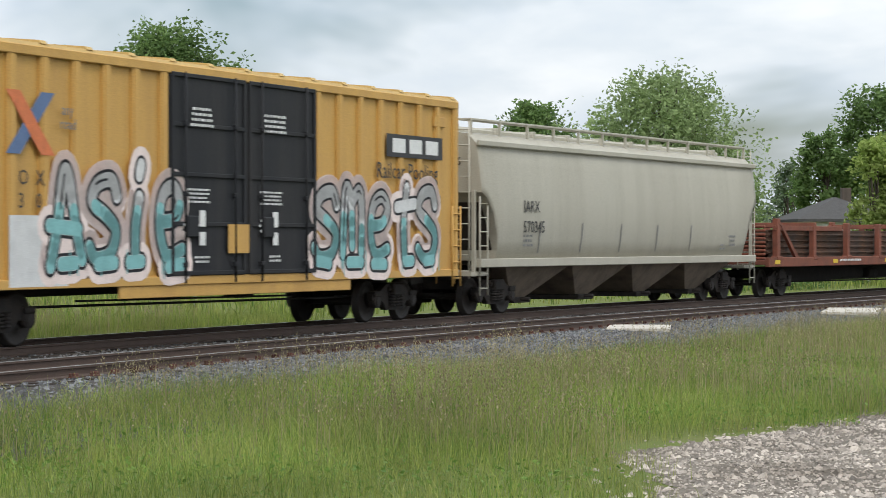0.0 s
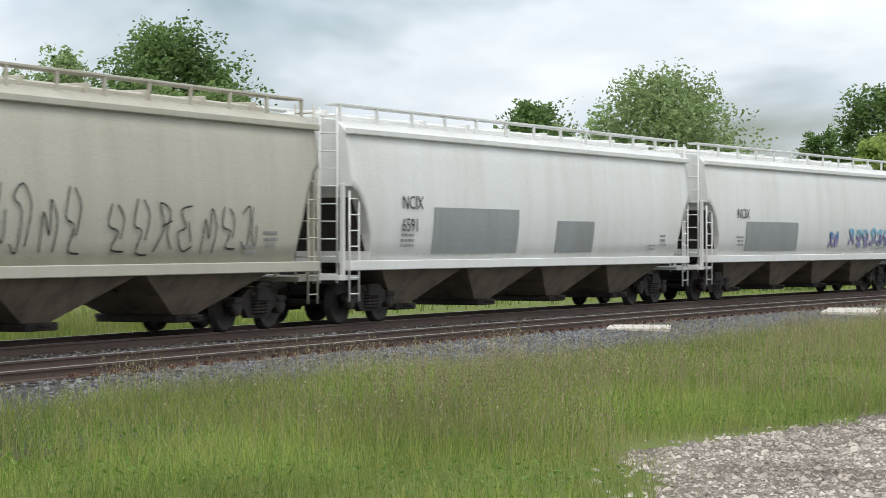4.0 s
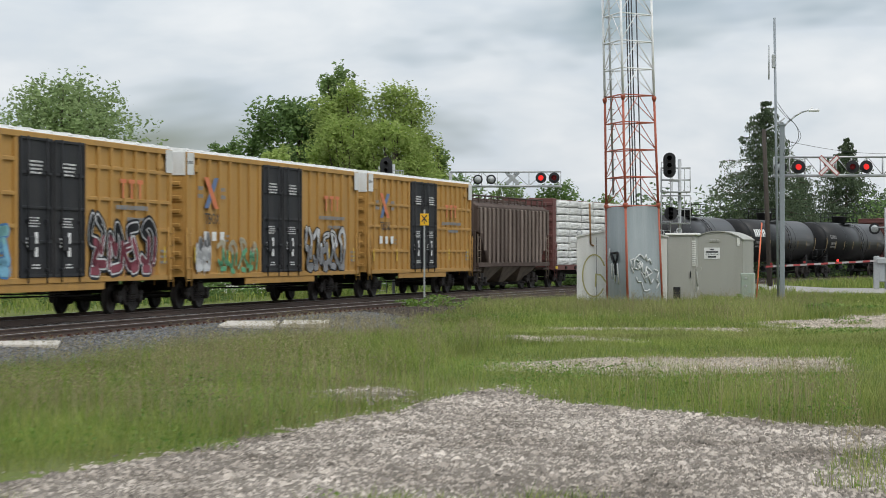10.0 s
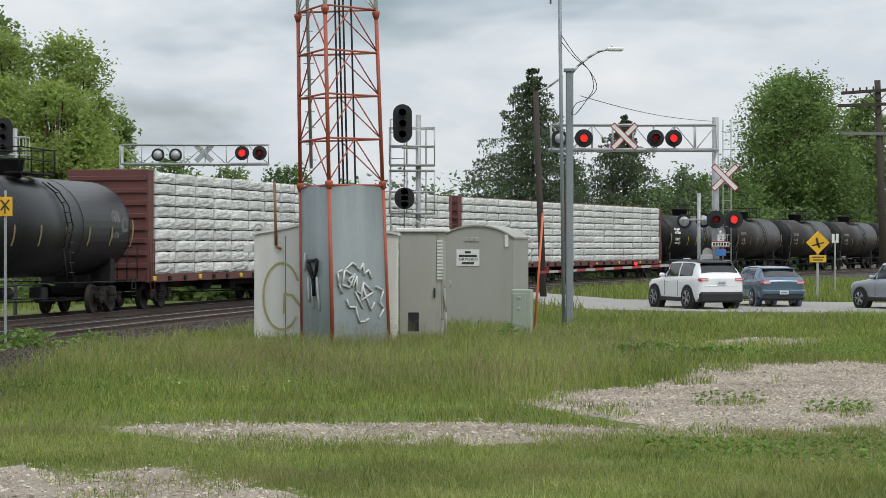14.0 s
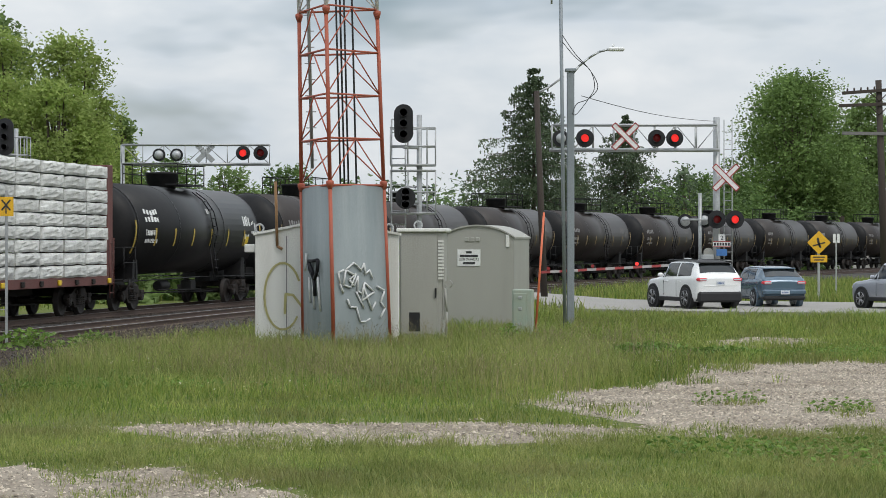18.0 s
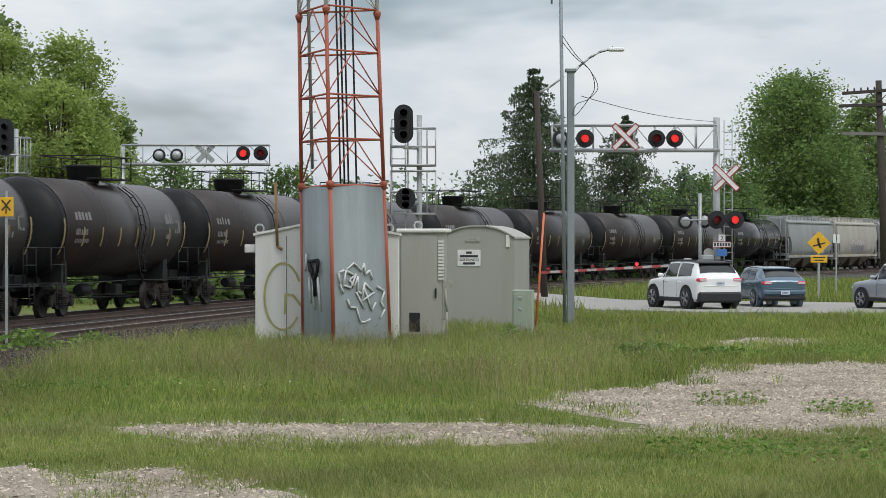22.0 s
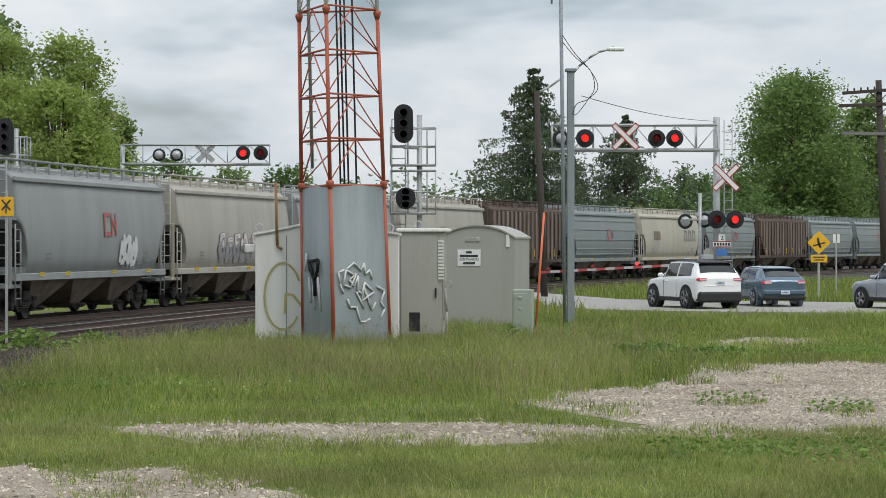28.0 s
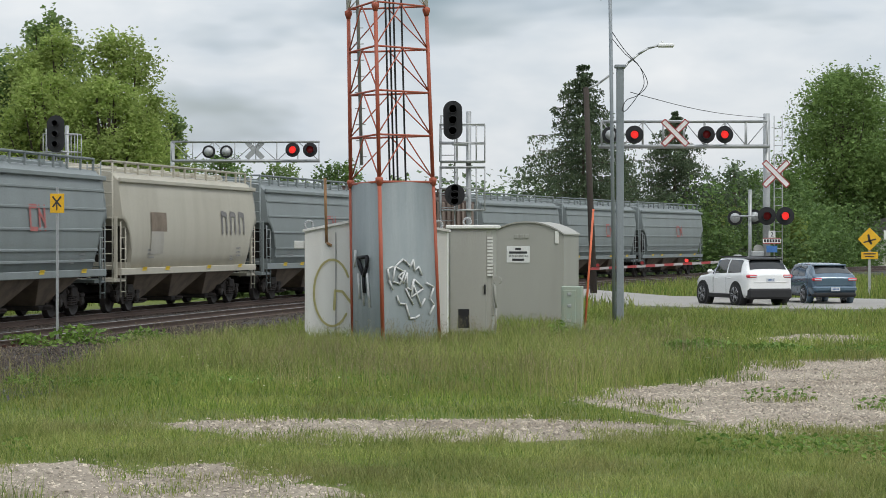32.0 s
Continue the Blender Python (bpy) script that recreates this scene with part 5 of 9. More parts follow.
def build_train():
    car, half, w = boxcar(length("c1"), 5.0, "box_yellow", "yellow boxcar with black double doors and pink and teal graffiti", "door_black", False, 5.7, -0.1)
    y = -w - 0.08
    emblem(car, -7.3, 3.72, y, 0.52)
    graffiti(car, -6.75, 1.2, 4.45, 2.1, y, ("cloud", "black", "white", "teal"), 4, 3, 0.15, label="pink, white and teal graffiti lettering", marks="ASIE")
    graffiti(car, 2.6, 1.2, 6.2, 1.95, y, ("cloud", "black", "white", "teal"), 5, 11, 0.15, label="pink, white and teal graffiti lettering", marks="SMETS")
    patch(car, -7.9, -6.2, 1.02, 2.2, y - 0.001, M["spray_white"], None, "white_patch", "overpainted white patch")
    for k, (ch, x, z) in enumerate((("T", -9.7, 2.7), ("B", -9.25, 2.7), ("O", -8.5, 2.7), ("X", -8.0, 2.7), ("1", -9.2, 2.32), ("3", -8.5, 2.32), ("0", -8.0, 2.32), ("8", -7.4, 2.32))):
        writing(car, x + 0.85, z, y - 0.002, ch, 0.36, M["mark_black"])
    writing(car, -6.4, 3.9, y - 0.002, "any", 0.26, M["mark_grey"])
    writing(car, -6.45, 3.66, y - 0.002, "road", 0.26, M["mark_grey"])
    patch(car, 6.0, 8.9, 3.62, 4.12, y - 0.001, M["mark_black"], None, "sign_panel", "black panel")
    g = Geo()
    for i in range(3):
        panel(g, 6.3 + i * 0.85, 6.95 + i * 0.85, 3.72, 4.03, y - 0.004)
    part("sign_bars", g, M["mark_white"], car, "white bar mark")
    writing(car, 5.5, 3.15, y - 0.002, "Railcar Pooling", 0.5, M["mark_black"], squeeze=1.05)
    writing(car, 7.4, 2.6, y - 0.002, "Experts", 0.46, M["mark_black"])
    door_print(car, -2.9, 2.7, w, 5.0)
    patch(car, -0.9, -0.1, 1.55, 2.1, -w - 0.125, M["box_yellow"], None, "yellow_patch")
    put(car, *SPAN["c1"])
    car, half, bow = hopper(length("c2"), 4.72, "hop_cream", "cream grey covered hopper car with curved sides", 4)
    hop_marks(car, half, bow, ["IARX", "570345"], 5, number=False)
    for words, z in (("IARX", 3.85), ("570345", 3.6)):
        e = writing(car, 0, 0, 0, words, 0.26, M["mark_black"])
        e.matrix_basis = pose(-half + 0.13, -0.25, z, 90, 0, -90)
    for i in range(5):
        patch(car, -half + 3.4 + i * 2.6, -half + 3.46 + i * 2.6, 1.5, 2.25, -0.012, M["mark_grey"], bow, "vibrator_bracket")
    put(car, *SPAN["c2"])
    for k in ("c3", "c4"):
        car, half = rail_flat(length(k), "rust brown flat car loaded with stacked steel rails")
        stencil(car, [(-half + 6.0, 1.2, 3.2, 0.14, 1), (half - 5.0, 1.2, 1.2, 0.14, 1)], -1.572, M["mark_white"])
        put(car, *SPAN[k])
    car, half, bow = hopper(length("c5"), 4.72, "hop_cream", "weathered cream covered hopper car with scribbled black graffiti", 3, drop=0.8)
    hop_marks(car, half, bow, ["CGOX", "3145"], 6, number=False)
    for words, z in (("CGOX", 3.85), ("3145", 3.6)):
        e = writing(car, 0, 0, 0, words, 0.26, M["mark_black"])
        e.matrix_basis = pose(-half + 0.13, -0.45, z, 90, 0, -90)
    graffiti(car, -half + 3.5, 1.5, 6.2, 1.25, -0.02, (None, None, "black", None), 8, 21, 0.02, bow, "scribbled black graffiti line")
    graffiti(car, half - 8.3, 1.5, 5.6, 1.1, -0.02, (None, None, "black", None), 7, 22, 0.02, bow, "scribbled black graffiti line")
    put(car, *SPAN["c5"])
    car, half, bow = hopper(length("c6"), 4.72, "hop_white", "white covered hopper car with grey patches", 4)
    hop_marks(car, half, bow, ["NCIX", "6591"], 7, number=False)
    patch(car, -half + 4.0, -half + 8.6, 1.5, 2.55, -0.015, M["hop_grey"], bow, "paint_patch", "grey overpainted patch")
    patch(car, 0.6, 3.0, 1.5, 2.3, -0.015, M["hop_grey"], bow, "paint_patch", "grey overpainted patch")
    put(car, *SPAN["c6"])
    car, half, bow = hopper(length("W"), 4.72, "hop_white", "white covered hopper car with blue graffiti", 4)
    hop_marks(car, half, bow, ["NCIX"], 8, number=False)
    patch(car, -half + 3.2, -half + 7.8, 1.5, 2.4, -0.015, M["hop_grey"], bow, "paint_patch", "grey overpainted patch")
    graffiti(car, half - 8.6, 1.55, 1.0, 0.7, -0.02, (None, None, "blue", "purple"), 2, 31, 0.06, bow, "blue graffiti scrawl")
    graffiti(car, half - 6.6, 1.6, 4.6, 0.75, -0.02, (None, None, "sky", "purple"), 6, 32, 0.07, bow, "blue graffiti scrawl")
    put(car, *SPAN["W"])
    for k, R, key, lab, seed in (("t1", 1.55, "tank_grey", "long dark grey tank car with roof walkway and yellow strips", 51), ("t2", 1.5, "tank_black", "black tank car with white scrawls", 55), ("t3", 1.38, "tank_black", "short black tank car with white lettering", 59)):
        car, half, bow = tankcar(length(k), R, key, lab, walkway=(k == "t1"), platform=(k != "t1"))
        tank_marks(car, half, bow, k, seed, k != "t3", 0.5 if k == "t3" else 0.34, "mark_grey" if k != "t3" else "mark_white", (0.26, 0.55) if k != "t3" else (0.09, 0.22))
        if k == "t2":
            patch(car, -1.0, 0.7, 3.3, 3.85, -0.012, M["mark_grey"], bow, "paint_patch", "dull grey overpainted patch")
            graffiti(car, 0.4, 1.72, 2.4, 0.85, -0.014, ("palepink", None, "white", "grey"), 4, 56, 0.1, bow, "pale pink sprayed tag")
            graffiti(car, -7.2, 1.72, 3.2, 1.3, -0.014, (None, None, "grey", "grey"), 5, 57, 0.06, bow, "grey sprayed scrawl")
            graffiti(car, 3.4, 1.72, 2.2, 0.7, -0.014, (None, None, "grey", "teal"), 4, 58, 0.05, bow, "grey sprayed scrawl")
        if k == "t3":
            patch(car, -2.6, -0.3, 2.62, 3.05, -0.012, M["mark_white"], bow, "name_panel", "white painted panel")
            for j in range(5):
                patch(car, -2.5 + 0.42 * j, -2.2 + 0.42 * j, 2.35, 2.5, -0.014, M["mark_white"], bow, "name_bar", "white block of a painted name")
        put(car, *SPAN[k])
    car, half, w = boxcar(length("b2"), 4.9, "box_brown", "dark brown boxcar with cream and aqua graffiti", None, True, 4.6, 0.6)
    y = -w - 0.08
    logo_bars(car, -half + 1.0, 3.6, y, 1.5, 0.75, M["mark_white"])
    stencil(car, [(-half + 1.0, 3.2, 1.4, 0.24, 1), (-half + 1.0, 2.7, 0.5, 0.3, 1), (-half + 1.0, 2.3, 1.5, 0.3, 1), (-0.9, 4.45, 1.0, 1.15, 10), (1.6, 4.35, 1.0, 1.05, 9), (-0.9, 2.9, 0.8, 0.5, 4), (half - 1.0, 2.6, 0.4, 0.4, 4), (1.8, 2.9, 0.6, 0.2, 2), (-half + 1.0, 1.7, 0.7, 0.3, 3)], -w - 0.118, M["mark_white"])
    graffiti(car, -half + 2.2, 1.0, 5.4, 2.0, y, (None, "black", "cream", "palepink"), 7, 61, 0.15, label="cream and yellow graffiti lettering")
    graffiti(car, 0.1, 0.85, 1.5, 2.2, y - 0.05, (None, "black", "blue", "blue"), 2, 63, 0.17, label="blue graffiti figure")
    graffiti(car, 3.5, 1.0, 5.6, 1.75, y, (None, "black", "aqua", "aqua"), 7, 64, 0.19, label="aqua graffiti lettering")
    put(car, *SPAN["b2"])
    car, half, w = boxcar(length("b3"), 4.9, "box_gold", "bright golden yellow boxcar with red and blue graffiti", None, True, 4.2, 0.9)
    y = -w - 0.08
    graffiti(car, -half + 1.4, 1.15, 6.0, 2.2, y, ("green", "black", "red", "magenta"), 4, 71, 0.25, label="red, magenta and green graffiti")
    graffiti(car, half - 4.6, 1.05, 4.0, 2.1, y, (None, "purple", "pink", "sky"), 5, 72, 0.17, label="pink and blue graffiti lettering")
    patch(car, half - 2.9, half - 2.2, 3.5, 4.25, y - 0.002, M["mark_white"], None, "shield_panel", "white shield panel")
    patch(car, half - 2.88, half - 2.22, 4.0, 4.22, y - 0.004, M["mark_blue"], None, "shield_top")
    g = Geo()
    for i in range(4):
        panel(g, half - 2.85 + i * 0.16, half - 2.78 + i * 0.16, 3.52, 3.98, y - 0.004)
    part("shield_stripes", g, M["mark_red"], car)
    stencil(car, [(-half + 2.2, 4.3, 0.35, 0.24, 1), (-half + 2.1, 3.75, 0.3, 0.26, 1), (-half + 2.9, 3.75, 0.16, 0.26, 1), (-half + 3.6, 3.75, 0.16, 0.26, 1), (0.0, 3.9, 0.8, 0.2, 2), (2.0, 3.8, 0.6, 0.2, 3)], y - 0.002, M["mark_grey"])
    put(car, *SPAN["b3"])
    car, half, bow = tankcar(length("t4"), 1.5, "tank_grey", "dark grey tank car with a black band and faint lettering", band=True)
    tank_marks(car, half, bow, "t4", 66, False, 0.3, "mark_grey", (0.13, 0.7))
    writing(car, -half + 1.9, 2.62, bow(2.72) - 0.03, "GATX 226295", 0.42, M["mark_dull"])
    graffiti(car, 0.3, 2.4, 0.8, 1.3, -0.02, (None, None, "grey", "white"), 3, 67, 0.06, bow)
    put(car, *SPAN["t4"])
    tbox("b4", 4.6, (2.5, 3.35, 4.25), [(-8.4, 1.15, 5.6, 1.7, (None, "blue", "teal", "sky"), 5, 81, 0.16), (2.6, 1.2, 5.6, 1.75, ("black", "white", "black", "maroon"), 4, 82, 0.14)], "yellow boxcar with teal graffiti and a black and white tag")
    tbox("b5", 4.4, (), [(-8.6, 1.2, 1.3, 1.4, (None, "white", "grey", "white"), 2, 83, 0.12), (-6.6, 1.15, 4.0, 1.3, (None, None, "cream", "green"), 4, 84, 0.1), (2.6, 1.15, 5.0, 1.7, (None, "black", "white", "grey"), 5, 85, 0.13)], "yellow boxcar with white and grey graffiti")
    tbox("b6", 4.0, (1.9, 2.9, 3.8), [], "clean yellow boxcar with black doors and horizontal belts")
    car, half, bow = hopper(length("h"), 4.6, "hop_rust", "rusty brown ribbed hopper car", 3, True)
    put(car, *SPAN["h"])
    for k in ("L1", "L2", "L3", "L4", "L5"):
        car, half = lumber_car(length(k), "brown lumber car stacked with white wrapped packs of wood")
        put(car, *SPAN[k])
    for i, k in enumerate(("t5", "t6", "t7")):
        car, half, bow = tankcar(length(k), 1.52, "tank_black", "black tank car with scribbled white marks")
        tank_marks(car, half, bow, k, 90 + 4 * i, i == 0, 0.3, "mark_dull")
        if i == 1:
            for j in range(6):
                patch(car, -half + 1.9 + 0.42 * j, -half + 2.2 + 0.42 * j, 3.0, 3.5, -0.02, M["mark_white"], bow, "name_bar", "white block of a painted name")
        put(car, *SPAN[k])
    for i in range(1, 14):
        key = "tank_gloss" if i == 13 else "tank_black" if i == 1 else "tank_brown"
        lab = "glossy black tank car reflecting the sky" if i == 13 else "black tank car with white lettering" if i == 1 else "dusty brown black tank car with small white lettering"
        car, half, bow = tankcar(length("T%d" % i), 1.55, key, lab, deck=(-1.25, 1.75))
        tank_marks(car, half, bow, "T%d" % i, 200 + 5 * i, False, 0.45 if i == 1 else 0.26, "mark_white" if i == 1 else "mark_dull")
        put(car, *SPAN["T%d" % i])
    kinds = {1: ("hop_grey", "light grey covered hopper car with red mark and white splash"), 2: ("hop_tan", "tan grey covered hopper car with faded graffiti"), 3: ("hop_grey", "grey covered hopper car with pink and blue graffiti"), 4: ("hop_tan", "tan covered hopper car with dark scrawled graffiti"),
             5: ("hop_rust", "rust streaked ribbed hopper car"), 6: ("hop_blue", "blue grey hopper car with side beads and red mark"), 7: ("hop_cream", "cream hopper car with overpainted patches"), 8: ("hop_blue", "blue grey hopper car with side beads and red mark"),
             9: ("hop_rust", "dark rust ribbed hopper car"), 10: ("hop_blue", "blue grey hopper car with side beads and red mark"), 11: ("hop_blue", "blue grey hopper car with side beads and red mark"), 12: ("hop_blue", "blue grey hopper car, last of the train")}
    for i in range(1, 13):
        key, lab = kinds[i]
        rust = i in (5, 9)
        car, half, bow = hopper(length("H%d" % i), 4.65, key, lab, 3, rust, None, key == "hop_blue")
        if rust:
            reflectors(car, [-half + 1.6 + k * 2.0 for k in range(6)], 1.5, 1.95, -1.62, 0.09)
        else:
            hop_marks(car, half, bow, [], 300 + i)
        if key in ("hop_grey", "hop_blue"):
            logo_bars(car, 0.5, 2.52, -0.03, 1.15, 0.62, M["mark_faded"], bow)
        if i == 1:
            graffiti(car, 2.0, 1.5, 1.8, 1.2, -0.02, (None, None, "white", "white"), 3, 301, 0.12, bow, "white paint splash")
        if i == 2:
            graffiti(car, -2.4, 1.55, 4.4, 1.2, -0.02, (None, "grey", "palepink", "grey"), 5, 302, 0.1, bow, "faded grey and pink graffiti")
        if i == 3:
            graffiti(car, -half + 2.6, 1.5, 3.6, 1.5, -0.02, ("sky", "grey", "sky", "purple"), 4, 303, 0.15, bow, "pink and blue graffiti lettering")
            graffiti(car, 0.4, 1.5, 4.4, 1.3, -0.02, (None, "purple", "sky", "palepink"), 5, 304, 0.13, bow, "pink and blue graffiti lettering", "PEACH")
        if i == 4:
            graffiti(car, -2.6, 1.55, 4.2, 1.0, -0.02, (None, None, "black", "grey"), 5, 305, 0.07, bow, "dark scrawled graffiti")
            for x in (-half + 2.6,):
                patch(car, x, x + 0.7, 2.6, 3.0, -0.02, M["hop_under"], bow)
                patch(car, x, x + 0.7, 2.05, 2.45, -0.02, M["hop_under"], bow)
            patch(car, -0.9, 0.1, 2.7, 3.1, -0.02, M["mark_ochre"], bow, "ochre_mark", "faded ochre emblem")
        if i == 7:
            patch(car, -half + 2.7, -half + 4.2, 2.5, 3.1, -0.02, M["hop_under"], bow)
            patch(car, -half + 2.7, -half + 3.9, 1.8, 2.5, -0.02, M["hop_tan"], bow)
            g = Geo()
            for j in range(3):
                stroke(g, [(2.9 + j * 1.0, 2.5), (2.9 + j * 1.0, 3.15), (3.4 + j * 1.0, 3.1), (3.4 + j * 1.0, 2.5)], 0.09, -0.02, 5, bow)
            part("lettering_bars", g, M["mark_dull"], car, "worn white block lettering")
        put(car, *SPAN["H%d" % i])


build_train()

SPEED_T, SPEED = [0, 6, 12, 18, 25, 32], [25.967, 25.825, 21.649, 21.845, 21.607, 21.555]


def gone(t):
    """Metres that the train has run by t seconds."""
    ts = np.linspace(0, t, 65)
    return float(np.mean(np.interp(ts, SPEED_T, SPEED)) * t)


def car_pose(mid, half, t):
    s = mid - gone(t)
    a, b = on_line(s - half * 0.7, CENTRE), on_line(s + half * 0.7, CENTRE)
    turn = math.degrees(math.atan2(b[1] - a[1], b[0] - a[0]))
    return pose((a[0] + b[0]) / 2, (a[1] + b[1]) / 2, RAIL_TOP, 0, 0, turn)

# ---- ground, gravel, road ----
def build_ground():
    g = Geo()
    xs = [-2500, -800, -300, -120, -60, -30, -15, 0, 15, 30, 60, 120, 300, 800, 2500]
    ys = [-2500, -800, -300, -120, -60, -30, 0, 30, 60, 90, 120, 160, 250, 500, 1000, 2500]
    v = [(x, y, 0.0) for x in xs for y in ys]
    n = len(ys)
    g.add(v, [(i * n + j, (i + 1) * n + j, (i + 1) * n + j + 1, i * n + j + 1) for i in range(len(xs) - 1) for j in range(n - 1)])
    tagged(part("ground", g, M["grass_ground"]), "rough green grass field", "ground", kind="structure")


PAD = [(-6.72, -13.05), (-6.27, -11.09), (-5.63, -8.98), (-5.22, -6.92), (-4.33, -2.95), (-3.91, 0.61), (-3.27, 3.6), (-2.13, -0.6), (-0.88, -1.76), (1.43, -4.68), (5.73, -7.93), (3.2, -22.9), (-4.0, -22.9), (-5.4, -15.92)]
BIT = [(-5.97, 1.58), (-5.44, 2.98), (-4.54, 2.42), (-4.38, 0.25), (-4.88, -1.23), (-5.49, -0.47)]
STRIP = [(-4.01, 10.54), (-1.67, 13.43), (2.55, 13.43), (2.25, 8.58), (-1.5, 7.05), (-3.51, 8.28)]
LANE = [(-4.98, 31.44), (-3.81, 31.67), (-3.13, 32.6), (-2.43, 31.9), (-0.82, 32.23), (0.99, 31.87), (2.13, 31.4), (2.75, 30.66), (1.61, 29.06), (-0.73, 28.85), (-1.89, 28.5), (-3.0, 29.13), (-4.0, 30.15)]
YARD = [(1.4, 36.31), (2.16, 38.82), (3.62, 40.39), (4.78, 43.89), (5.23, 46.93), (8.13, 48.1), (11.4, 47.3), (7.72, 31.2), (5.32, 31.2), (3.92, 30.5), (2.77, 30.94), (2.88, 32.11), (2.28, 33.69)]
SPOT = [(6.53, 58.72), (8.35, 61.57), (9.79, 61.2), (9.41, 57.07), (6.41, 55.21)]
CORNER = [(-5.98, 23.6), (-5.59, 25.03), (-5.3, 25.3), (-4.61, 26.0), (-3.89, 24.22), (-3.56, 25.45), (-3.03, 25.72), (-2.66, 24.3), (-2.08, 24.14), (-1.53, 23.05), (-1.0, 21.6), (-5.27, 20.9)]
GRAVEL = {"gravel_driveway": PAD, "gravel_patch": BIT, "gravel_strip": STRIP, "gravel_lane": LANE, "gravel_yard": YARD, "gravel_spot": SPOT, "gravel_corner": CORNER}
ROAD = [(3.0, 118.0), (7.5, 97.3), (17.5, 91.6), (60, 74.1), (60, 54.0), (15.0, 77.6), (8.24, 79.8), (5.2, 82.5), (2.6, 95.3), (-2.0, 112.0)]


def ragged(poly, step=0.35, amp=0.22, seed=2):
    """The outline with small irregular bays."""
    rnd = random.Random(seed)
    out = []
    for (x0, y0), (x1, y1) in zip(poly, poly[1:] + poly[:1]):
        n = max(1, int(math.hypot(x1 - x0, y1 - y0) / step))
        for i in range(n):
            u = i / n
            out.append((x0 + (x1 - x0) * u + rnd.uniform(-amp, amp), y0 + (y1 - y0) * u + rnd.uniform(-amp, amp)))
    return out


TUFTS = [[(-3.3, -15.9), (-3.2, -13.8), (-2.6, -13.2), (-2.0, -13.9), (-1.1, -13.2), (-0.9, -15.6)], [(0.9, -12.4), (1.2, -9.0), (2.4, -8.0), (5.0, -8.8), (3.6, -13.5)]]


def inside(px, py, poly):
    """Which of the points lie in the polygon."""
    hit = np.zeros(len(px), bool)
    for (x0, y0), (x1, y1) in zip(poly, poly[1:] + poly[:1]):
        c = ((y0 > py) != (y1 > py)) & (px < (x1 - x0) * (py - y0) / ((y1 - y0) or 1e-9) + x0)
        hit ^= c
    return hit


def raw_mesh(name, v, f, smooth=False):
    """A mesh straight from arrays: vertices (n, 3), faces (m, k)."""
    me = bpy.data.meshes.new(name)
    m, k = f.shape
    me.vertices.add(len(v))
    me.vertices.foreach_set("co", v.astype(np.float32).ravel())
    me.loops.add(m * k)
    me.loops.foreach_set("vertex_index", f.astype(np.int32).ravel())
    me.polygons.add(m)
    me.polygons.foreach_set("loop_start", np.arange(0, m * k, k, dtype=np.int32))
    me.polygons.foreach_set("use_smooth", np.full(m, smooth))
    me.update(calc_edges=True)
    return me


def stones(name, x, y, z, size, mat, label, rng):
    """Loose angular stones half sunk in the ground, each of its own turn and shape."""
    n = len(x)
    base = np.array([(1, 0.75, -0.3), (-1, 0.85, -0.3), (-0.9, -0.8, -0.3), (0.95, -0.7, -0.3), (0.45, 0.1, 0.9), (-0.5, -0.1, 0.75)], float)
    jit = base[None] * rng.uniform(0.55, 1.25, (n, 6, 1)) * np.stack([rng.uniform(0.75, 1.2, n), rng.uniform(0.65, 1.0, n), rng.uniform(0.4, 0.8, n)], 1)[:, None]
    jit = jit + rng.normal(0, 0.12, jit.shape)
    a = rng.uniform(0, 6.28, n)
    c, s = np.cos(a)[:, None], np.sin(a)[:, None]
    px, py = jit[..., 0] * c - jit[..., 1] * s, jit[..., 0] * s + jit[..., 1] * c
    v = np.stack([x[:, None] + px * size[:, None], y[:, None] + py * size[:, None], z[:, None] + jit[..., 2] * size[:, None]], -1).reshape(-1, 3)
    f = np.array([(0, 1, 4), (1, 5, 4), (1, 2, 5), (2, 3, 5), (3, 4, 5), (3, 0, 4)])
    f = (f[None] + 6 * np.arange(n)[:, None, None]).reshape(-1, 3)
    ob = part(name, raw_mesh(name, v, f), mat)
    return tagged(ob, label, "stones", kind="stuff")


def in_poly(poly, n, rng):
    xs, ys = [p[0] for p in poly], [p[1] for p in poly]
    x, y = rng.uniform(min(xs), max(xs), n), rng.uniform(min(ys), max(ys), n)
    k = inside(x, y, poly)
    return x[k], y[k]


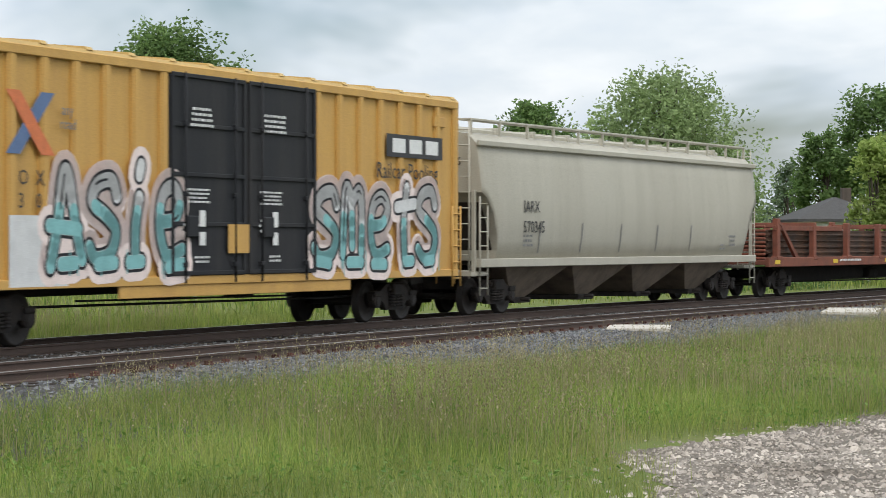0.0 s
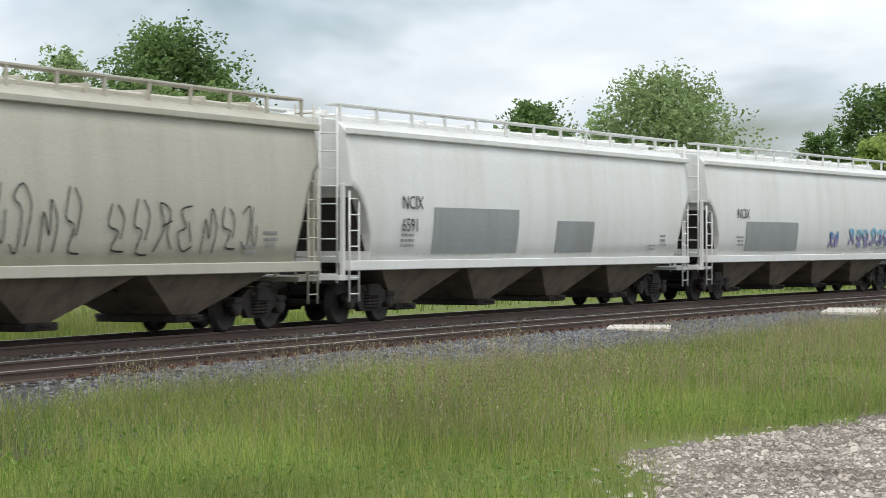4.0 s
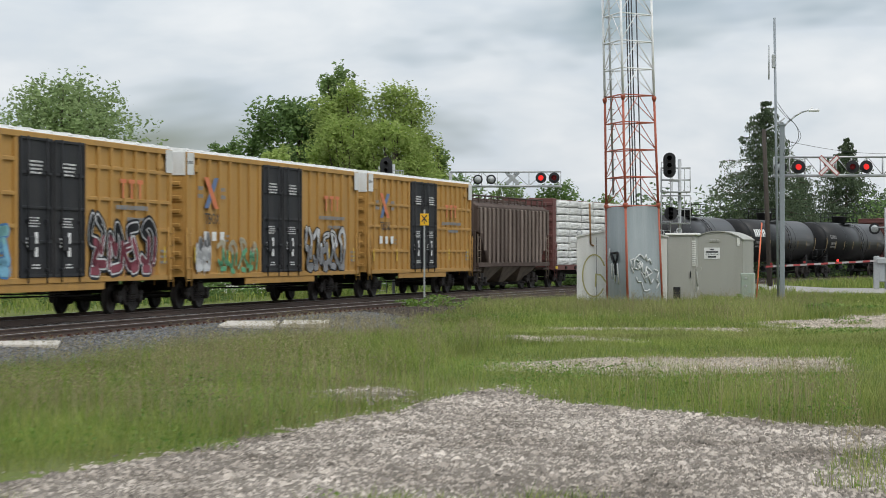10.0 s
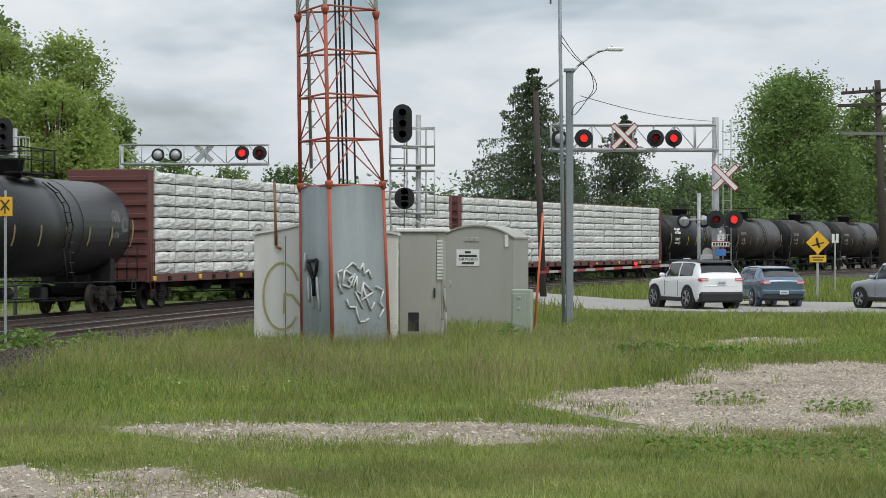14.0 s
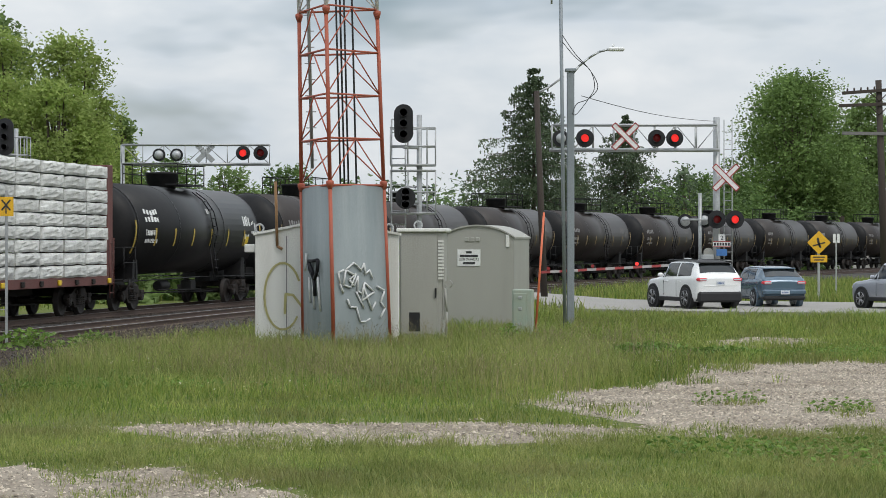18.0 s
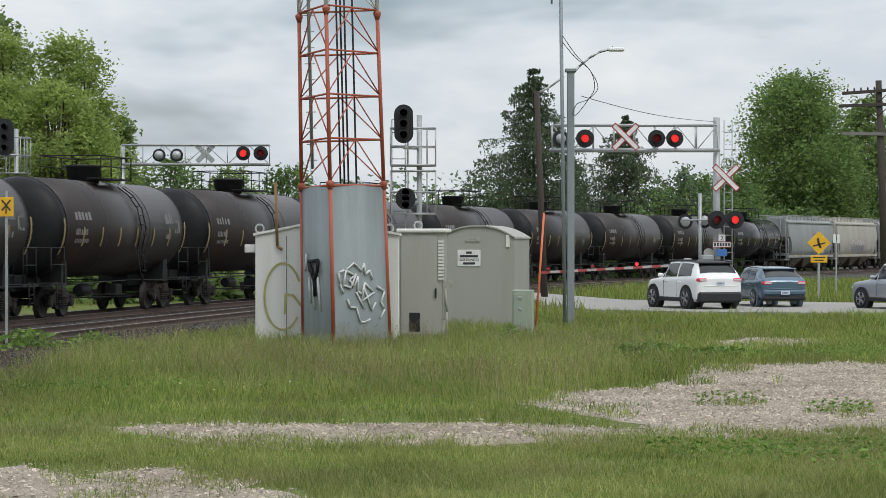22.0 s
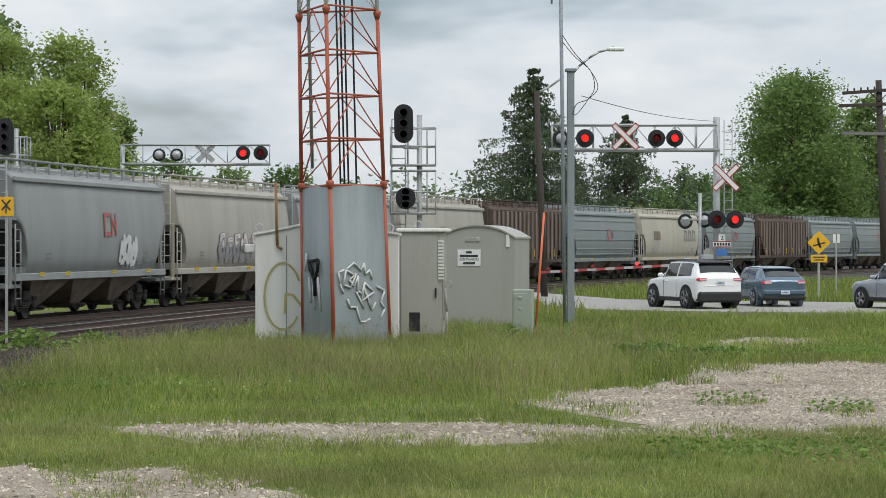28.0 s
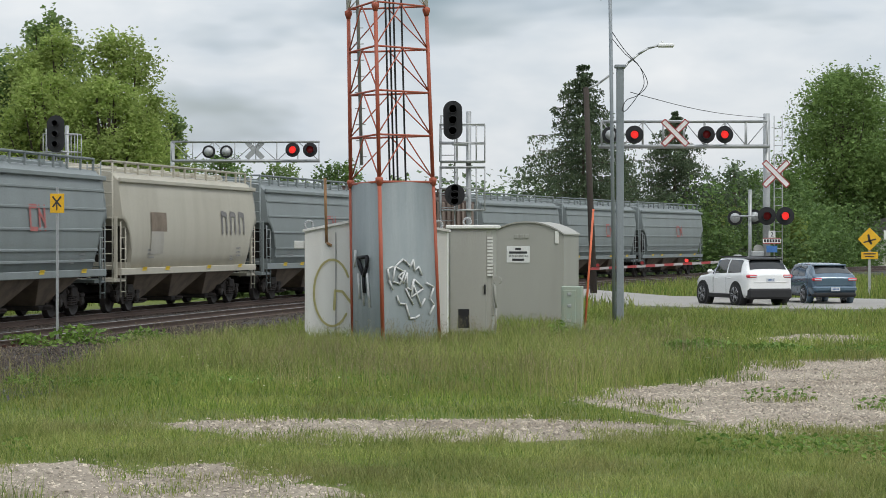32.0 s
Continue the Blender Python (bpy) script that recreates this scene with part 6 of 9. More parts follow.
def build_gravel():
    rng = np.random.default_rng(5)
    X, Y = [], []
    for i, (name, poly) in enumerate(GRAVEL.items()):
        edge = ragged(poly, seed=i)
        if i > 1:
            mx, my = sum(q[0] for q in poly) / len(poly), sum(q[1] for q in poly) / len(poly)
            edge = ragged([(mx + (q[0] - mx) * 1.05, my + (q[1] - my) * 1.12) for q in poly], 0.4, 0.25, i)
        g = Geo().add([(x, y, 0.006 if name == "gravel_yard" else 0.004) for x, y in edge], [tuple(range(len(edge)))])
        tagged(part(name, g, M["gravel" if i < 2 else "gravel_pale"]), "pale crushed limestone gravel with worn edges", "gravel", kind="structure")
        xs, ys = [p[0] for p in poly], [p[1] for p in poly]
        area = (max(xs) - min(xs)) * (max(ys) - min(ys))
        x, y = in_poly(edge, int(area * (330 if i < 2 else 290)), rng)
        stray = rng.random(len(x)) < 0.3
        X.append(x + stray * rng.normal(0, 0.3, len(x)))
        Y.append(y + stray * rng.normal(0, 0.5, len(x)))
    for name, lot, mat, words in (("gravel_stones", slice(0, 2), M["pebble"], "loose brownish grey gravel stones"), ("limestone_stones", slice(2, None), M["pebble_pale"], "loose pale limestone chips")):
        x, y = np.concatenate(X[lot]), np.concatenate(Y[lot])
        stones(name, x, y, np.full(len(x), 0.013 if mat is M["pebble"] else 0.018), rng.gamma(1.5, 0.0075 if mat is M["pebble"] else 0.0056, len(x)) + 0.006, mat, words, rng)
    # ballast shoulder and the bed between the rails
    n = 80000
    s = rng.triangular(-5, 5, 150, n)
    a = rng.uniform(-4.5, NEAR + 2.1, n)
    near = rng.random(n) < 0.7
    a[near] = rng.uniform(NEAR - 0.4, NEAR + 4.4, near.sum())
    h = np.radians(np.interp(s, TURN_S, TURN_DEG))
    x = np.interp(s, LINE_S, LINE_X) + a * np.cos(h)
    y = np.interp(s, LINE_S, LINE_Y) - a * np.sin(h)
    z = np.interp(a, [-7.0, -4.2, NEAR + 0.4, NEAR + 1.2, NEAR + 2.2, NEAR + 4.6], [-0.05, 0.12, 0.12, 0.09, 0.05, 0.02]) + 0.012
    thin = (y < 66) | (rng.random(n) < 0.25)
    x, y, z, n = x[thin], y[thin], z[thin], int(thin.sum())
    far = y > 41 + 3 * np.sin(x)
    r = rng.uniform(0.02, 0.046, n)
    stones("ballast_stones", x[~far], y[~far], z[~far], r[~far], M["ballast_stone"], "loose grey ballast stones beside the rails", rng)
    stones("dark_ballast_stones", x[far], y[far], z[far], r[far] * 1.15, M["ballast_dark"], "dark brown weathered ballast stones", rng)


def build_road():
    g = Geo().prism(ROAD, "z", 0.0, 0.2)
    tagged(part("road", g, M["asphalt"]), "pale worn asphalt road to the level crossing", "road", kind="structure")
    for name, x, y, w, d, turn in (("concrete_slab", -14.45, 15.6, 1.4, 2.2, 14), ("concrete_slab", -12.35, 30.1, 1.5, 4.2, 8), ("concrete_slab", -11.0, 31.3, 1.3, 3.6, 8)):
        ob = thing(name, "weathered pale concrete slab lying beside the track", "concrete slab", "slabs beside the track", pose(x, y, 0.02, 0, 0, turn))
        part("slab", Geo().box(-w / 2, w / 2, -d / 2, d / 2, 0, 0.16, 0.02), M["concrete"], ob)


build_ground()
build_gravel()
build_road()


# ---- grass ----
M["blade"] = leafy("blade", (0.075, 0.15, 0.022), (0.31, 0.35, 0.085), 0.55, 0.33, (0.27, 0.22, 0.105))
M["turf"] = leafy("turf", (0.12, 0.17, 0.035), (0.36, 0.38, 0.125), 0.6, 0.33, (0.33, 0.27, 0.14))
M["seed_stem"] = leafy("seed_stem", (0.2, 0.17, 0.09), (0.34, 0.29, 0.17), 0.7, 0.2)
M["weed_leaf"] = leafy("weed_leaf", (0.09, 0.17, 0.03), (0.19, 0.29, 0.06), 0.5, 0.35)


def blades(name, x, y, height, width, mat, label, rng, lean=0.35):
    """Bent grass blades, three triangles each."""
    n = len(x)
    a = rng.uniform(0, 6.28, n)
    b = rng.uniform(0, 6.28, n)
    dx, dy = np.cos(a) * width / 2, np.sin(a) * width / 2
    l1, l2 = height * lean * rng.uniform(0.1, 0.5, n), height * lean * rng.uniform(0.4, 1.4, n)
    cx, cy = np.cos(b), np.sin(b)
    z0 = np.zeros(n) - 0.01
    P = [np.stack([x - dx, y - dy, z0], -1), np.stack([x + dx, y + dy, z0], -1),
         np.stack([x + cx * l1 + dx * 0.8, y + cy * l1 + dy * 0.8, height * 0.55], -1), np.stack([x + cx * l1 - dx * 0.8, y + cy * l1 - dy * 0.8, height * 0.55], -1),
         np.stack([x + cx * l2, y + cy * l2, height * rng.uniform(0.85, 1.0, n)], -1)]
    v = np.stack(P, 1).reshape(-1, 3)
    f = np.array([(0, 1, 2), (0, 2, 3), (3, 2, 4)])
    f = (f[None] + 5 * np.arange(n)[:, None, None]).reshape(-1, 3)
    return tagged(part(name, raw_mesh(name, v, f), mat), label, "grass", kind="stuff")


def lumps(x, y, scale, seed):
    """Smooth patchy values from 0 to 1 over the ground."""
    r = np.random.default_rng(seed)
    t = np.zeros(len(x))
    for _ in range(9):
        k = r.normal(0, 1, 2) / scale
        t += np.sin(k[0] * x + k[1] * y + r.uniform(0, 6.28))
    return 1 / (1 + np.exp(-t * 0.9))


def clear(x, y, margin):
    """Points off the gravel, the road and the tracks."""
    ok = ~inside(x, y, ROAD)
    tuft = lumps(x, y, 0.55, 77) > 2
    thin = lumps(x, y, 0.32, 78) > 0.9
    few = lumps(x, y, 0.5, 79) > 0.95
    patches = np.zeros(len(x), bool)
    for poly in TUFTS:
        patches |= inside(x, y, ragged(poly, 0.3, 0.3, 9)) & (lumps(x, y, 0.4, 80) > 0.3)
    r = np.random.default_rng(21)
    far = y > 15
    bay = (lumps(x, y * 0.5, 0.5, 81) - 0.5) + 0.6 * (lumps(x, y * 0.5, 0.22, 82) - 0.5)
    bx, by = x + np.where(far, 0.7, 0.3) * bay + r.normal(0, 0.1, len(x)), y + np.where(far, 1.1, 0.5) * bay + r.normal(0, 1, len(x)) * np.where(far, 0.25, 0.15)
    for name, poly in GRAVEL.items():
        ok &= ~(inside(bx, by, ragged(poly, 0.4, 0.4, 7)) & ~(thin if name in ("gravel_lane", "gravel_strip", "gravel_spot", "gravel_corner") else few if name == "gravel_yard" else tuft) & ~patches)
    s = np.interp(y, LINE_Y[800:1500], LINE_S[800:1500])
    h = np.radians(np.interp(s, TURN_S, TURN_DEG))
    across = (x - np.interp(s, LINE_S, LINE_X)) * np.cos(h)
    edge = np.interp(y, [-20, 0, 8, 24, 38, 60, 80], [6.3, 6.6, 8.3, 8.4, 7.4, 6.4, 6.0]) + margin
    return ok & ((across > edge) | (across < -6.3))


def leaf_cards(name, x, y, z, size, mat, label, cat, rng, parent=None, up=0.5):
    """Small folded leaves: two triangles on a short fold, turned at random."""
    n = len(x)
    d = rng.normal(0, 1, (n, 3))
    d[:, 2] *= up
    d /= np.linalg.norm(d, axis=1)[:, None]
    e = np.cross(d, rng.normal(0, 1, (n, 3)))
    e /= np.linalg.norm(e, axis=1)[:, None] + 1e-9
    q = np.cross(d, e)
    c = np.stack([x, y, z], -1)
    S = size[:, None]
    P = [c - d * S, c + e * S * 0.55 + q * S * 0.15, c + d * S, c - e * S * 0.55 + q * S * 0.15]
    v = np.stack(P, 1).reshape(-1, 3)
    f = np.array([(0, 1, 2), (0, 2, 3)])
    f = (f[None] + 4 * np.arange(n)[:, None, None]).reshape(-1, 3)
    ob = part(name, raw_mesh(name, v, f), mat, parent)
    if parent is None:
        tagged(ob, label, cat, kind="stuff")
    return ob


def build_grass():
    rng = np.random.default_rng(11)
    # meadow before the siding, seen across the driveway
    n = 500000
    r, a = np.sqrt(rng.uniform(17.4 ** 2, 62.0 ** 2, n)), np.radians(rng.uniform(-33.5, 8.0, n))
    x, y = -0.42 + r * np.sin(a), -34.54 + r * np.cos(a)
    keep = clear(x, y, 0.35 * np.sin(y * 0.9) + rng.normal(0, 0.45, n)) & (y < 22)
    lawn = (x > -5.5 + 0.06 * y) & (y > 2)
    p = lumps(x, y, 2.2, 3)
    keep &= rng.random(n) < np.where(lawn, 0.55, 0.55 + 0.45 * p)
    x, y, p, lawn = x[keep], y[keep], p[keep], lawn[keep]
    tuft = lumps(x, y, 0.35, 5)
    lawn |= inside(x, y, PAD)
    hgt = np.where(lawn, rng.uniform(0.06, 0.24, len(x)), rng.uniform(0.12, 0.45, len(x)) * (0.55 + 0.5 * p + 0.35 * tuft))
    blades("meadow_grass", x, y, hgt, rng.uniform(0.003, 0.0085, len(x)), M["blade"], "tall uneven green meadow grass", rng, 0.5)
    # grass round the cabinets, and the mown verge before them
    n = 350000
    r, a = np.sqrt(rng.uniform(20.0 ** 2, 82.0 ** 2, n)), np.radians(rng.uniform(-14.5, 14.5, n))
    x, y = r * np.sin(a), r * np.cos(a)
    dens = np.interp(y, [20, 32, 55, 82], [1.0, 0.9, 0.55, 0.3])
    keep = clear(x, y, rng.normal(0, 0.45, n)) & (rng.random(n) < dens)
    x, y = x[keep], y[keep]
    p = lumps(x, y, 2.0, 8)
    tall = np.interp(y, [20, 30, 34, 40, 46, 62, 82], [0.08, 0.11, 0.19, 0.3, 0.5, 0.38, 0.5]) * np.where((x > 3.2) & (y > 45) & (y < 66), 0.6, 1.0)
    hgt = tall * rng.uniform(0.4, 1.05, len(x)) * (0.5 + 0.5 * p + 0.4 * lumps(x, y, 0.45, 9))
    blades("verge_grass", x, y, hgt, np.interp(y, [20, 80], [0.009, 0.022]) * rng.uniform(0.7, 1.3, len(x)), M["blade"], "green verge grass, short in front and tall round the cabinets", rng, 0.6)
    # the thick turf in front of the lane, with longer tufts in it
    n = 120000
    r, a = np.sqrt(rng.uniform(20.3 ** 2, 31.5 ** 2, n)), np.radians(rng.uniform(-12.5, 12.5, n))
    x, y = r * np.sin(a), r * np.cos(a)
    p, q = lumps(x, y, 1.1, 31), lumps(x, y, 0.3, 32)
    keep = clear(x, y, rng.normal(0, 0.3, n)) & (rng.random(n) < 0.3 + 0.6 * q)
    for poly in (LANE, YARD, CORNER):
        keep &= ~(inside(x, y, poly) & (rng.random(n) < 0.75))
    x, y, p, q = x[keep], y[keep], p[keep], q[keep]
    hgt = rng.uniform(0.04, 0.12, len(x)) * (0.6 + 0.8 * q) + (rng.random(len(x)) < 0.07 + 0.3 * (p > 0.75) * q) * rng.uniform(0.06, 0.24, len(x)) * np.where(x < 1.0, 1.0, 0.55)
    blades("turf_grass", x, y, hgt, rng.uniform(0.004, 0.01, len(x)), M["turf"], "short green turf with longer tufts beside the gravel lane", rng, 0.7)
    # the high growth round the cabinets and the tower's foot
    n = 30000
    x, y = rng.uniform(-7.5, 3.4, n), rng.triangular(37.0, 46.0, 54.0, n)
    keep = clear(x, y, 0.3) & (rng.random(n) < 0.25 + 0.75 * lumps(x, y, 0.8, 33))
    x, y = x[keep], y[keep]
    hgt = np.interp(y, [37, 42, 54], [0.3, 0.55, 0.6]) * rng.uniform(0.6, 1.2, len(x))
    blades("high_grass", x, y, hgt, rng.uniform(0.008, 0.015, len(x)), M["turf"], "high green grass round the cabinets and the tower", rng, 0.35)
    # beyond the tracks
    n = 26000
    s, ac = rng.uniform(-20, 190, n), -rng.uniform(7.6, 30.0, n)
    h = np.radians(np.interp(s, TURN_S, TURN_DEG))
    x, y = np.interp(s, LINE_S, LINE_X) + ac * np.cos(h), np.interp(s, LINE_S, LINE_Y) - ac * np.sin(h)
    blades("far_grass", x, y, rng.uniform(0.2, 0.55, n), rng.uniform(0.03, 0.06, n), M["blade"], "green grass beyond the tracks", rng)
    # the verge between the road and the tracks
    n = 30000
    x, y = rng.uniform(2.0, 34.0, n), rng.uniform(82.0, 150.0, n)
    s = np.interp(y, LINE_Y[800:1500], LINE_S[800:1500])
    near = x > np.interp(s, LINE_S, LINE_X) + 6.0
    k = near & ~inside(x, y, ragged(ROAD, 3.0, 0.2, 4)) & (np.abs(x) < 0.21 * y)
    x, y = x[k], y[k]
    blades("roadside_grass", x, y, rng.uniform(0.25, 0.75, len(x)), rng.uniform(0.03, 0.05, len(x)), M["blade"], "tall green grass between the road and the tracks", rng)
    # seed heads on thin stems
    n = 34000
    r, a = np.sqrt(rng.uniform(21.0 ** 2, 58.0 ** 2, n)), np.radians(rng.uniform(-32.0, 4.0, n))
    x, y = -0.42 + r * np.sin(a), -34.54 + r * np.cos(a)
    x2, y2 = rng.uniform(-9, 5, 5000), rng.uniform(36, 60, 5000)
    x, y = np.concatenate([x, x2]), np.concatenate([y, y2])
    k = clear(x, y, 0.2) & ~((x > -5.5 + 0.06 * y) & (y > 2) & (y < 24)) & (lumps(x, y, 1.4, 21) > 0.45)
    x, y = x[k], y[k]
    top = rng.uniform(0.42, 0.8, len(x))
    blades("seed_stems", x, y, top, rng.uniform(0.004, 0.008, len(x)), M["seed_stem"], "pale dry grass stems", rng, 0.12)
    k = 6
    hx, hy, hz = np.repeat(x, k), np.repeat(y, k), np.repeat(top, k) * np.tile(np.linspace(0.78, 1.02, k), len(x))
    m = len(hx)
    leaf_cards("seed_heads", hx + rng.normal(0, 0.018, m), hy + rng.normal(0, 0.018, m), hz, rng.uniform(0.008, 0.02, m), M["seed_stem"], "brownish seed heads over the meadow", "grass", rng, None, 2.5)
    n = 52000
    r, a = np.sqrt(rng.uniform(18.0 ** 2, 44.0 ** 2, n)), np.radians(rng.uniform(-32.0, 4.0, n))
    x, y = -0.42 + r * np.sin(a), -34.54 + r * np.cos(a)
    k = clear(x, y, 0.2) & (lumps(x, y, 0.9, 23) > 0.5)
    x, y = x[k], y[k]
    leaf_cards("meadow_weeds", x, y, rng.uniform(0.03, 0.22, len(x)), rng.uniform(0.012, 0.034, len(x)), M["weed_leaf"], "low broad-leaved weeds in the meadow", "weeds", rng, None, 0.4)


build_grass()


def weed_clump(x, y, w, h, seed, name="weed_clump", label="leafy green weeds growing in the verge"):
    rng = np.random.default_rng(seed)
    n = int(260 * w)
    px, py = x + rng.normal(0, w * 0.3, n), y + rng.normal(0, w * 0.25, n)
    pz = rng.uniform(0.02, h, n) * np.clip(1.2 - np.hypot(px - x, py - y) / w, 0.2, 1)
    leaf_cards(name, px, py, pz, rng.uniform(0.05, 0.1, n), M["weed_leaf"], label, "weeds", rng)


for i, (x, y, w, h) in enumerate(((-9.6, 53.5, 1.6, 0.55), (-8.2, 54.5, 1.2, 0.45), (1.6, 57.6, 0.5, 0.55), (4.6, 52.0, 1.8, 0.3), (6.2, 50.8, 1.6, 0.25), (-10.6, 52.0, 1.4, 0.4))):
    weed_clump(x, y, w, h, 40 + i)


def clover():
    """Low broad-leaved plants in patches between the grass."""
    rng = np.random.default_rng(19)
    n = 60000
    r, a = np.sqrt(rng.uniform(20.0 ** 2, 56.0 ** 2, n)), np.radians(rng.uniform(-12.0, 12.0, n))
    x, y = r * np.sin(a), r * np.cos(a)
    k = (lumps(x, y, 1.3, 91) > 0.8) & clear(x, y, 0.3)
    x, y = x[k], y[k]
    leaf_cards("clover_patches", x, y, rng.uniform(0.05, 0.2, len(x)), rng.uniform(0.02, 0.05, len(x)), M["weed_leaf"], "low clover and broad-leaved weeds in the grass", "weeds", rng, None, 0.3)
    # small yellow and white flower heads
    n = 900
    r, a = np.sqrt(rng.uniform(30.0 ** 2, 62.0 ** 2, n)), np.radians(rng.uniform(-10.0, 10.0, n))
    x, y = r * np.sin(a), r * np.cos(a)
    k = clear(x, y, 0.3) & (lumps(x, y, 1.1, 92) > 0.6)
    x, y = x[k], y[k]
    leaf_cards("wild_flowers", x, y, rng.uniform(0.2, 0.45, len(x)), rng.uniform(0.012, 0.025, len(x)), M["petal"], "tiny pale wild flower heads in the grass", "flowers", rng, None, 0.3)


M["petal"] = leafy("petal", (0.55, 0.5, 0.2), (0.6, 0.58, 0.45), 0.7, 0.3)
clover()

# ---- lineside: tower, cabinets, signals, crossing ----
M["tower_red"] = paint("tower_red", (0.38, 0.088, 0.045), 0.6, spots=(0.27, 0.075, 0.045), amount=0.6, scale=4.0, bump=0.06)
M["tower_white"] = paint("tower_white", (0.75, 0.75, 0.74), 0.5, spots=(0.55, 0.53, 0.5), amount=0.5, scale=4.0, bump=0.05)
M["sheet_grey"] = paint("sheet_grey", (0.185, 0.215, 0.215), 0.55, 0.2, spots=(0.29, 0.315, 0.31), amount=0.85, scale=1.6, streak=True, bump=0.05)
M["cab_white"] = paint("cab_white", (0.72, 0.71, 0.67), 0.6, spots=(0.47, 0.45, 0.41), amount=0.6, scale=1.3, streak=True, bump=0.05)
M["cab_grey"] = paint("cab_grey", (0.35, 0.345, 0.31), 0.6, spots=(0.26, 0.255, 0.225), amount=0.55, scale=1.3, streak=True, bump=0.05)
M["cab_dull"] = paint("cab_dull", (0.335, 0.33, 0.295), 0.6, spots=(0.25, 0.245, 0.215), amount=0.55, scale=1.0, streak=True, bump=0.05)
M["conduit_rust"] = paint("conduit_rust", (0.3, 0.17, 0.075), 0.75, spots=(0.16, 0.08, 0.045), scale=5.0)
M["pedestal_green"] = paint("pedestal_green", (0.3, 0.36, 0.3), 0.6, spots=(0.4, 0.33, 0.24), amount=0.4, scale=3.0, bump=0.05)
M["galv"] = paint("galv", (0.42, 0.43, 0.43), 0.45, 0.5, spots=(0.3, 0.31, 0.31), amount=0.6, scale=5.0, bump=0.05)
M["pole_grey"] = paint("pole_grey", (0.25, 0.275, 0.295), 0.55, 0.2, spots=(0.18, 0.2, 0.21), amount=0.5, scale=3.0, streak=True, bump=0.05)
M["signal_black"] = paint("signal_black", (0.012, 0.012, 0.014), 0.55, scale=5.0, bump=0.0)
M["pole_wood"] = paint("pole_wood", (0.055, 0.043, 0.035), 0.9, spots=(0.04, 0.032, 0.027), amount=0.7, scale=3.0, streak=True, bump=0.4)
M["cable"] = paint("cable", (0.02, 0.02, 0.022), 0.6, scale=5.0, bump=0.0)
M["sign_yellow"] = paint("sign_yellow", (0.75, 0.42, 0.015), 0.45, spots=(0.6, 0.33, 0.03), scale=4.0, bump=0.0)
M["arm_red"] = paint("arm_red", (0.32, 0.05, 0.05), 0.5, spots=(0.4, 0.08, 0.07), scale=6.0, bump=0.0)
M["arm_white"] = paint("arm_white", (0.38, 0.36, 0.35), 0.55, spots=(0.28, 0.26, 0.25), scale=6.0, bump=0.0)
M["marker_orange"] = paint("marker_orange", (0.7, 0.16, 0.07), 0.5, scale=6.0, bump=0.0)
M["lamp_red"] = glow("lamp_red", (0.9, 0.035, 0.03), 1.1)
M["lamp_dim"] = glow("lamp_dim", (0.2, 0.012, 0.012), 0.15)
M["lamp_clear"] = glass("lamp_clear", (0.55, 0.56, 0.57), 0.2)
M["sign_blue"] = paint("sign_blue", (0.05, 0.16, 0.4), 0.45, scale=6.0, bump=0.0)
M["wall_tag_olive"] = paint("wall_tag_olive", (0.42, 0.38, 0.16), 0.6, scale=5.0, bump=0.0)


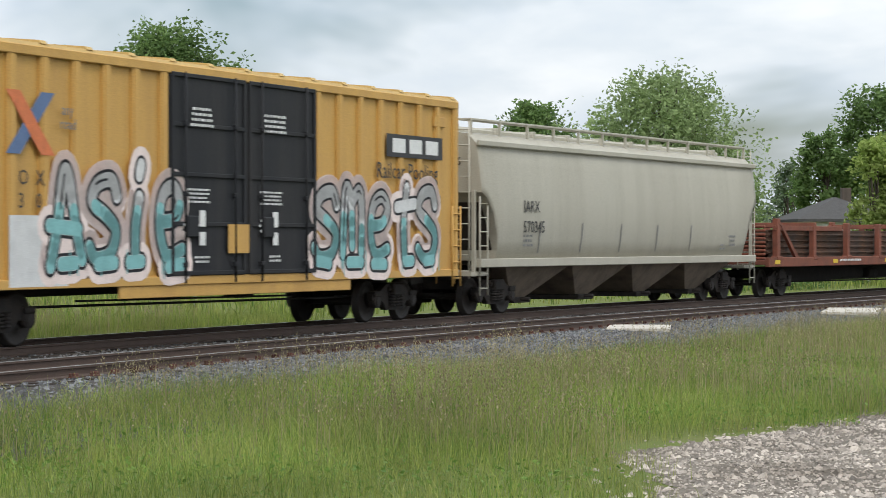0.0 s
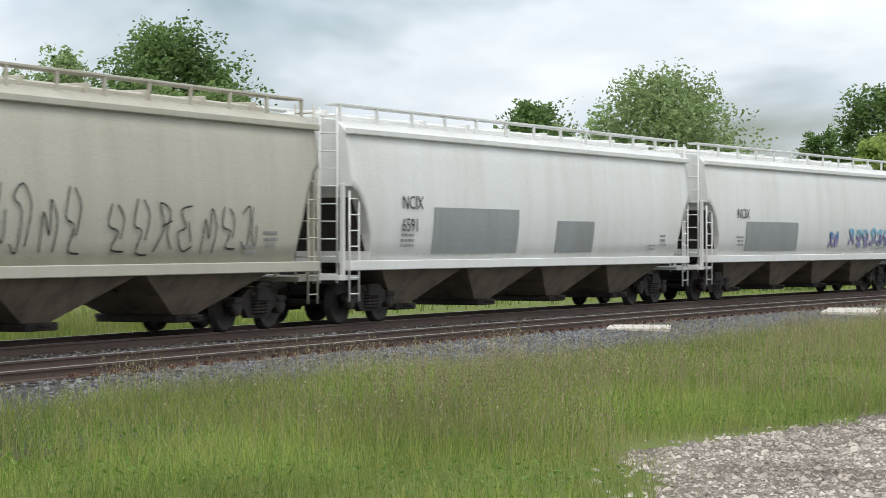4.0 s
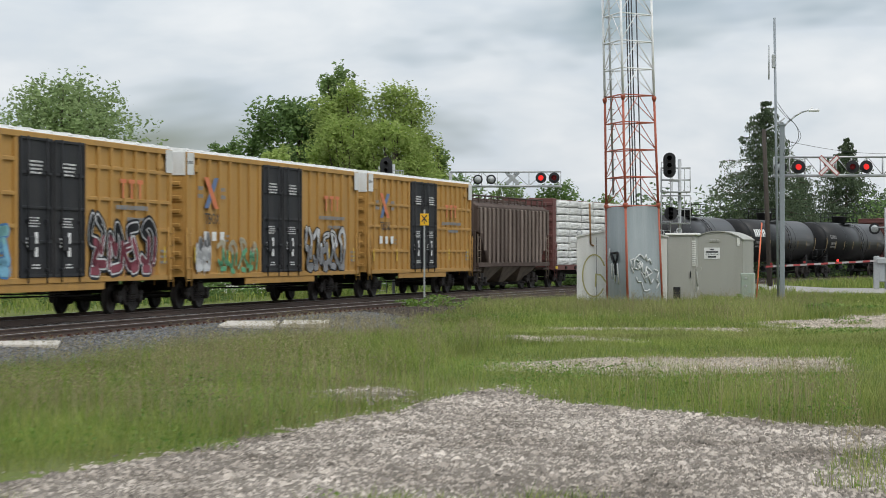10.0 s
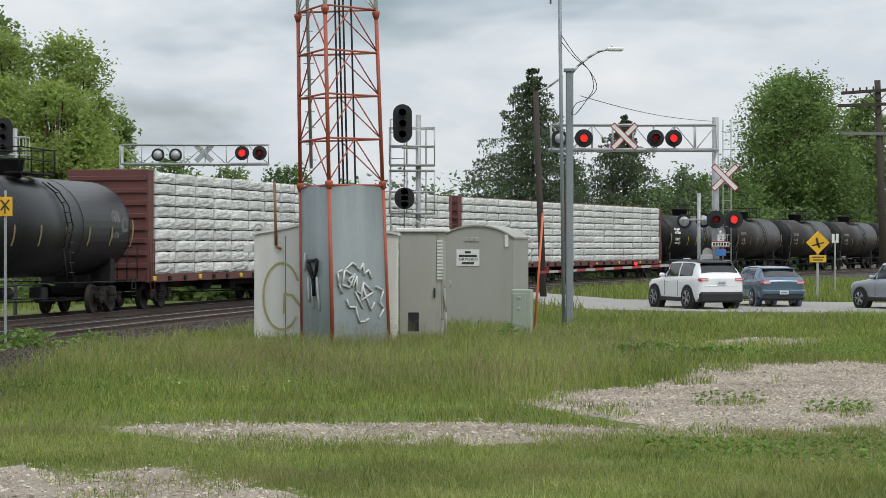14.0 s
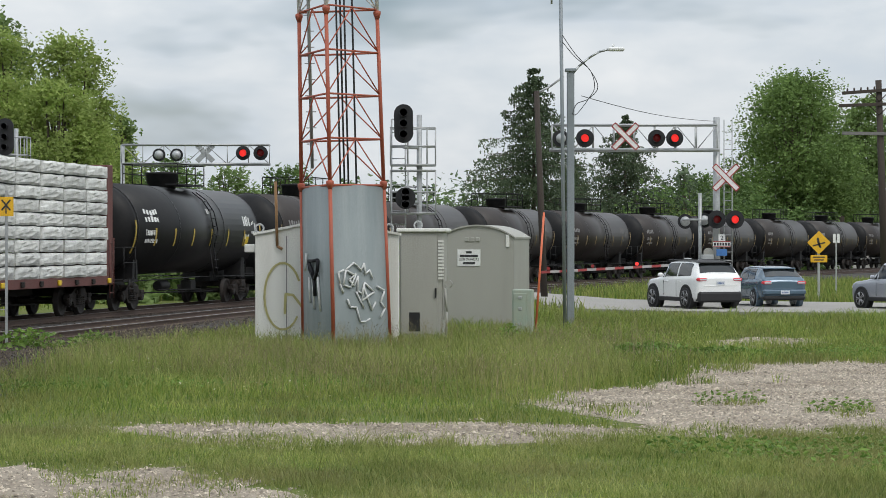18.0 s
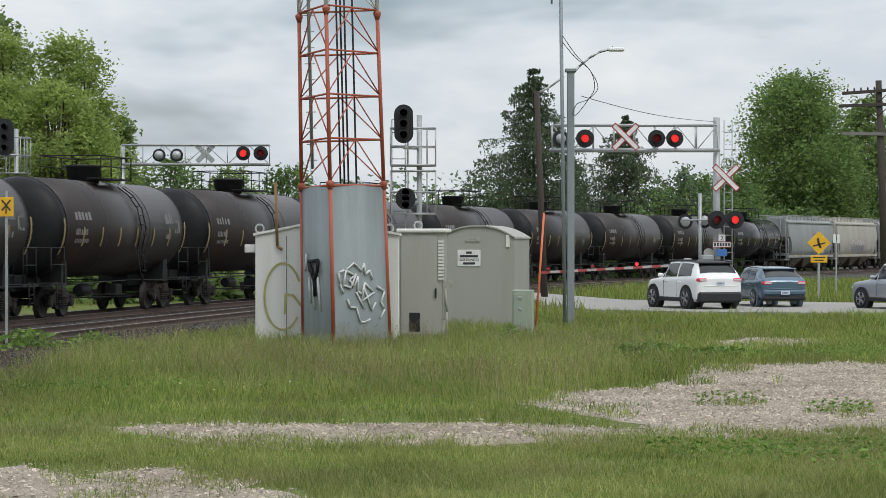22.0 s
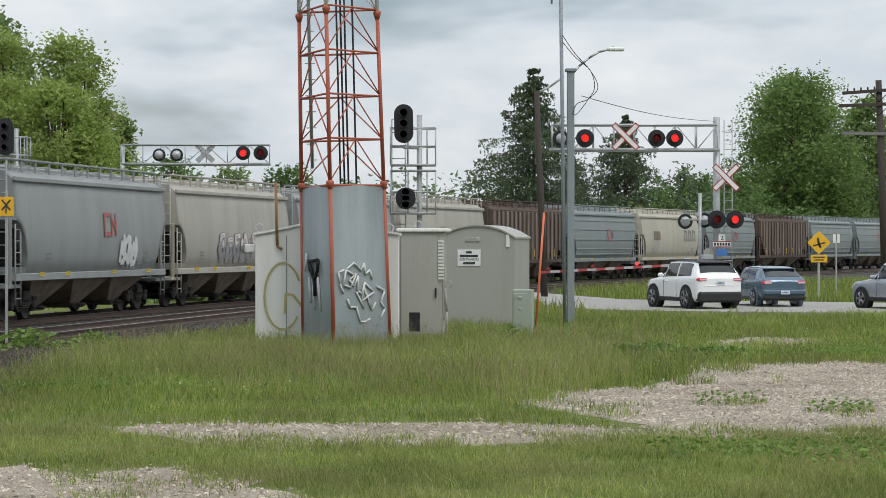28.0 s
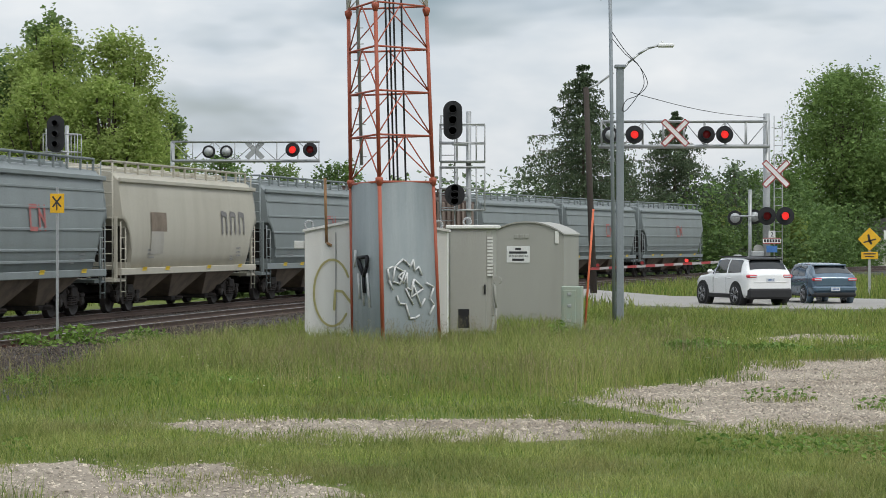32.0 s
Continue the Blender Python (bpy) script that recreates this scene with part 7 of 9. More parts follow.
def radio_tower():
    cx, cy, phi = -2.43, 54.3, radians(-7.1)
    t = thing("radio_tower", "red and white steel lattice tower with sheet metal skirt", "radio tower", at=pose(cx + 0.05, cy, 0, 0, -1.43, 0))

    def leg(k, z):
        r = np.interp(z, [0, 3.9, 7.9, 17], [1.2, 1.14, 1.08, 1.05])
        a = phi + k * radians(120)
        return Vector((r * math.sin(a), -r * math.cos(a), z))

    for lo, hi, mat, tone in ((0.0, 3.92, "tower_red", "rust red"), (3.92, 7.94, "tower_red", "rust red"), (7.94, 12.0, "tower_white", "white"), (12.0, 16.0, "tower_white", "white")):
        for k in range(3):
            g = Geo().tube(leg(k, lo), leg(k, hi), 0.046, 10)
            g.lathe([(0.048, -0.16), (0.09, -0.03), (0.09, 0.03), (0.048, 0.05)], leg(k, hi), "z", 10)
            part("leg", g, M[mat], t, tone + " painted tube leg")
    for z0, mat in [(3.95 + i * 1.02, "tower_red") for i in range(4)] + [(8.0 + i * 1.02, "tower_white") for i in range(8)]:
        z1 = z0 + 1.0
        for k in range(3):
            a0, b0, a1, b1 = leg(k, z0), leg(k + 1, z0), leg(k, z1), leg(k + 1, z1)
            part("horizontal_strut", Geo().tube(a1, b1, 0.024, 6), M[mat], t)
            mid = (a1 + b1) / 2
            part("diagonal_brace", Geo().tube(a0, mid, 0.017, 6), M[mat], t)
            part("diagonal_brace", Geo().tube(b0, mid, 0.017, 6), M[mat], t)
    # skirt plates between the legs
    for k in range(3):
        g = Geo()
        a0, b0, a1, b1 = leg(k, 0), leg(k + 1, 0), leg(k, 3.86), leg(k + 1, 3.86)
        n = 6
        v = []
        out = ((a0 + b0) / 2).normalized() * 0.03
        for i in range(n + 1):
            u = i / n
            bulge = out * math.sin(u * math.pi)
            top = 3.86 + (0 if 0.1 < u < 0.9 else -0.07)
            v += [tuple(a0.lerp(b0, u) + bulge), tuple(a1.lerp(b1, u) + bulge + Vector((0, 0, top - 3.86)))]
        m = len(v)
        v += [tuple(Vector(p) - out * 0.4) for p in v]
        for i in range(n):
            j = 2 * i
            g.add([v[j], v[j + 2], v[j + 3], v[j + 1]], [(0, 1, 2, 3)], True)
            g.add([v[m + j], v[m + j + 2], v[m + j + 3], v[m + j + 1]], [(3, 2, 1, 0)], True)
            g.add([v[j + 1], v[j + 3], v[m + j + 3], v[m + j + 1]], [(0, 1, 2, 3)])
        plate = part("skirt_plate", g, M["sheet_grey"], t, "weathered grey sheet metal plate")
        part("top_edge", Geo().tube(a1, b1, 0.03, 6), M["tower_red"], plate)
        if k < 1 or k == 2:
            g = Geo()
            away = out.normalized() * 0.045
            right = (b0 - a0).normalized()
            org = (a0 + b0) / 2
            tags = [[(-0.37, 1.9), (-0.18, 2.06), (-0.08, 1.98), (0.0, 1.88), (0.08, 2.04), (0.1, 1.78), (0.21, 1.88), (0.28, 1.67)], [(-0.42, 1.9), (-0.55, 1.85), (-0.52, 1.59), (-0.44, 1.36)],
                    [(-0.37, 1.9), (-0.44, 1.56), (-0.26, 1.49), (-0.13, 1.8), (-0.29, 1.67), (-0.18, 1.51), (-0.08, 1.75), (-0.1, 1.41), (0.0, 1.33), (0.08, 1.59), (0.0, 1.17), (0.31, 1.36), (0.08, 1.59)],
                    [(-0.37, 1.9), (-0.16, 1.77)], [(0.05, 1.51), (0.24, 0.94), (0.34, 1.12)], [(-0.13, 1.38), (0.05, 0.99)], [(-0.34, 1.22), (-0.29, 1.04), (-0.13, 1.02), (-0.05, 0.68), (0.08, 0.68), (0.19, 0.74)],
                    [(0.39, 1.49), (0.57, 1.38), (0.47, 1.12), (0.57, 0.96), (0.45, 0.75)]] if k == 0 else \
                [[(-0.1, 2.3), (-0.12, 1.9)], [(-0.06, 1.75), (-0.05, 1.15)], [(0.0, 1.7), (0.02, 1.0)], [(0.09, 1.75), (0.12, 0.95)]]
            for pts in tags:
                P = [org + right * (a * (1.5 if k == 0 else 4.0) + (-0.03 if k == 0 else -0.15)) + Vector((0, 0, z)) + away for a, z in pts]
                g.path(P, 0.024 if k == 0 else 0.03, 6)
            part("graffiti", g, M["spray_white"], plate, "white spray paint scrawl")
            if k == 2:
                g = Geo()
                P = [org + right * (a * 2.6) + Vector((0, 0, z)) + away * 1.6 for a, z in ((-0.12, 2.12), (0.12, 2.14), (0.1, 1.9), (0.02, 1.7), (-0.08, 1.88), (-0.12, 2.12), (0.0, 1.75), (0.02, 1.3))]
                for p, q in zip(P, P[1:]):
                    g.tube(p, q, 0.045, 5)
                part("graffiti", g, M["spray_black"], plate, "black spray paint scrawl")
    for x, y in ((0.05, 0.0), (0.14, 0.1), (0.24, -0.05), (0.42, 0.1)):
        part("feed_cable", Geo().tube((x, y, 0.2), (x, y, 16), 0.024, 6), M["cable"], t, "black feed cable")
    g = Geo()
    g.tube((-0.62, 0.35, 4.3), (-0.62, 0.35, 16), 0.04, 8)
    for i in range(30):
        z = 4.5 + i * 0.38
        g.tube((-0.74, 0.35, z), (-0.5, 0.35, z), 0.012, 5)
    part("climbing_ladder", g, M["galv"], t, "galvanised climbing ladder")


def ring_eye(g, x, y, z, r=0.1):
    n = 14
    pts = [(x + r * math.cos(2 * math.pi * i / n), y, z + r + r * math.sin(2 * math.pi * i / n)) for i in range(n + 1)]
    g.path(pts, 0.025, 6)


def arched_hut(name, label, cat, x, y, w, d, eave, ridge, mat, turn=0):
    """A steel hut under a curved roof sheet."""
    t = thing(name, label, cat, at=pose(x, y, 0, 0, 0, turn))
    arc = [(w / 2 * math.sin(a), eave + (ridge - eave) * math.cos(a)) for a in np.linspace(math.pi / 2, -math.pi / 2, 15)]
    arc = [(p, eave + (ridge - eave) * (1 - abs(2 * p / w) ** 2.2)) for p, _ in arc]
    part("body", Geo().prism([(-w / 2, 0), (w / 2, 0)] + arc, "y", 0, d), mat, t)
    g = Geo()
    for (x0, z0), (x1, z1) in zip(arc, arc[1:]):
        g.prism([(x0 * 1.03, z0 + 0.004), (x1 * 1.03, z1 + 0.004), (x1 * 1.03, z1 + 0.05), (x0 * 1.03, z0 + 0.05)], "y", -0.05, d + 0.05)
    part("roof", g, mat, t)
    return t


def gable_hut(name, label, cat, x, y, w, d, eave, ridge, mat, turn=0):
    t = thing(name, label, cat, at=pose(x, y, 0, 0, 0, turn))
    g = Geo().prism([(-w / 2, 0), (w / 2, 0), (w / 2, eave), (0, ridge), (-w / 2, eave)], "y", 0, d)
    part("body", g, mat, t)
    g = Geo()
    for s in (-1, 1):
        g.prism([(0, ridge + 0.005), (s * (w / 2 + 0.05), eave - 0.01), (s * (w / 2 + 0.05), eave + 0.05), (0, ridge + 0.065)], "y", -0.06, d + 0.06)
    part("roof", g, mat, t)
    return t


def cabinets():
    t = gable_hut("equipment_cabinet", "large white steel equipment cabinet with olive spray tag", "equipment cabinet", -2.82, 55.6, 3.42, 2.0, 2.72, 3.05, M["cab_white"])
    g = Geo()
    for x in (-1.62, 1.5):
        ring_eye(g, x, 0.15, 2.78)
    part("lifting_eye", g, M["galv"], t)
    g = Geo().box(-0.97, -0.95, -0.02, 0.0, 0.1, 2.7)
    part("door_seam", g, M["mark_grey"], t)
    g = Geo().tube((-1.18, -0.06, 2.45), (-1.22, -0.06, 4.0), 0.035, 8)
    g.tube((-1.18, -0.06, 2.45), (-1.06, -0.06, 2.38), 0.035, 8)
    part("conduit", g, M["conduit_rust"], t, "rusty brown conduit pipe")
    g = Geo().box(-1.98, -1.72, 0.1, 0.35, 2.3, 2.5, 0.02)
    part("vent_box", g, M["cab_white"], t)
    g = Geo()
    pts = [(-1.05 + 0.44 * math.cos(a), 1.25 + 0.8 * math.sin(a)) for a in np.linspace(0.5, 5.6, 22)]
    for i, (p, q) in enumerate(zip(pts, pts[1:])):
        stroke(g, [p, q], 0.026, -0.024 - 0.0006 * i)
    for i, (p, q) in enumerate((((-1.0, 0.85), (-0.98, 1.3)), ((-0.98, 1.3), (-0.8, 1.28)), ((-0.8, 1.28), (-0.55, 0.95)))):
        stroke(g, [p, q], 0.03, -0.038 - 0.0006 * i)
    part("graffiti", g, M["wall_tag_olive"], t, "olive spray paint loops")

    t = thing("signal_case", "grey steel signal case with louvred side vent", "equipment cabinet", at=pose(-0.58, 58.4, 0, 0, 0, -8))
    w, d, h = 1.08, 0.9, 2.8
    part("body", Geo().box(-w / 2, w / 2, 0, d, 0.1, h, 0.02), M["cab_grey"], t)
    part("lid", Geo().box(-w / 2 - 0.08, w / 2 + 0.1, -0.1, d + 0.08, h, h + 0.1, 0.025), M["cab_white"], t)
    g = Geo().box(-w / 2 + 0.03, w / 2 - 0.12, -0.03, 0.0, 0.22, h - 0.06, 0.01)
    door = part("door", g, M["cab_grey"], t)
    part("latch", Geo().box(0.36, 0.4, -0.09, -0.03, 1.15, 1.4, 0.01), M["signal_black"], door)
    part("opening", Geo().box(-0.3, -0.02, -0.036, -0.028, 0.3, 0.78), M["signal_black"], door, "dark torn vent opening")
    for i in range(12):
        part("louvre", Geo().box(w / 2 - 0.1, w / 2 + 0.035, -0.05, -0.01, 2.55 - i * 0.085, 2.6 - i * 0.085), M["cab_white"], t)
    g = Geo()
    ring_eye(g, -0.12, 0.3, h + 0.08)
    part("lifting_eye", g, M["galv"], t)
    g = Geo().box(w / 2, w / 2 + 0.07, 0.0, 0.2, 0.6, 1.9, 0.02)
    g.lathe([(0.1, 0), (0.1, 0.14)], (w / 2 + 0.15, 0.0, 1.5), "y", 10)
    g.path([(w / 2 + 0.07, 0, 1.4), (w / 2 + 0.12, -0.02, 0.8), (w / 2 + 0.1, 0, 0.2)], 0.03)
    part("meter_box", g, M["cab_dull"], t)

    t = arched_hut("signal_bungalow", "dull grey signal bungalow with curved roof and white notice", "equipment cabinet", 0.96, 67.3, 2.2, 2.3, 2.66, 3.02, M["cab_dull"], -13)
    part("notice", Geo().box(-0.58, 0.1, -0.02, 0.0, 1.87, 2.35), M["mark_white"], t, "white notice board")
    g = Geo()
    for i, wd in ((0, 0.17), (1, 0.54), (3, 0.36)):
        panel(g, -0.24 - wd / 2, -0.24 + wd / 2, 2.235 - i * 0.105, 2.3 - i * 0.105, -0.026)
    part("notice_print", g, M["mark_black"], t)
    writing(t, -0.52, 2.03, -0.026, "SUB DUNDAS", 0.095, M["mark_black"], "notice_words")
    for i in range(3):
        part("vent", Geo().box(-0.36 + i * 0.16, -0.24 + i * 0.16, -0.03, 0, 2.58, 2.7, 0.01), M["cab_grey"], t)
    for x in (0.9, 1.02):
        part("bracket", Geo().box(x - 0.05, x + 0.06, -0.04 if x < 1 else 1.9, 0.0 if x < 1 else 1.94, 2.42, 2.78, 0.01), M["cab_white"], t)

    t = thing("utility_pedestal", "pale green utility pedestal with hinged door", "utility box", at=pose(2.06, 61.2, 0, 0, 0, -10))
    part("body", Geo().box(-0.27, 0.27, 0, 0.4, 0, 1.3, 0.02), M["pedestal_green"], t)
    part("door", Geo().box(-0.22, 0.12, -0.025, 0, 0.15, 1.2, 0.01), M["pedestal_green"], t)
    for z in (0.35, 0.75, 1.05):
        part("hinge", Geo().box(-0.1, 0.0, -0.05, -0.02, z, z + 0.08, 0.01), M["galv"], t)
    t = thing("marker_whip", "thin leaning orange fibreglass marker rod", "marker post", at=pose(2.42, 61.6, 0, 0, 2, 0))
    part("rod", Geo().tube((0, 0, 0), (0.12, 0, 3.35), 0.03, 6), M["marker_orange"], t)


def signal_head(parent, x, y, z, r=0.25, h=1.0, lens=True):
    """A tall oval target with hooded lamps."""
    n = 20
    ring = []
    for i in range(n):
        a = 2 * math.pi * i / n
        ring.append((r * math.cos(a), math.sin(a) * r + (h / 2 - r) * (1 if math.sin(a) > 0 else -1)))
    head = part("signal_head", Geo().prism([(x + a, z + b) for a, b in ring], "y", y - 0.02, y + 0.02), M["signal_black"], parent, "black oval signal target")
    for k in (-1, 0, 1):
        zz = z + k * h * 0.28
        part("hood", Geo().lathe([(0.1, 0.0), (0.11, -0.25), (0.1, -0.25), (0.09, 0.0)], (x, y - 0.02, zz), "y", 12), M["signal_black"], head)
    part("housing", Geo().box(x - 0.14, x + 0.14, y + 0.02, y + 0.2, z - h * 0.42, z + h * 0.42, 0.03), M["signal_black"], head)


def signal_mast(name, label, x, y, top, heads, cage_z, turn=0, cage=0.55):
    t = thing(name, label, "railway signal", at=pose(x, y, 0, 0, 0, turn))
    part("mast", Geo().tube((0, 0, 0), (0, 0, top), 0.07, 10), M["galv"], t)
    g = Geo()
    for dx in (-0.72, -0.36):
        g.tube((dx, 0.05, 0.2), (dx, 0.05, top - 0.1), 0.022, 6)
    for i in range(int(top / 0.34)):
        g.tube((-0.72, 0.05, 0.3 + i * 0.34), (-0.36, 0.05, 0.3 + i * 0.34), 0.014, 5)
    part("ladder", g, M["galv"], t)
    for z0, z1 in cage_z:
        for dx in (-0.74, -0.3, 0.2, 0.42):
            for dy in (-0.35, 0.35):
                part("cage_post", Geo().tube((dx, dy, z0), (dx, dy, z1), 0.018, 5), M["galv"], t)
        for z in (z0, (z0 + z1) / 2, z1):
            part("cage_hoop", Geo().path([(-0.74, -0.35, z), (0.42, -0.35, z), (0.42, 0.35, z), (-0.74, 0.35, z), (-0.74, -0.35, z)], 0.02, 5), M["galv"], t)
        part("platform", Geo().box(-0.74, 0.42, -0.35, 0.35, z0 - 0.03, z0), M["galv"], t)
    for hx, hz, hr, hh in heads:
        signal_head(t, hx, -0.45, hz, hr, hh)
        part("bracket", Geo().tube((hx, -0.4, hz - 0.1 if hh < 0.9 else hz - 0.6), (0, 0, hz - 0.1 if hh < 0.9 else hz - 0.6), 0.05, 8), M["galv"], t)


def flasher(parent, x, y, z, lit, face=-1, r=0.3):
    """A round black background with a hooded lamp."""
    b = part("flasher", Geo().lathe([(r, 0.0), (r, 0.03), (0.0, 0.035)], (x, y, z), "y", 24), M["signal_black"], parent, "dark back of a round flasher" if lit == 2 else "black round flasher background")
    if lit == 2:
        part("housing", Geo().lathe([(0.2, -0.02), (0.19, -0.1), (0.1, -0.16), (0.0, -0.17)], (x, y, z), "y", 16), M["galv"], b, "grey round rear housing")
        return
    part("hood", Geo().lathe([(0.17, 0.0), (0.18, face * 0.28), (0.165, face * 0.28), (0.155, 0.0)], (x, y, z), "y", 16), M["signal_black"], b)
    part("lens", Geo().lathe([(0.155, 0.0), (0.12, face * 0.03), (0.0, face * 0.045)], (x, y, z), "y", 16), M["lamp_red" if lit == 1 else "lamp_dim" if lit == 0 else "cab_white"], b,
         "lit red lens" if lit == 1 else "dark red lens" if lit == 0 else "pale rear housing")


def crossbuck(parent, x, y, z, size=0.62, front=True):
    for s in (-1, 1):
        blade = part("crossbuck_blade", Geo().box(-size, size, -0.012, 0.012, -0.11, 0.11, 0.005), M["mark_white" if front else "galv"], parent, "white crossbuck blade with red border" if front else "bare metal back of a crossbuck blade", at=pose(x, y - 0.01 * s, z, 0, s * 45, 0))
        if not front:
            continue
        g = Geo()
        for e in (-1, 1):
            g.box(-size, size, -0.017, -0.013, e * 0.1 - 0.022, e * 0.1 + 0.022)
            g.box(e * size - 0.022, e * size + 0.022, -0.017, -0.013, -0.11, 0.11)
        part("border", g, M["arm_red"], blade)


def crossing_cantilever():
    y, m = 92.0, 0.02244
    X = lambda px: (px - 784) * m
    Z = lambda py: 2.478 - (py - 434) * m
    t = thing("crossing_signal", "cantilever level crossing signal with red flashers and crossbucks", "crossing signal")
    x0, x1, zt, zb = X(975), X(1266), Z(222), Z(266)
    part("mast", Geo().tube((x1, y, 0.1), (x1, y, Z(208)), 0.16, 14, 0.13), M["galv"], t, "galvanised steel mast")
    g = Geo()
    for dy in (-0.25, 0.25):
        g.tube((x0, y + dy, zt), (x1, y + dy, zt), 0.045, 8)
        g.tube((x0 - 0.1, y + dy, zb), (x1 + 0.1, y + dy, zb), 0.07, 8)
    part("arm_chord", g, M["galv"], t)
    xs = np.linspace(x0, x1, 9)
    for i, x in enumerate(xs):
        part("arm_post", Geo().tube((x, y - 0.25, zb), (x, y - 0.25, zt), 0.025, 6).tube((x, y + 0.25, zb), (x, y + 0.25, zt), 0.025, 6).tube((x, y - 0.25, zt), (x, y + 0.25, zt), 0.02, 5), M["galv"], t)
        if i < 8:
            a, b = (zb, zt) if i % 2 else (zt, zb)
            part("arm_brace", Geo().tube((x, y - 0.25, a), (xs[i + 1], y - 0.25, b), 0.022, 6), M["galv"], t)
    part("arm_rail", Geo().path([(x0, y - 0.3, zt), (x0, y - 0.3, zb), (x0 + 0.35, y - 0.3, zb), (x0 + 0.35, y - 0.3, zt)], 0.025, 5), M["galv"], t)
    zf = Z(246)
    flasher(t, X(990), y - 0.35, zf, 2, 1, 0.33)
    flasher(t, X(1032), y - 0.5, zf, 1, -1, 0.36)
    flasher(t, X(1158), y - 0.5, zf, 0, -1, 0.34)
    flasher(t, X(1190), y - 0.5, zf, 1, -1, 0.34)
    crossbuck(t, X(1103), y - 0.55, Z(243), 0.66)
    crossbuck(t, X(1281), y - 0.35, Z(315), 0.66)
    zl = Z(389)
    flasher(t, X(1264), y - 0.5, zl, 0, -1, 0.36)
    flasher(t, X(1296), y - 0.5, zl, 1, -1, 0.36)
    flasher(t, X(1212), y + 0.3, Z(392), 2, 1, 0.3)
    flasher(t, X(1246), y + 0.3, Z(390), 2, 1, 0.3)
    part("lamp_crossarm", Geo().tube((X(1205), y, zl), (X(1300), y, zl), 0.04, 6), M["galv"], t)
    part("side_mast", Geo().tube((X(1238), y + 0.2, 0.1), (X(1238), y + 0.2, Z(342)), 0.07, 8), M["galv"], t)
    g = Geo()
    for dx in (0.3, 0.62):
        g.tube((x1 + dx, y, 0.2), (x1 + dx, y, Z(212)), 0.022, 6)
    for i in range(20):
        g.tube((x1 + 0.3, y, 0.5 + i * 0.34), (x1 + 0.62, y, 0.5 + i * 0.34), 0.015, 5)
    part("ladder", g, M["galv"], t)
    sign = part("tracks_sign", Geo().box(X(1268), X(1280), y - 0.32, y - 0.3, Z(427), Z(415), 0.005), M["mark_white"], t, "white plate with the number two")
    writing(sign, X(1271), Z(425), y - 0.325, "2", 0.25, M["mark_black"])
    strip = part("tracks_strip", Geo().box(X(1258), X(1289), y - 0.32, y - 0.3, Z(437), Z(428), 0.005), M["mark_white"], t, "white strip plate with dark print and red edge")
    for i in range(6):
        g = Geo()
        panel(g, X(1260) + i * 0.11, X(1260) + i * 0.11 + 0.075, Z(435), Z(430), y - 0.325)
        part("print_bar", g, M["mark_black"], strip)
    for z in (Z(437), Z(428)):
        part("edge", Geo().box(X(1258), X(1289), y - 0.328, y - 0.321, z - 0.015, z + 0.015), M["arm_red"], strip)
    part("notice_plate", Geo().box(X(1264), X(1283), y - 0.36, y - 0.34, Z(453), Z(441), 0.01), M["sign_blue"], t, "blue emergency notice plate")
    part("bell_box", Geo().lathe([(0.2, -0.1), (0.2, 0.1)], (X(1252), y, Z(448)), "y", 14), M["cab_dull"], t, "round grey bell housing")
    for px, w, h in ((1250, 0.5, 0.9), (1228, 0.35, 0.7)):
        part("gate_mechanism", Geo().box(X(px) - w / 2, X(px) + w / 2, y - 0.2, y + 0.3, 0.6, 0.6 + h + 0.6, 0.03), M["galv"], t)

    a = thing("crossing_gate", "lowered red and white striped crossing gate arm", "crossing gate")
    gx0, gx1, gz0, gz1 = X(1215), X(955), Z(468), Z(482)
    n = 16
    for i in range(n):
        u0, u1 = i / n, (i + 1) / n
        p, q = Vector((gx0 + (gx1 - gx0) * u0, y - 0.3, gz0 + (gz1 - gz0) * u0)), Vector((gx0 + (gx1 - gx0) * u1, y - 0.3, gz0 + (gz1 - gz0) * u1))
        h = Vector((0, 0, 0.05))
        g = Geo().add([tuple(p - h), tuple(q - h), tuple(q + h), tuple(p + h)] + [tuple(v + Vector((0, 0.04, 0))) for v in (p - h, q - h, q + h, p + h)],
                      [(0, 1, 2, 3), (7, 6, 5, 4), (0, 4, 5, 1), (3, 2, 6, 7)])
        part("stripe", g, M["arm_red" if i % 2 else "arm_white"], a)
    for u in (0.35, 0.65, 0.95):
        part("arm_lamp", Geo().lathe([(0.07, -0.05), (0.07, 0.05)], (gx0 + (gx1 - gx0) * u, y - 0.3, gz0 + (gz1 - gz0) * u + 0.13), "y", 10), M["lamp_red"] if u < 0.6 else M["lamp_dim"], a)
    part("counterweight", Geo().box(gx0, gx0 + 0.9, y - 0.4, y - 0.2, gz0 - 0.15, gz0 + 0.15, 0.03), M["galv"], a)
    part("pivot_post", Geo().box(gx0 - 0.15, gx0 + 0.15, y - 0.2, y + 0.1, 0.1, gz0 + 0.25, 0.03), M["galv"], a)


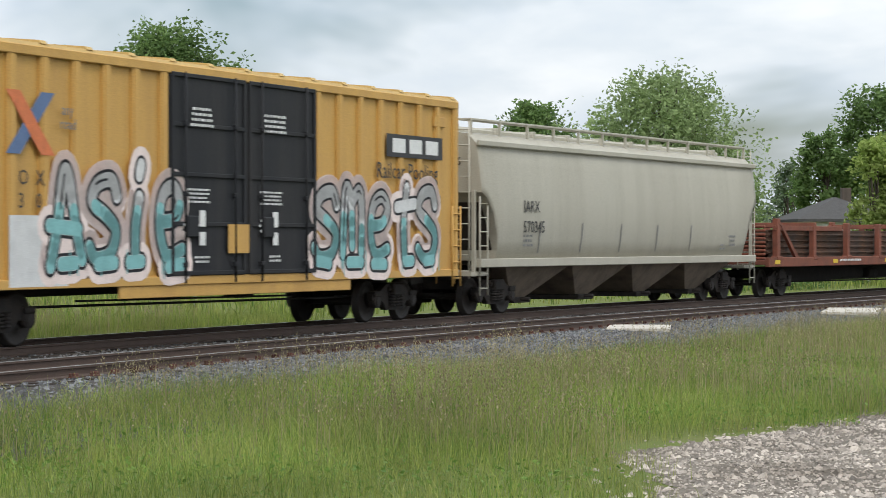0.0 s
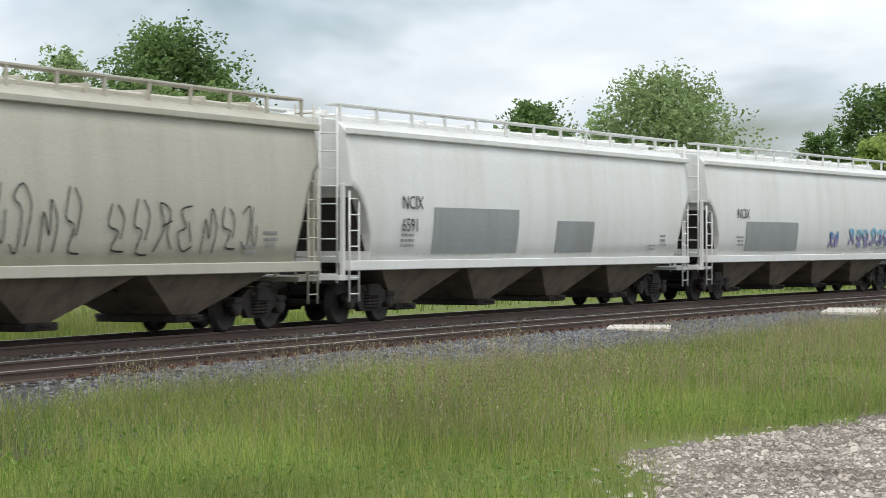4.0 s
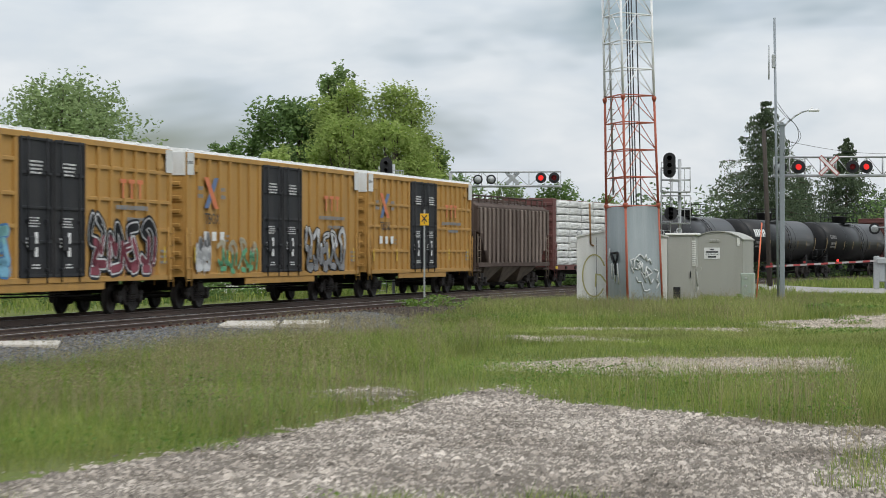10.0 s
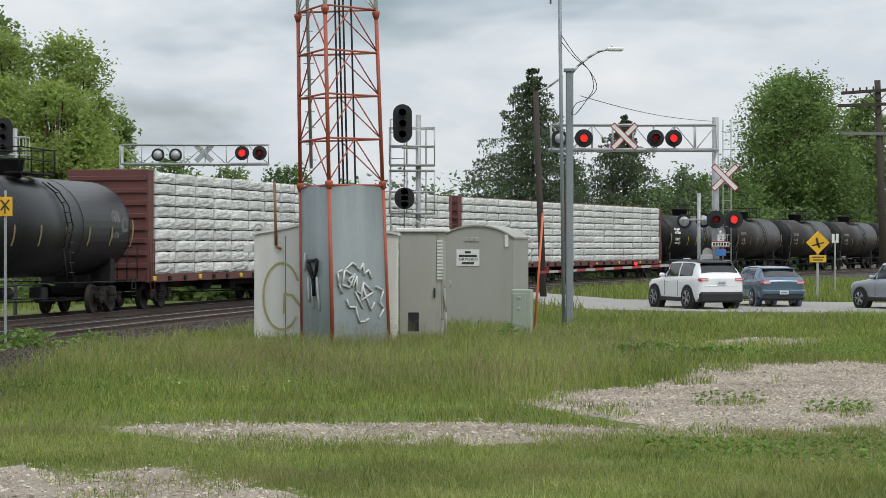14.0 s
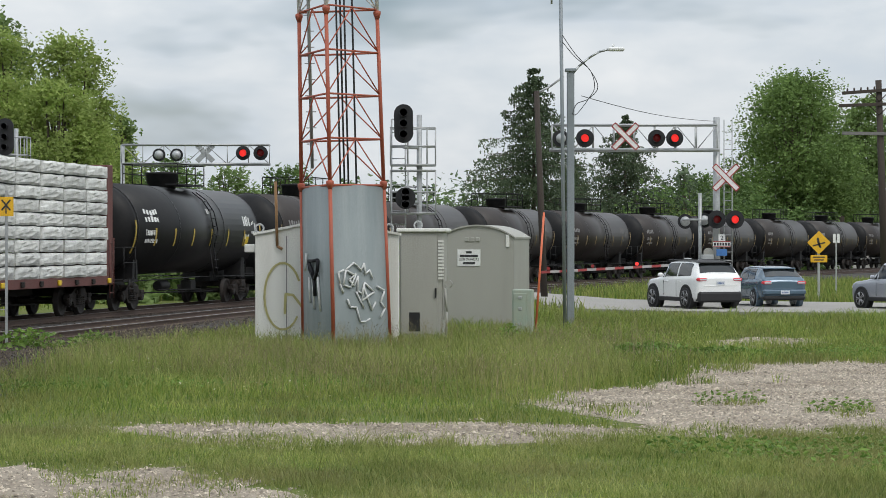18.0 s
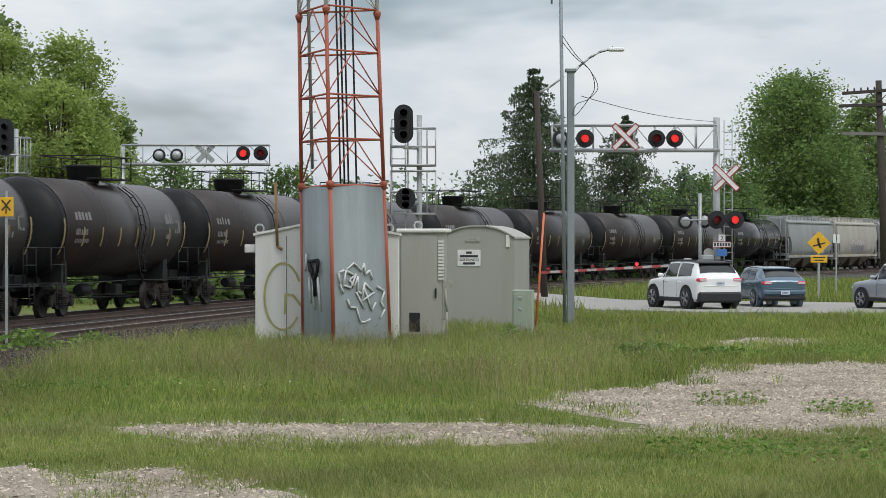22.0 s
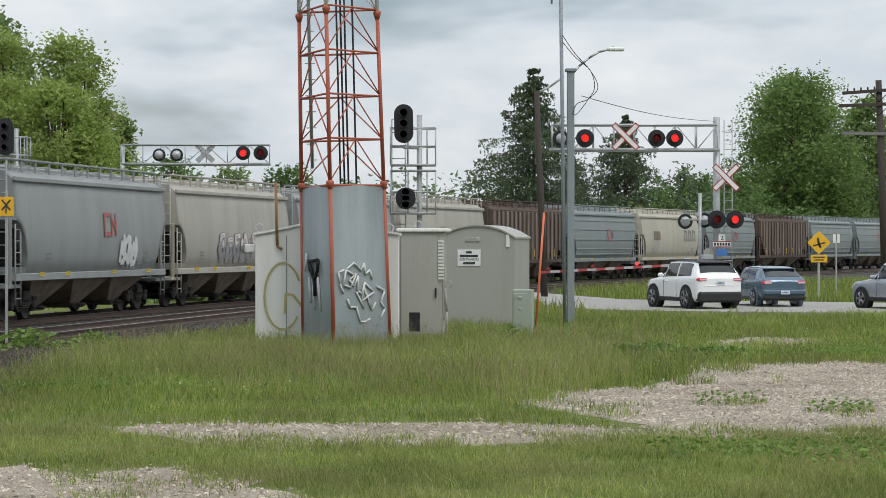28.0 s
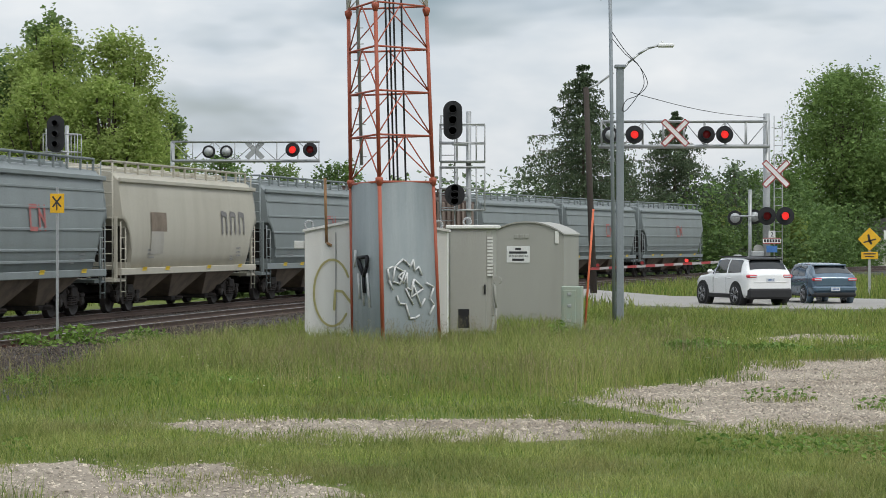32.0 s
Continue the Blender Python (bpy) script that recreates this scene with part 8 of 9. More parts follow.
def far_cantilever():
    y, m = 100.0, 0.02439
    X = lambda px: (px - 784) * m
    Z = lambda py: 2.478 - (py - 434) * m
    t = thing("far_crossing_signal", "cantilever crossing signal beyond the tracks seen from behind", "crossing signal")
    x0, x1, zt, zb = X(215), X(476), Z(257), Z(291)
    part("mast", Geo().tube((x0, y, 0), (x0, y, zt), 0.09, 12), M["galv"], t)
    g = Geo()
    for dy in (-0.25, 0.25):
        g.tube((x0, y + dy, zt), (x1, y + dy, zt), 0.04, 6).tube((x0, y + dy, zb), (x1, y + dy, zb), 0.06, 6)
    part("arm_chord", g, M["galv"], t)
    xs = np.linspace(x0, x1, 8)
    for i, x in enumerate(xs):
        part("arm_post", Geo().tube((x, y - 0.25, zb), (x, y - 0.25, zt), 0.022, 5), M["galv"], t)
        if i < 7:
            part("arm_brace", Geo().tube((x, y - 0.25, zb if i % 2 else zt), (xs[i + 1], y - 0.25, zt if i % 2 else zb), 0.02, 5), M["galv"], t)
    for px in (281, 312):
        flasher(t, X(px), y - 0.3, Z(275), 2, 1, 0.28)
    flasher(t, X(430), y - 0.5, Z(272), 1, -1, 0.31)
    flasher(t, X(461), y - 0.5, Z(272), 0, -1, 0.31)
    crossbuck(t, X(362), y - 0.2, Z(272), 0.5, False)


def poles_and_signs():
    t = thing("street_lamp", "square grey steel lamp post with curved arm", "street lamp", at=pose(3.8, 69.6, 0))
    part("post", Geo().box(-0.11, 0.11, -0.11, 0.11, 0, 7.7, 0.02), M["pole_grey"], t)
    g = Geo().path([(0, 0, 7.55), (0.25, 0, 7.85), (0.55, 0, 8.1), (0.85, 0, 8.28), (1.15, 0, 8.36), (1.3, 0, 8.36)], 0.035, 8)
    part("arm", g, M["galv"], t)
    part("lamp_head", Geo().box(1.12, 1.62, -0.12, 0.12, 8.3, 8.42, 0.04).lathe([(0.04, 8.42), (0.04, 8.5)], (1.28, 0, 0), "z", 8), M["tower_white"], t, "pale lamp head")
    part("cap", Geo().box(-0.17, 0.17, -0.17, 0.17, 7.68, 7.78, 0.02), M["pole_grey"], t)
    t = thing("antenna_mast", "thin grey pipe mast with small antennas beside the lamp post", "antenna", at=pose(3.62, 69.4, 0))
    part("pipe", Geo().tube((0, 0, 0), (-0.16, 0, 12.4), 0.055, 8), M["pole_grey"], t)
    part("antenna", Geo().box(-0.28, -0.12, -0.1, 0.1, 10.2, 10.8, 0.03), M["galv"], t)
    part("antenna", Geo().tube((-0.4, 0, 9.7), (-0.4, 0, 11.2), 0.03, 6), M["galv"], t)
    for k in (0, 1):
        pts = [(-0.08, -0.1, 8.75 - 0.2 * k), (0.3, -0.1, 8.2 - 0.1 * k), (0.75, -0.1, 7.7), (0.98 - 0.1 * k, -0.1, 7.2), (0.7, -0.1, 6.85), (0.35, -0.1, 6.7 - 0.3 * k), (0.22, -0.1, 6.4)]
        smooth = rounded([(q[0], q[2]) for q in pts], 5)
        part("cable", Geo().path([(q[0], -0.1, q[1]) for q in smooth], 0.012, 5), M["cable"], t)
    t = thing("utility_pole", "dark weathered wooden pole, leaning slightly", "utility pole", at=pose(4.1, 102.6, 0))
    part("trunk", Geo().tube((0.35, 0, 0), (0.0, 0, 9.3), 0.16, 10, 0.12), M["pole_wood"], t)
    part("lamp_arm", Geo().path([(0.0, 0, 9.2), (0.6, 0, 9.5), (1.2, 0, 9.95)], 0.05, 6), M["galv"], t)
    t = thing("power_pole", "dark wooden power pole with crossarms and braces", "utility pole", at=pose(20.72, 110.0, 0))
    part("trunk", Geo().tube((0.25, 0, 0), (-0.1, 0, 10.3), 0.2, 10, 0.15), M["pole_wood"], t)
    for z, w, tilt, key in ((9.8, 1.75, -4, "pole_wood"), (9.15, 1.9, -2, "pole_wood"), (7.75, 1.75, 1, "mark_dull")):
        part("crossarm", Geo().box(-w, w, -0.08, 0.08, -0.075, 0.075, 0.01), M[key], t, at=pose(-0.1, -0.16, z, 0, tilt, 0))
    for z in (9.8, 9.15):
        for s in (-1, 1):
            part("arm_brace", Geo().tube((s * 0.5 - 0.1, -0.16, z - 0.03), (-0.08, -0.16, z - 0.5), 0.025, 5), M["pole_wood"], t)
    for i in range(5):
        x = -1.6 + i * 0.32
        part("insulator", Geo().lathe([(0.03, 0.0), (0.05, 0.06), (0.03, 0.15)], (x, -0.16, 9.76 + 0.07 * (x + 1.6)), "z", 8), M["pole_wood"], t)
    # overhead wire
    w = thing("overhead_wire", "thin overhead service wire between the poles", "cable")
    pts = [(4.2 + (10.75 - 4.2) * u, 71 + 21 * u, 7.05 + 0.34 * u - 0.16 * math.sin(math.pi * u)) for u in np.linspace(0, 1, 12)]
    part("wire", Geo().path(pts, 0.012, 4), M["cable"], w)
    # yellow marker plate by the siding
    t = thing("track_sign", "square yellow plate with black cross on a thin post", "sign", at=pose(-10.2, 54.0, 0))
    part("post", Geo().box(-0.03, 0.03, -0.02, 0.02, 0, 3.75), M["galv"], t)
    plate = part("plate", Geo().box(-0.16, 0.17, -0.05, -0.025, 3.15, 3.6, 0.005), M["sign_yellow"], t)
    g = Geo()
    stroke(g, [(-0.09, 3.52), (0.09, 3.3)], 0.02, -0.055)
    stroke(g, [(0.09, 3.52), (-0.09, 3.3)], 0.02, -0.056)
    stroke(g, [(0.0, 3.42), (0.0, 3.22)], 0.015, -0.057)
    part("symbol", g, M["mark_black"], plate)
    # diamond warning sign
    y, m = 100.0, 0.02439
    t = thing("warning_sign", "orange yellow diamond warning sign with a plate below", "road sign", at=pose((1447 - 784) * m, y, 0))
    part("post", Geo().box(-0.05, 0.05, -0.03, 0.03, 0, 2.9), M["galv"], t)
    plate = part("diamond", Geo().box(-0.36, 0.36, -0.06, -0.035, -0.36, 0.36, 0.01), M["sign_yellow"], t, at=pose(0, 0, 2.58, 0, 45, 0))
    g = Geo()
    stroke(g, [(-0.24, 2.45), (0.24, 2.58)], 0.03, -0.07)
    stroke(g, [(-0.05, 2.75), (0.0, 2.5), (0.06, 2.4)], 0.05, -0.07)
    part("symbol", g, M["mark_black"], t)
    tab = part("tab", Geo().box(-0.36, 0.36, -0.06, -0.035, 1.73, 2.04, 0.01), M["sign_yellow"], t)
    g = Geo()
    for i, wd in enumerate((0.52, 0.4)):
        panel(g, -wd / 2, wd / 2, 1.93 - i * 0.12, 1.98 - i * 0.12, -0.066)
    part("tab_print", g, M["mark_black"], tab)
    t = thing("marker_post", "slim white marker plate on a post", "marker post", at=pose(17.6, 104, 0))
    part("post", Geo().box(-0.03, 0.03, -0.03, 0.03, 0, 2.7), M["galv"], t)
    for s in (-1, 1):
        part("plate", Geo().box(s * 0.09 - 0.06, s * 0.09 + 0.06, -0.05, -0.03, 3.0 - 0.42, 3.28 - 0.3), M["mark_white"], t)


radio_tower()
cabinets()
signal_mast("track_signal", "railway signal mast with ladder, cage and black oval heads", -0.64, 60.0, 5.85, [(-0.4, 5.6, 0.25, 1.0), (-0.35, 3.68, 0.26, 0.56)], [(4.55, 5.5), (3.3, 4.4)])
signal_mast("far_track_signal", "railway signal beyond the train with black oval head", -14.4, 78.0, 6.4, [(-0.3, 6.1, 0.3, 1.25)], [(4.9, 6.1)])
signal_mast("lattice_signal", "galvanised signal mast with lattice cage before the trees", -34.2, 33.0, 4.9, [(0.1, 4.2, 0.25, 0.9)], [(3.6, 4.8), (2.4, 3.5)])
crossing_cantilever()
far_cantilever()
poles_and_signs()

# ---- vehicles (built facing +y) ----
M["car_white"] = paint("car_white", (0.8, 0.8, 0.8), 0.25, spots=(0.74, 0.74, 0.73), amount=0.3, scale=2.0, bump=0.0)
M["car_blue"] = paint("car_blue", (0.085, 0.135, 0.185), 0.25, 0.3, spots=(0.07, 0.11, 0.15), amount=0.4, scale=2.0, bump=0.0)
M["car_silver"] = paint("car_silver", (0.36, 0.375, 0.41), 0.25, 0.4, spots=(0.32, 0.33, 0.36), amount=0.4, scale=2.0, bump=0.0)
M["car_trim"] = paint("car_trim", (0.014, 0.014, 0.015), 0.6, scale=4.0, bump=0.05)
M["car_glass"] = glass("car_glass", (0.015, 0.018, 0.02), 0.05)
M["tyre"] = paint("tyre", (0.018, 0.018, 0.019), 0.85, scale=6.0, bump=0.1)
M["alloy"] = paint("alloy", (0.4, 0.4, 0.41), 0.3, 0.8, scale=6.0, bump=0.0)
M["tail_red"] = glow("tail_red", (0.5, 0.03, 0.045), 0.12)
M["plate_white"] = paint("plate_white", (0.6, 0.62, 0.65), 0.5, scale=6.0, bump=0.0)
for key in ("car_white", "car_blue", "car_silver"):
    M[key].node_tree.nodes["Principled BSDF"].inputs["Coat Weight"].default_value = 0.6


def vehicle(name, label, L, W, H, key, roof_key, belt, wheel_r, hood, boxy=True):
    """Hatchback or crossover: a shell lofted along its length, with glass, lamps and trim set on it."""
    t = thing(name, label, "car")
    hw, b, h2 = W / 2, belt, L / 2
    # from tail to nose: y, half width, belt height, roof half width, roof height
    rake = 0.3 if boxy else 0.5
    keys = [(-h2, 0.8, b - 0.1, 0.72, b - 0.06), (-h2 + 0.05, 0.92, b - 0.02, 0.82, b + 0.02), (-h2 + 0.14, 0.965, b + 0.03, 0.82, b + 0.12), (-h2 + 0.14 + rake * 0.6, 0.99, b + 0.04, 0.76, H - 0.2), (-h2 + 0.14 + rake, 1.0, b + 0.04, 0.73, H - 0.07),
            (-h2 + 0.7 + rake * 0.5, 1.0, b + 0.03, 0.73, H - 0.01), (-0.2, 1.0, b, 0.76, H), (0.35, 1.0, b - 0.01, 0.76, H - 0.03), (h2 - 1.75, 0.995, b - 0.03, 0.74, H - 0.16), (h2 - hood - 0.12, 0.99, b - 0.05, 0.78, b + 0.08),
            (h2 - hood + 0.12, 0.985, b - 0.06, 0.8, b + 0.0), (h2 - 0.5, 0.95, b - 0.12, 0.76, b - 0.08), (h2 - 0.18, 0.86, b - 0.2, 0.7, b - 0.16), (h2 - 0.03, 0.74, b - 0.34, 0.6, b - 0.3), (h2, 0.6, b - 0.42, 0.5, b - 0.38)]
    K = np.array(keys)

    def ring(y):
        w, zb, wr, zr = [float(np.interp(y, K[:, 0], K[:, k])) for k in range(1, 5)]
        w, wr = w * hw, wr * hw
        rise = max(zr - zb, 0.02)
        side = [(w * 0.93, 0.27), (w * 0.985, 0.4), (w, 0.56), (w * 1.0, zb - 0.24), (w * 0.992, zb - 0.1), (w * 0.965, zb - 0.02), (w * 0.94, zb + 0.02),
                (w * 0.94 + (wr - w * 0.94) * 0.5 + 0.02, zb + rise * 0.52), (wr + 0.01, zr - min(0.09, rise * 0.25)), (wr * 0.95, zr - min(0.03, rise * 0.1)), (wr * 0.8, zr), (wr * 0.4, zr + 0.018)]
        return [(x, y, z) for x, z in side] + [(-x, y, z) for x, z in side[::-1]]

    ys = sorted(set([k[0] for k in keys] + list(np.linspace(-h2, h2, 45))))
    rings = [ring(y) for y in ys]
    n = len(rings[0])
    g = Geo()
    for a, c in zip(rings, rings[1:]):
        g.add(a + c, [(i, i + 1, n + i + 1, n + i) for i in range(n - 1)] + [(n - 1, 0, n, 2 * n - 1)], True)
    g.add(rings[0], [tuple(range(n))[::-1]])
    g.add(rings[-1], [tuple(range(n))])
    part("body", g, M[key], t)

    def sheet(name, y0, y1, i0, i1, mat, label="", cut0=0.0, cut1=0.0, off=0.008, steps=6):
        """A skin on the shell between two lengths and two ring places; cut0, cut1 slant its ends."""
        g = Geo()
        m = i1 - i0 + 1
        grid = []
        for k in range(steps + 1):
            for i in range(i0, i1 + 1):
                v = (i - i0) / (i1 - i0)
                lo, hi = y0 + cut0 * v, y1 + cut1 * v
                p = ring(lo + (hi - lo) * k / steps)[i]
                c = Vector((p[0], 0, p[2] - 0.7)).normalized() * off
                grid.append((p[0] + c.x, p[1] - (off if y1 < -h2 + 1.0 else -off if y0 > h2 - 2.2 else 0), p[2] + c.z))
        g.add(grid, [(k * m + i, (k + 1) * m + i, (k + 1) * m + i + 1, k * m + i + 1) for k in range(steps) for i in range(m - 1)], True)
        return part(name, g, mat, t, label)

    tail = -h2 + 0.14
    sheet("rear_window", tail + 0.03, tail + rake - 0.03, 9, n - 10, M["car_glass"], "dark tinted glass")
    sheet("windscreen", h2 - 1.7, h2 - hood - 0.16, 9, n - 10, M["car_glass"], "dark tinted glass")
    if roof_key:
        sheet("roof_panel", tail + rake + 0.02, h2 - 1.8, 9, n - 10, M[roof_key], "black roof", steps=12)
    for flip in (False, True):
        i0, i1 = (6, 8) if not flip else (n - 9, n - 7)
        for y0, y1, c0, c1 in ((tail + rake + 0.12, -0.62, 0.1, 0.0), (-0.52, 0.42, 0.0, -0.02), (0.5, h2 - hood - 0.35, 0.0, -0.42)):
            if not boxy and y1 < -0.6:
                y0 += 0.18
            if flip:
                y0, y1, c0, c1 = y0 + c0, y1 + c1, -c0, -c1
            sheet("side_window", y0, y1, i0, i1, M["car_glass"], "dark tinted glass", c0, c1, 0.01)
    part("spoiler", Geo().box(-hw * 0.7, hw * 0.7, tail + rake - 0.16, tail + rake + 0.12, H - 0.1, H - 0.045, 0.025), M[roof_key or key], t)
    if roof_key:
        for s in (-1, 1):
            part("roof_rail", Geo().tube((s * hw * 0.7, tail + rake + 0.1, H + 0.03), (s * hw * 0.72, 0.5, H + 0.02), 0.02, 6), M["car_trim"], t)
    # bumpers, sills, lamps
    dark = M["car_trim"]
    part("rear_bumper", Geo().box(-hw * 0.93, hw * 0.93, -h2 - 0.06, -h2 + 0.3, 0.235, 0.62 if boxy else 0.42, 0.07), dark, t)
    if not boxy:
        part("bumper_skin", Geo().box(-hw * 0.95, hw * 0.95, -h2 - 0.07, -h2 + 0.25, 0.41, 0.66, 0.08), M[key], t)
    part("tail_crease", Geo().box(-hw * 0.7, hw * 0.7, -h2 - 0.02, -h2 + 0.06, b - 0.3, b - 0.27, 0.012), M[key], t)
    part("front_bumper", Geo().box(-hw * 0.76, hw * 0.76, h2 - 0.22, h2 + 0.02, 0.28, 0.5, 0.08), dark, t)
    for s in (-1, 1):
        def across(a, c):
            return min(s * a, s * c), max(s * a, s * c)
        part("sill_trim", Geo().box(*across(hw * 0.9, hw + 0.01), -h2 + 0.35, h2 - 0.45, 0.26, 0.42 if boxy else 0.33, 0.03), dark, t)
        lamp = part("tail_lamp", Geo().box(*across(hw * 0.56, hw * 0.955), -h2 - 0.03, -h2 + 0.3, b - 0.13, b - 0.015, 0.035), M["tail_red"], t, "red tail lamp")
        part("lamp_stripe", Geo().box(*across(hw * 0.58, hw * 0.88), -h2 - 0.036, -h2 - 0.028, b - 0.1, b - 0.05), M["lamp_clear"], lamp, "clear lamp strip")
        part("head_lamp", Geo().box(*across(hw * 0.5, hw * 0.86), h2 - 0.34, h2 - 0.12, b - 0.36, b - 0.24, 0.04), M["lamp_clear"], t)
        part("wing_mirror", Geo().box(*across(hw - 0.02, hw + 0.19), h2 - hood - 0.5, h2 - hood - 0.36, b + 0.0, b + 0.15, 0.05), M[key], t)
        for y in (-0.57, 0.47):
            part("door_seam", Geo().box(*across(hw * 0.99, hw + 0.004), y - 0.008, y + 0.008, 0.45, b - 0.12), dark, t)
            part("door_handle", Geo().box(*across(hw * 0.99, hw + 0.03), y - 0.36, y - 0.14, b - 0.17, b - 0.135, 0.012), M[key], t)
    plate = part("number_plate", Geo().box(-0.17, 0.17, -h2 - 0.03, -h2 - 0.015, b - 0.27, b - 0.13) if boxy else Geo().box(-0.17, 0.17, -h2 - 0.085, -h2 - 0.068, 0.46, 0.6), M["plate_white"], t)
    for k in range(5):
        z = b - 0.2 if boxy else 0.53
        y = -h2 - 0.034 if boxy else -h2 - 0.089
        part("print_bar", Geo().box(-0.12 + k * 0.05, -0.085 + k * 0.05, y, y + 0.003, z - 0.03, z + 0.03), M["mark_blue"], plate)
    for y in (-h2 + 0.86, h2 - 0.9):
        for s in (-1, 1):
            wx = s * (hw - 0.11)
            part("wheel_arch", Geo().lathe([(wheel_r + 0.09, -0.13), (wheel_r + 0.095, 0.13), (wheel_r + 0.02, 0.132), (wheel_r + 0.02, -0.13)], (wx, y, wheel_r + 0.01), "x", 26), dark if boxy else M[key], t)
            part("wheel_well", Geo().lathe([(wheel_r + 0.05, -0.12), (wheel_r + 0.05, 0.116)], (wx, y, wheel_r + 0.01), "x", 24), dark, t)
            wheel = part("wheel", Geo().lathe([(0.1, -0.1), (wheel_r * 0.7, -0.11), (wheel_r - 0.02, -0.105), (wheel_r, -0.06), (wheel_r, 0.06), (wheel_r - 0.02, 0.105), (wheel_r * 0.7, 0.11), (0.1, 0.1)], (0, 0, 0), "x", 24), M["tyre"], t, at=pose(wx + s * 0.05, y, wheel_r))
            rim = Geo().lathe([(wheel_r * 0.66, s * 0.1), (wheel_r * 0.72, s * 0.122), (wheel_r * 0.72, s * 0.1)], (0, 0, 0), "x", 22)
            for k in range(5):
                for e in (-0.17, 0.17):
                    a = 2 * math.pi * k / 5 + e
                    rim.tube((s * 0.118, 0.04 * math.cos(a), 0.04 * math.sin(a)), (s * 0.118, wheel_r * 0.68 * math.cos(a), wheel_r * 0.68 * math.sin(a)), 0.017, 5)
            part("rim", rim, M["alloy"], wheel)
    return t


suv = vehicle("suv", "white suv with black roof and black lower trim, brake lamps on", 4.4, 1.86, 1.72, "car_white", "car_trim", 1.12, 0.385, 1.25)
hatch = vehicle("hatchback", "dark blue hatchback waiting behind the suv", 4.4, 1.78, 1.48, "car_blue", None, 0.96, 0.32, 1.2, False)
silver = vehicle("silver_car", "silver grey crossover car on the road", 4.5, 1.84, 1.66, "car_silver", None, 1.05, 0.34, 1.25)
SUV_AT = (9.05, 84.6, 0.2, 21)
SUV_BACK = [(0, 6.2), (9.5, 6.2), (10.3, 5.6), (11, 4.2), (12, 2.3), (13, 1.1), (14, 0.2), (16.5, 0.0), (32, 0.0)]
hatch.matrix_basis = pose(12.1, 87.6, 0.2, 0, 0, 12)
silver.matrix_basis = pose(16.55, 83.2, 0.2, 0, 0, 26)

# ---- trees and distance ----
M["bark"] = paint("bark", (0.09, 0.07, 0.055), 0.95, spots=(0.05, 0.04, 0.032), amount=0.7, scale=3.0, streak=True, bump=0.5)
M["leaf_mid"] = leafy("leaf_mid", (0.135, 0.202, 0.066), (0.23, 0.318, 0.112), 0.6, 0.45)
M["leaf_dark"] = leafy("leaf_dark", (0.091, 0.156, 0.049), (0.169, 0.254, 0.078), 0.6, 0.42)
M["leaf_maple"] = leafy("leaf_maple", (0.12, 0.19, 0.055), (0.21, 0.305, 0.09), 0.6, 0.42)
M["leaf_bright"] = leafy("leaf_bright", (0.22, 0.305, 0.07), (0.37, 0.44, 0.14), 0.6, 0.5)
M["leaf_silver"] = leafy("leaf_silver", (0.195, 0.267, 0.111), (0.325, 0.410, 0.182), 0.6, 0.46)
M["needle"] = leafy("needle", (0.06, 0.09, 0.05), (0.115, 0.15, 0.08), 0.7, 0.3)
M["needle_blue"] = leafy("needle_blue", (0.07, 0.11, 0.1), (0.13, 0.17, 0.15), 0.7, 0.1)
M["leaf_far"] = leafy("leaf_far", (0.1, 0.15, 0.08), (0.17, 0.22, 0.12))


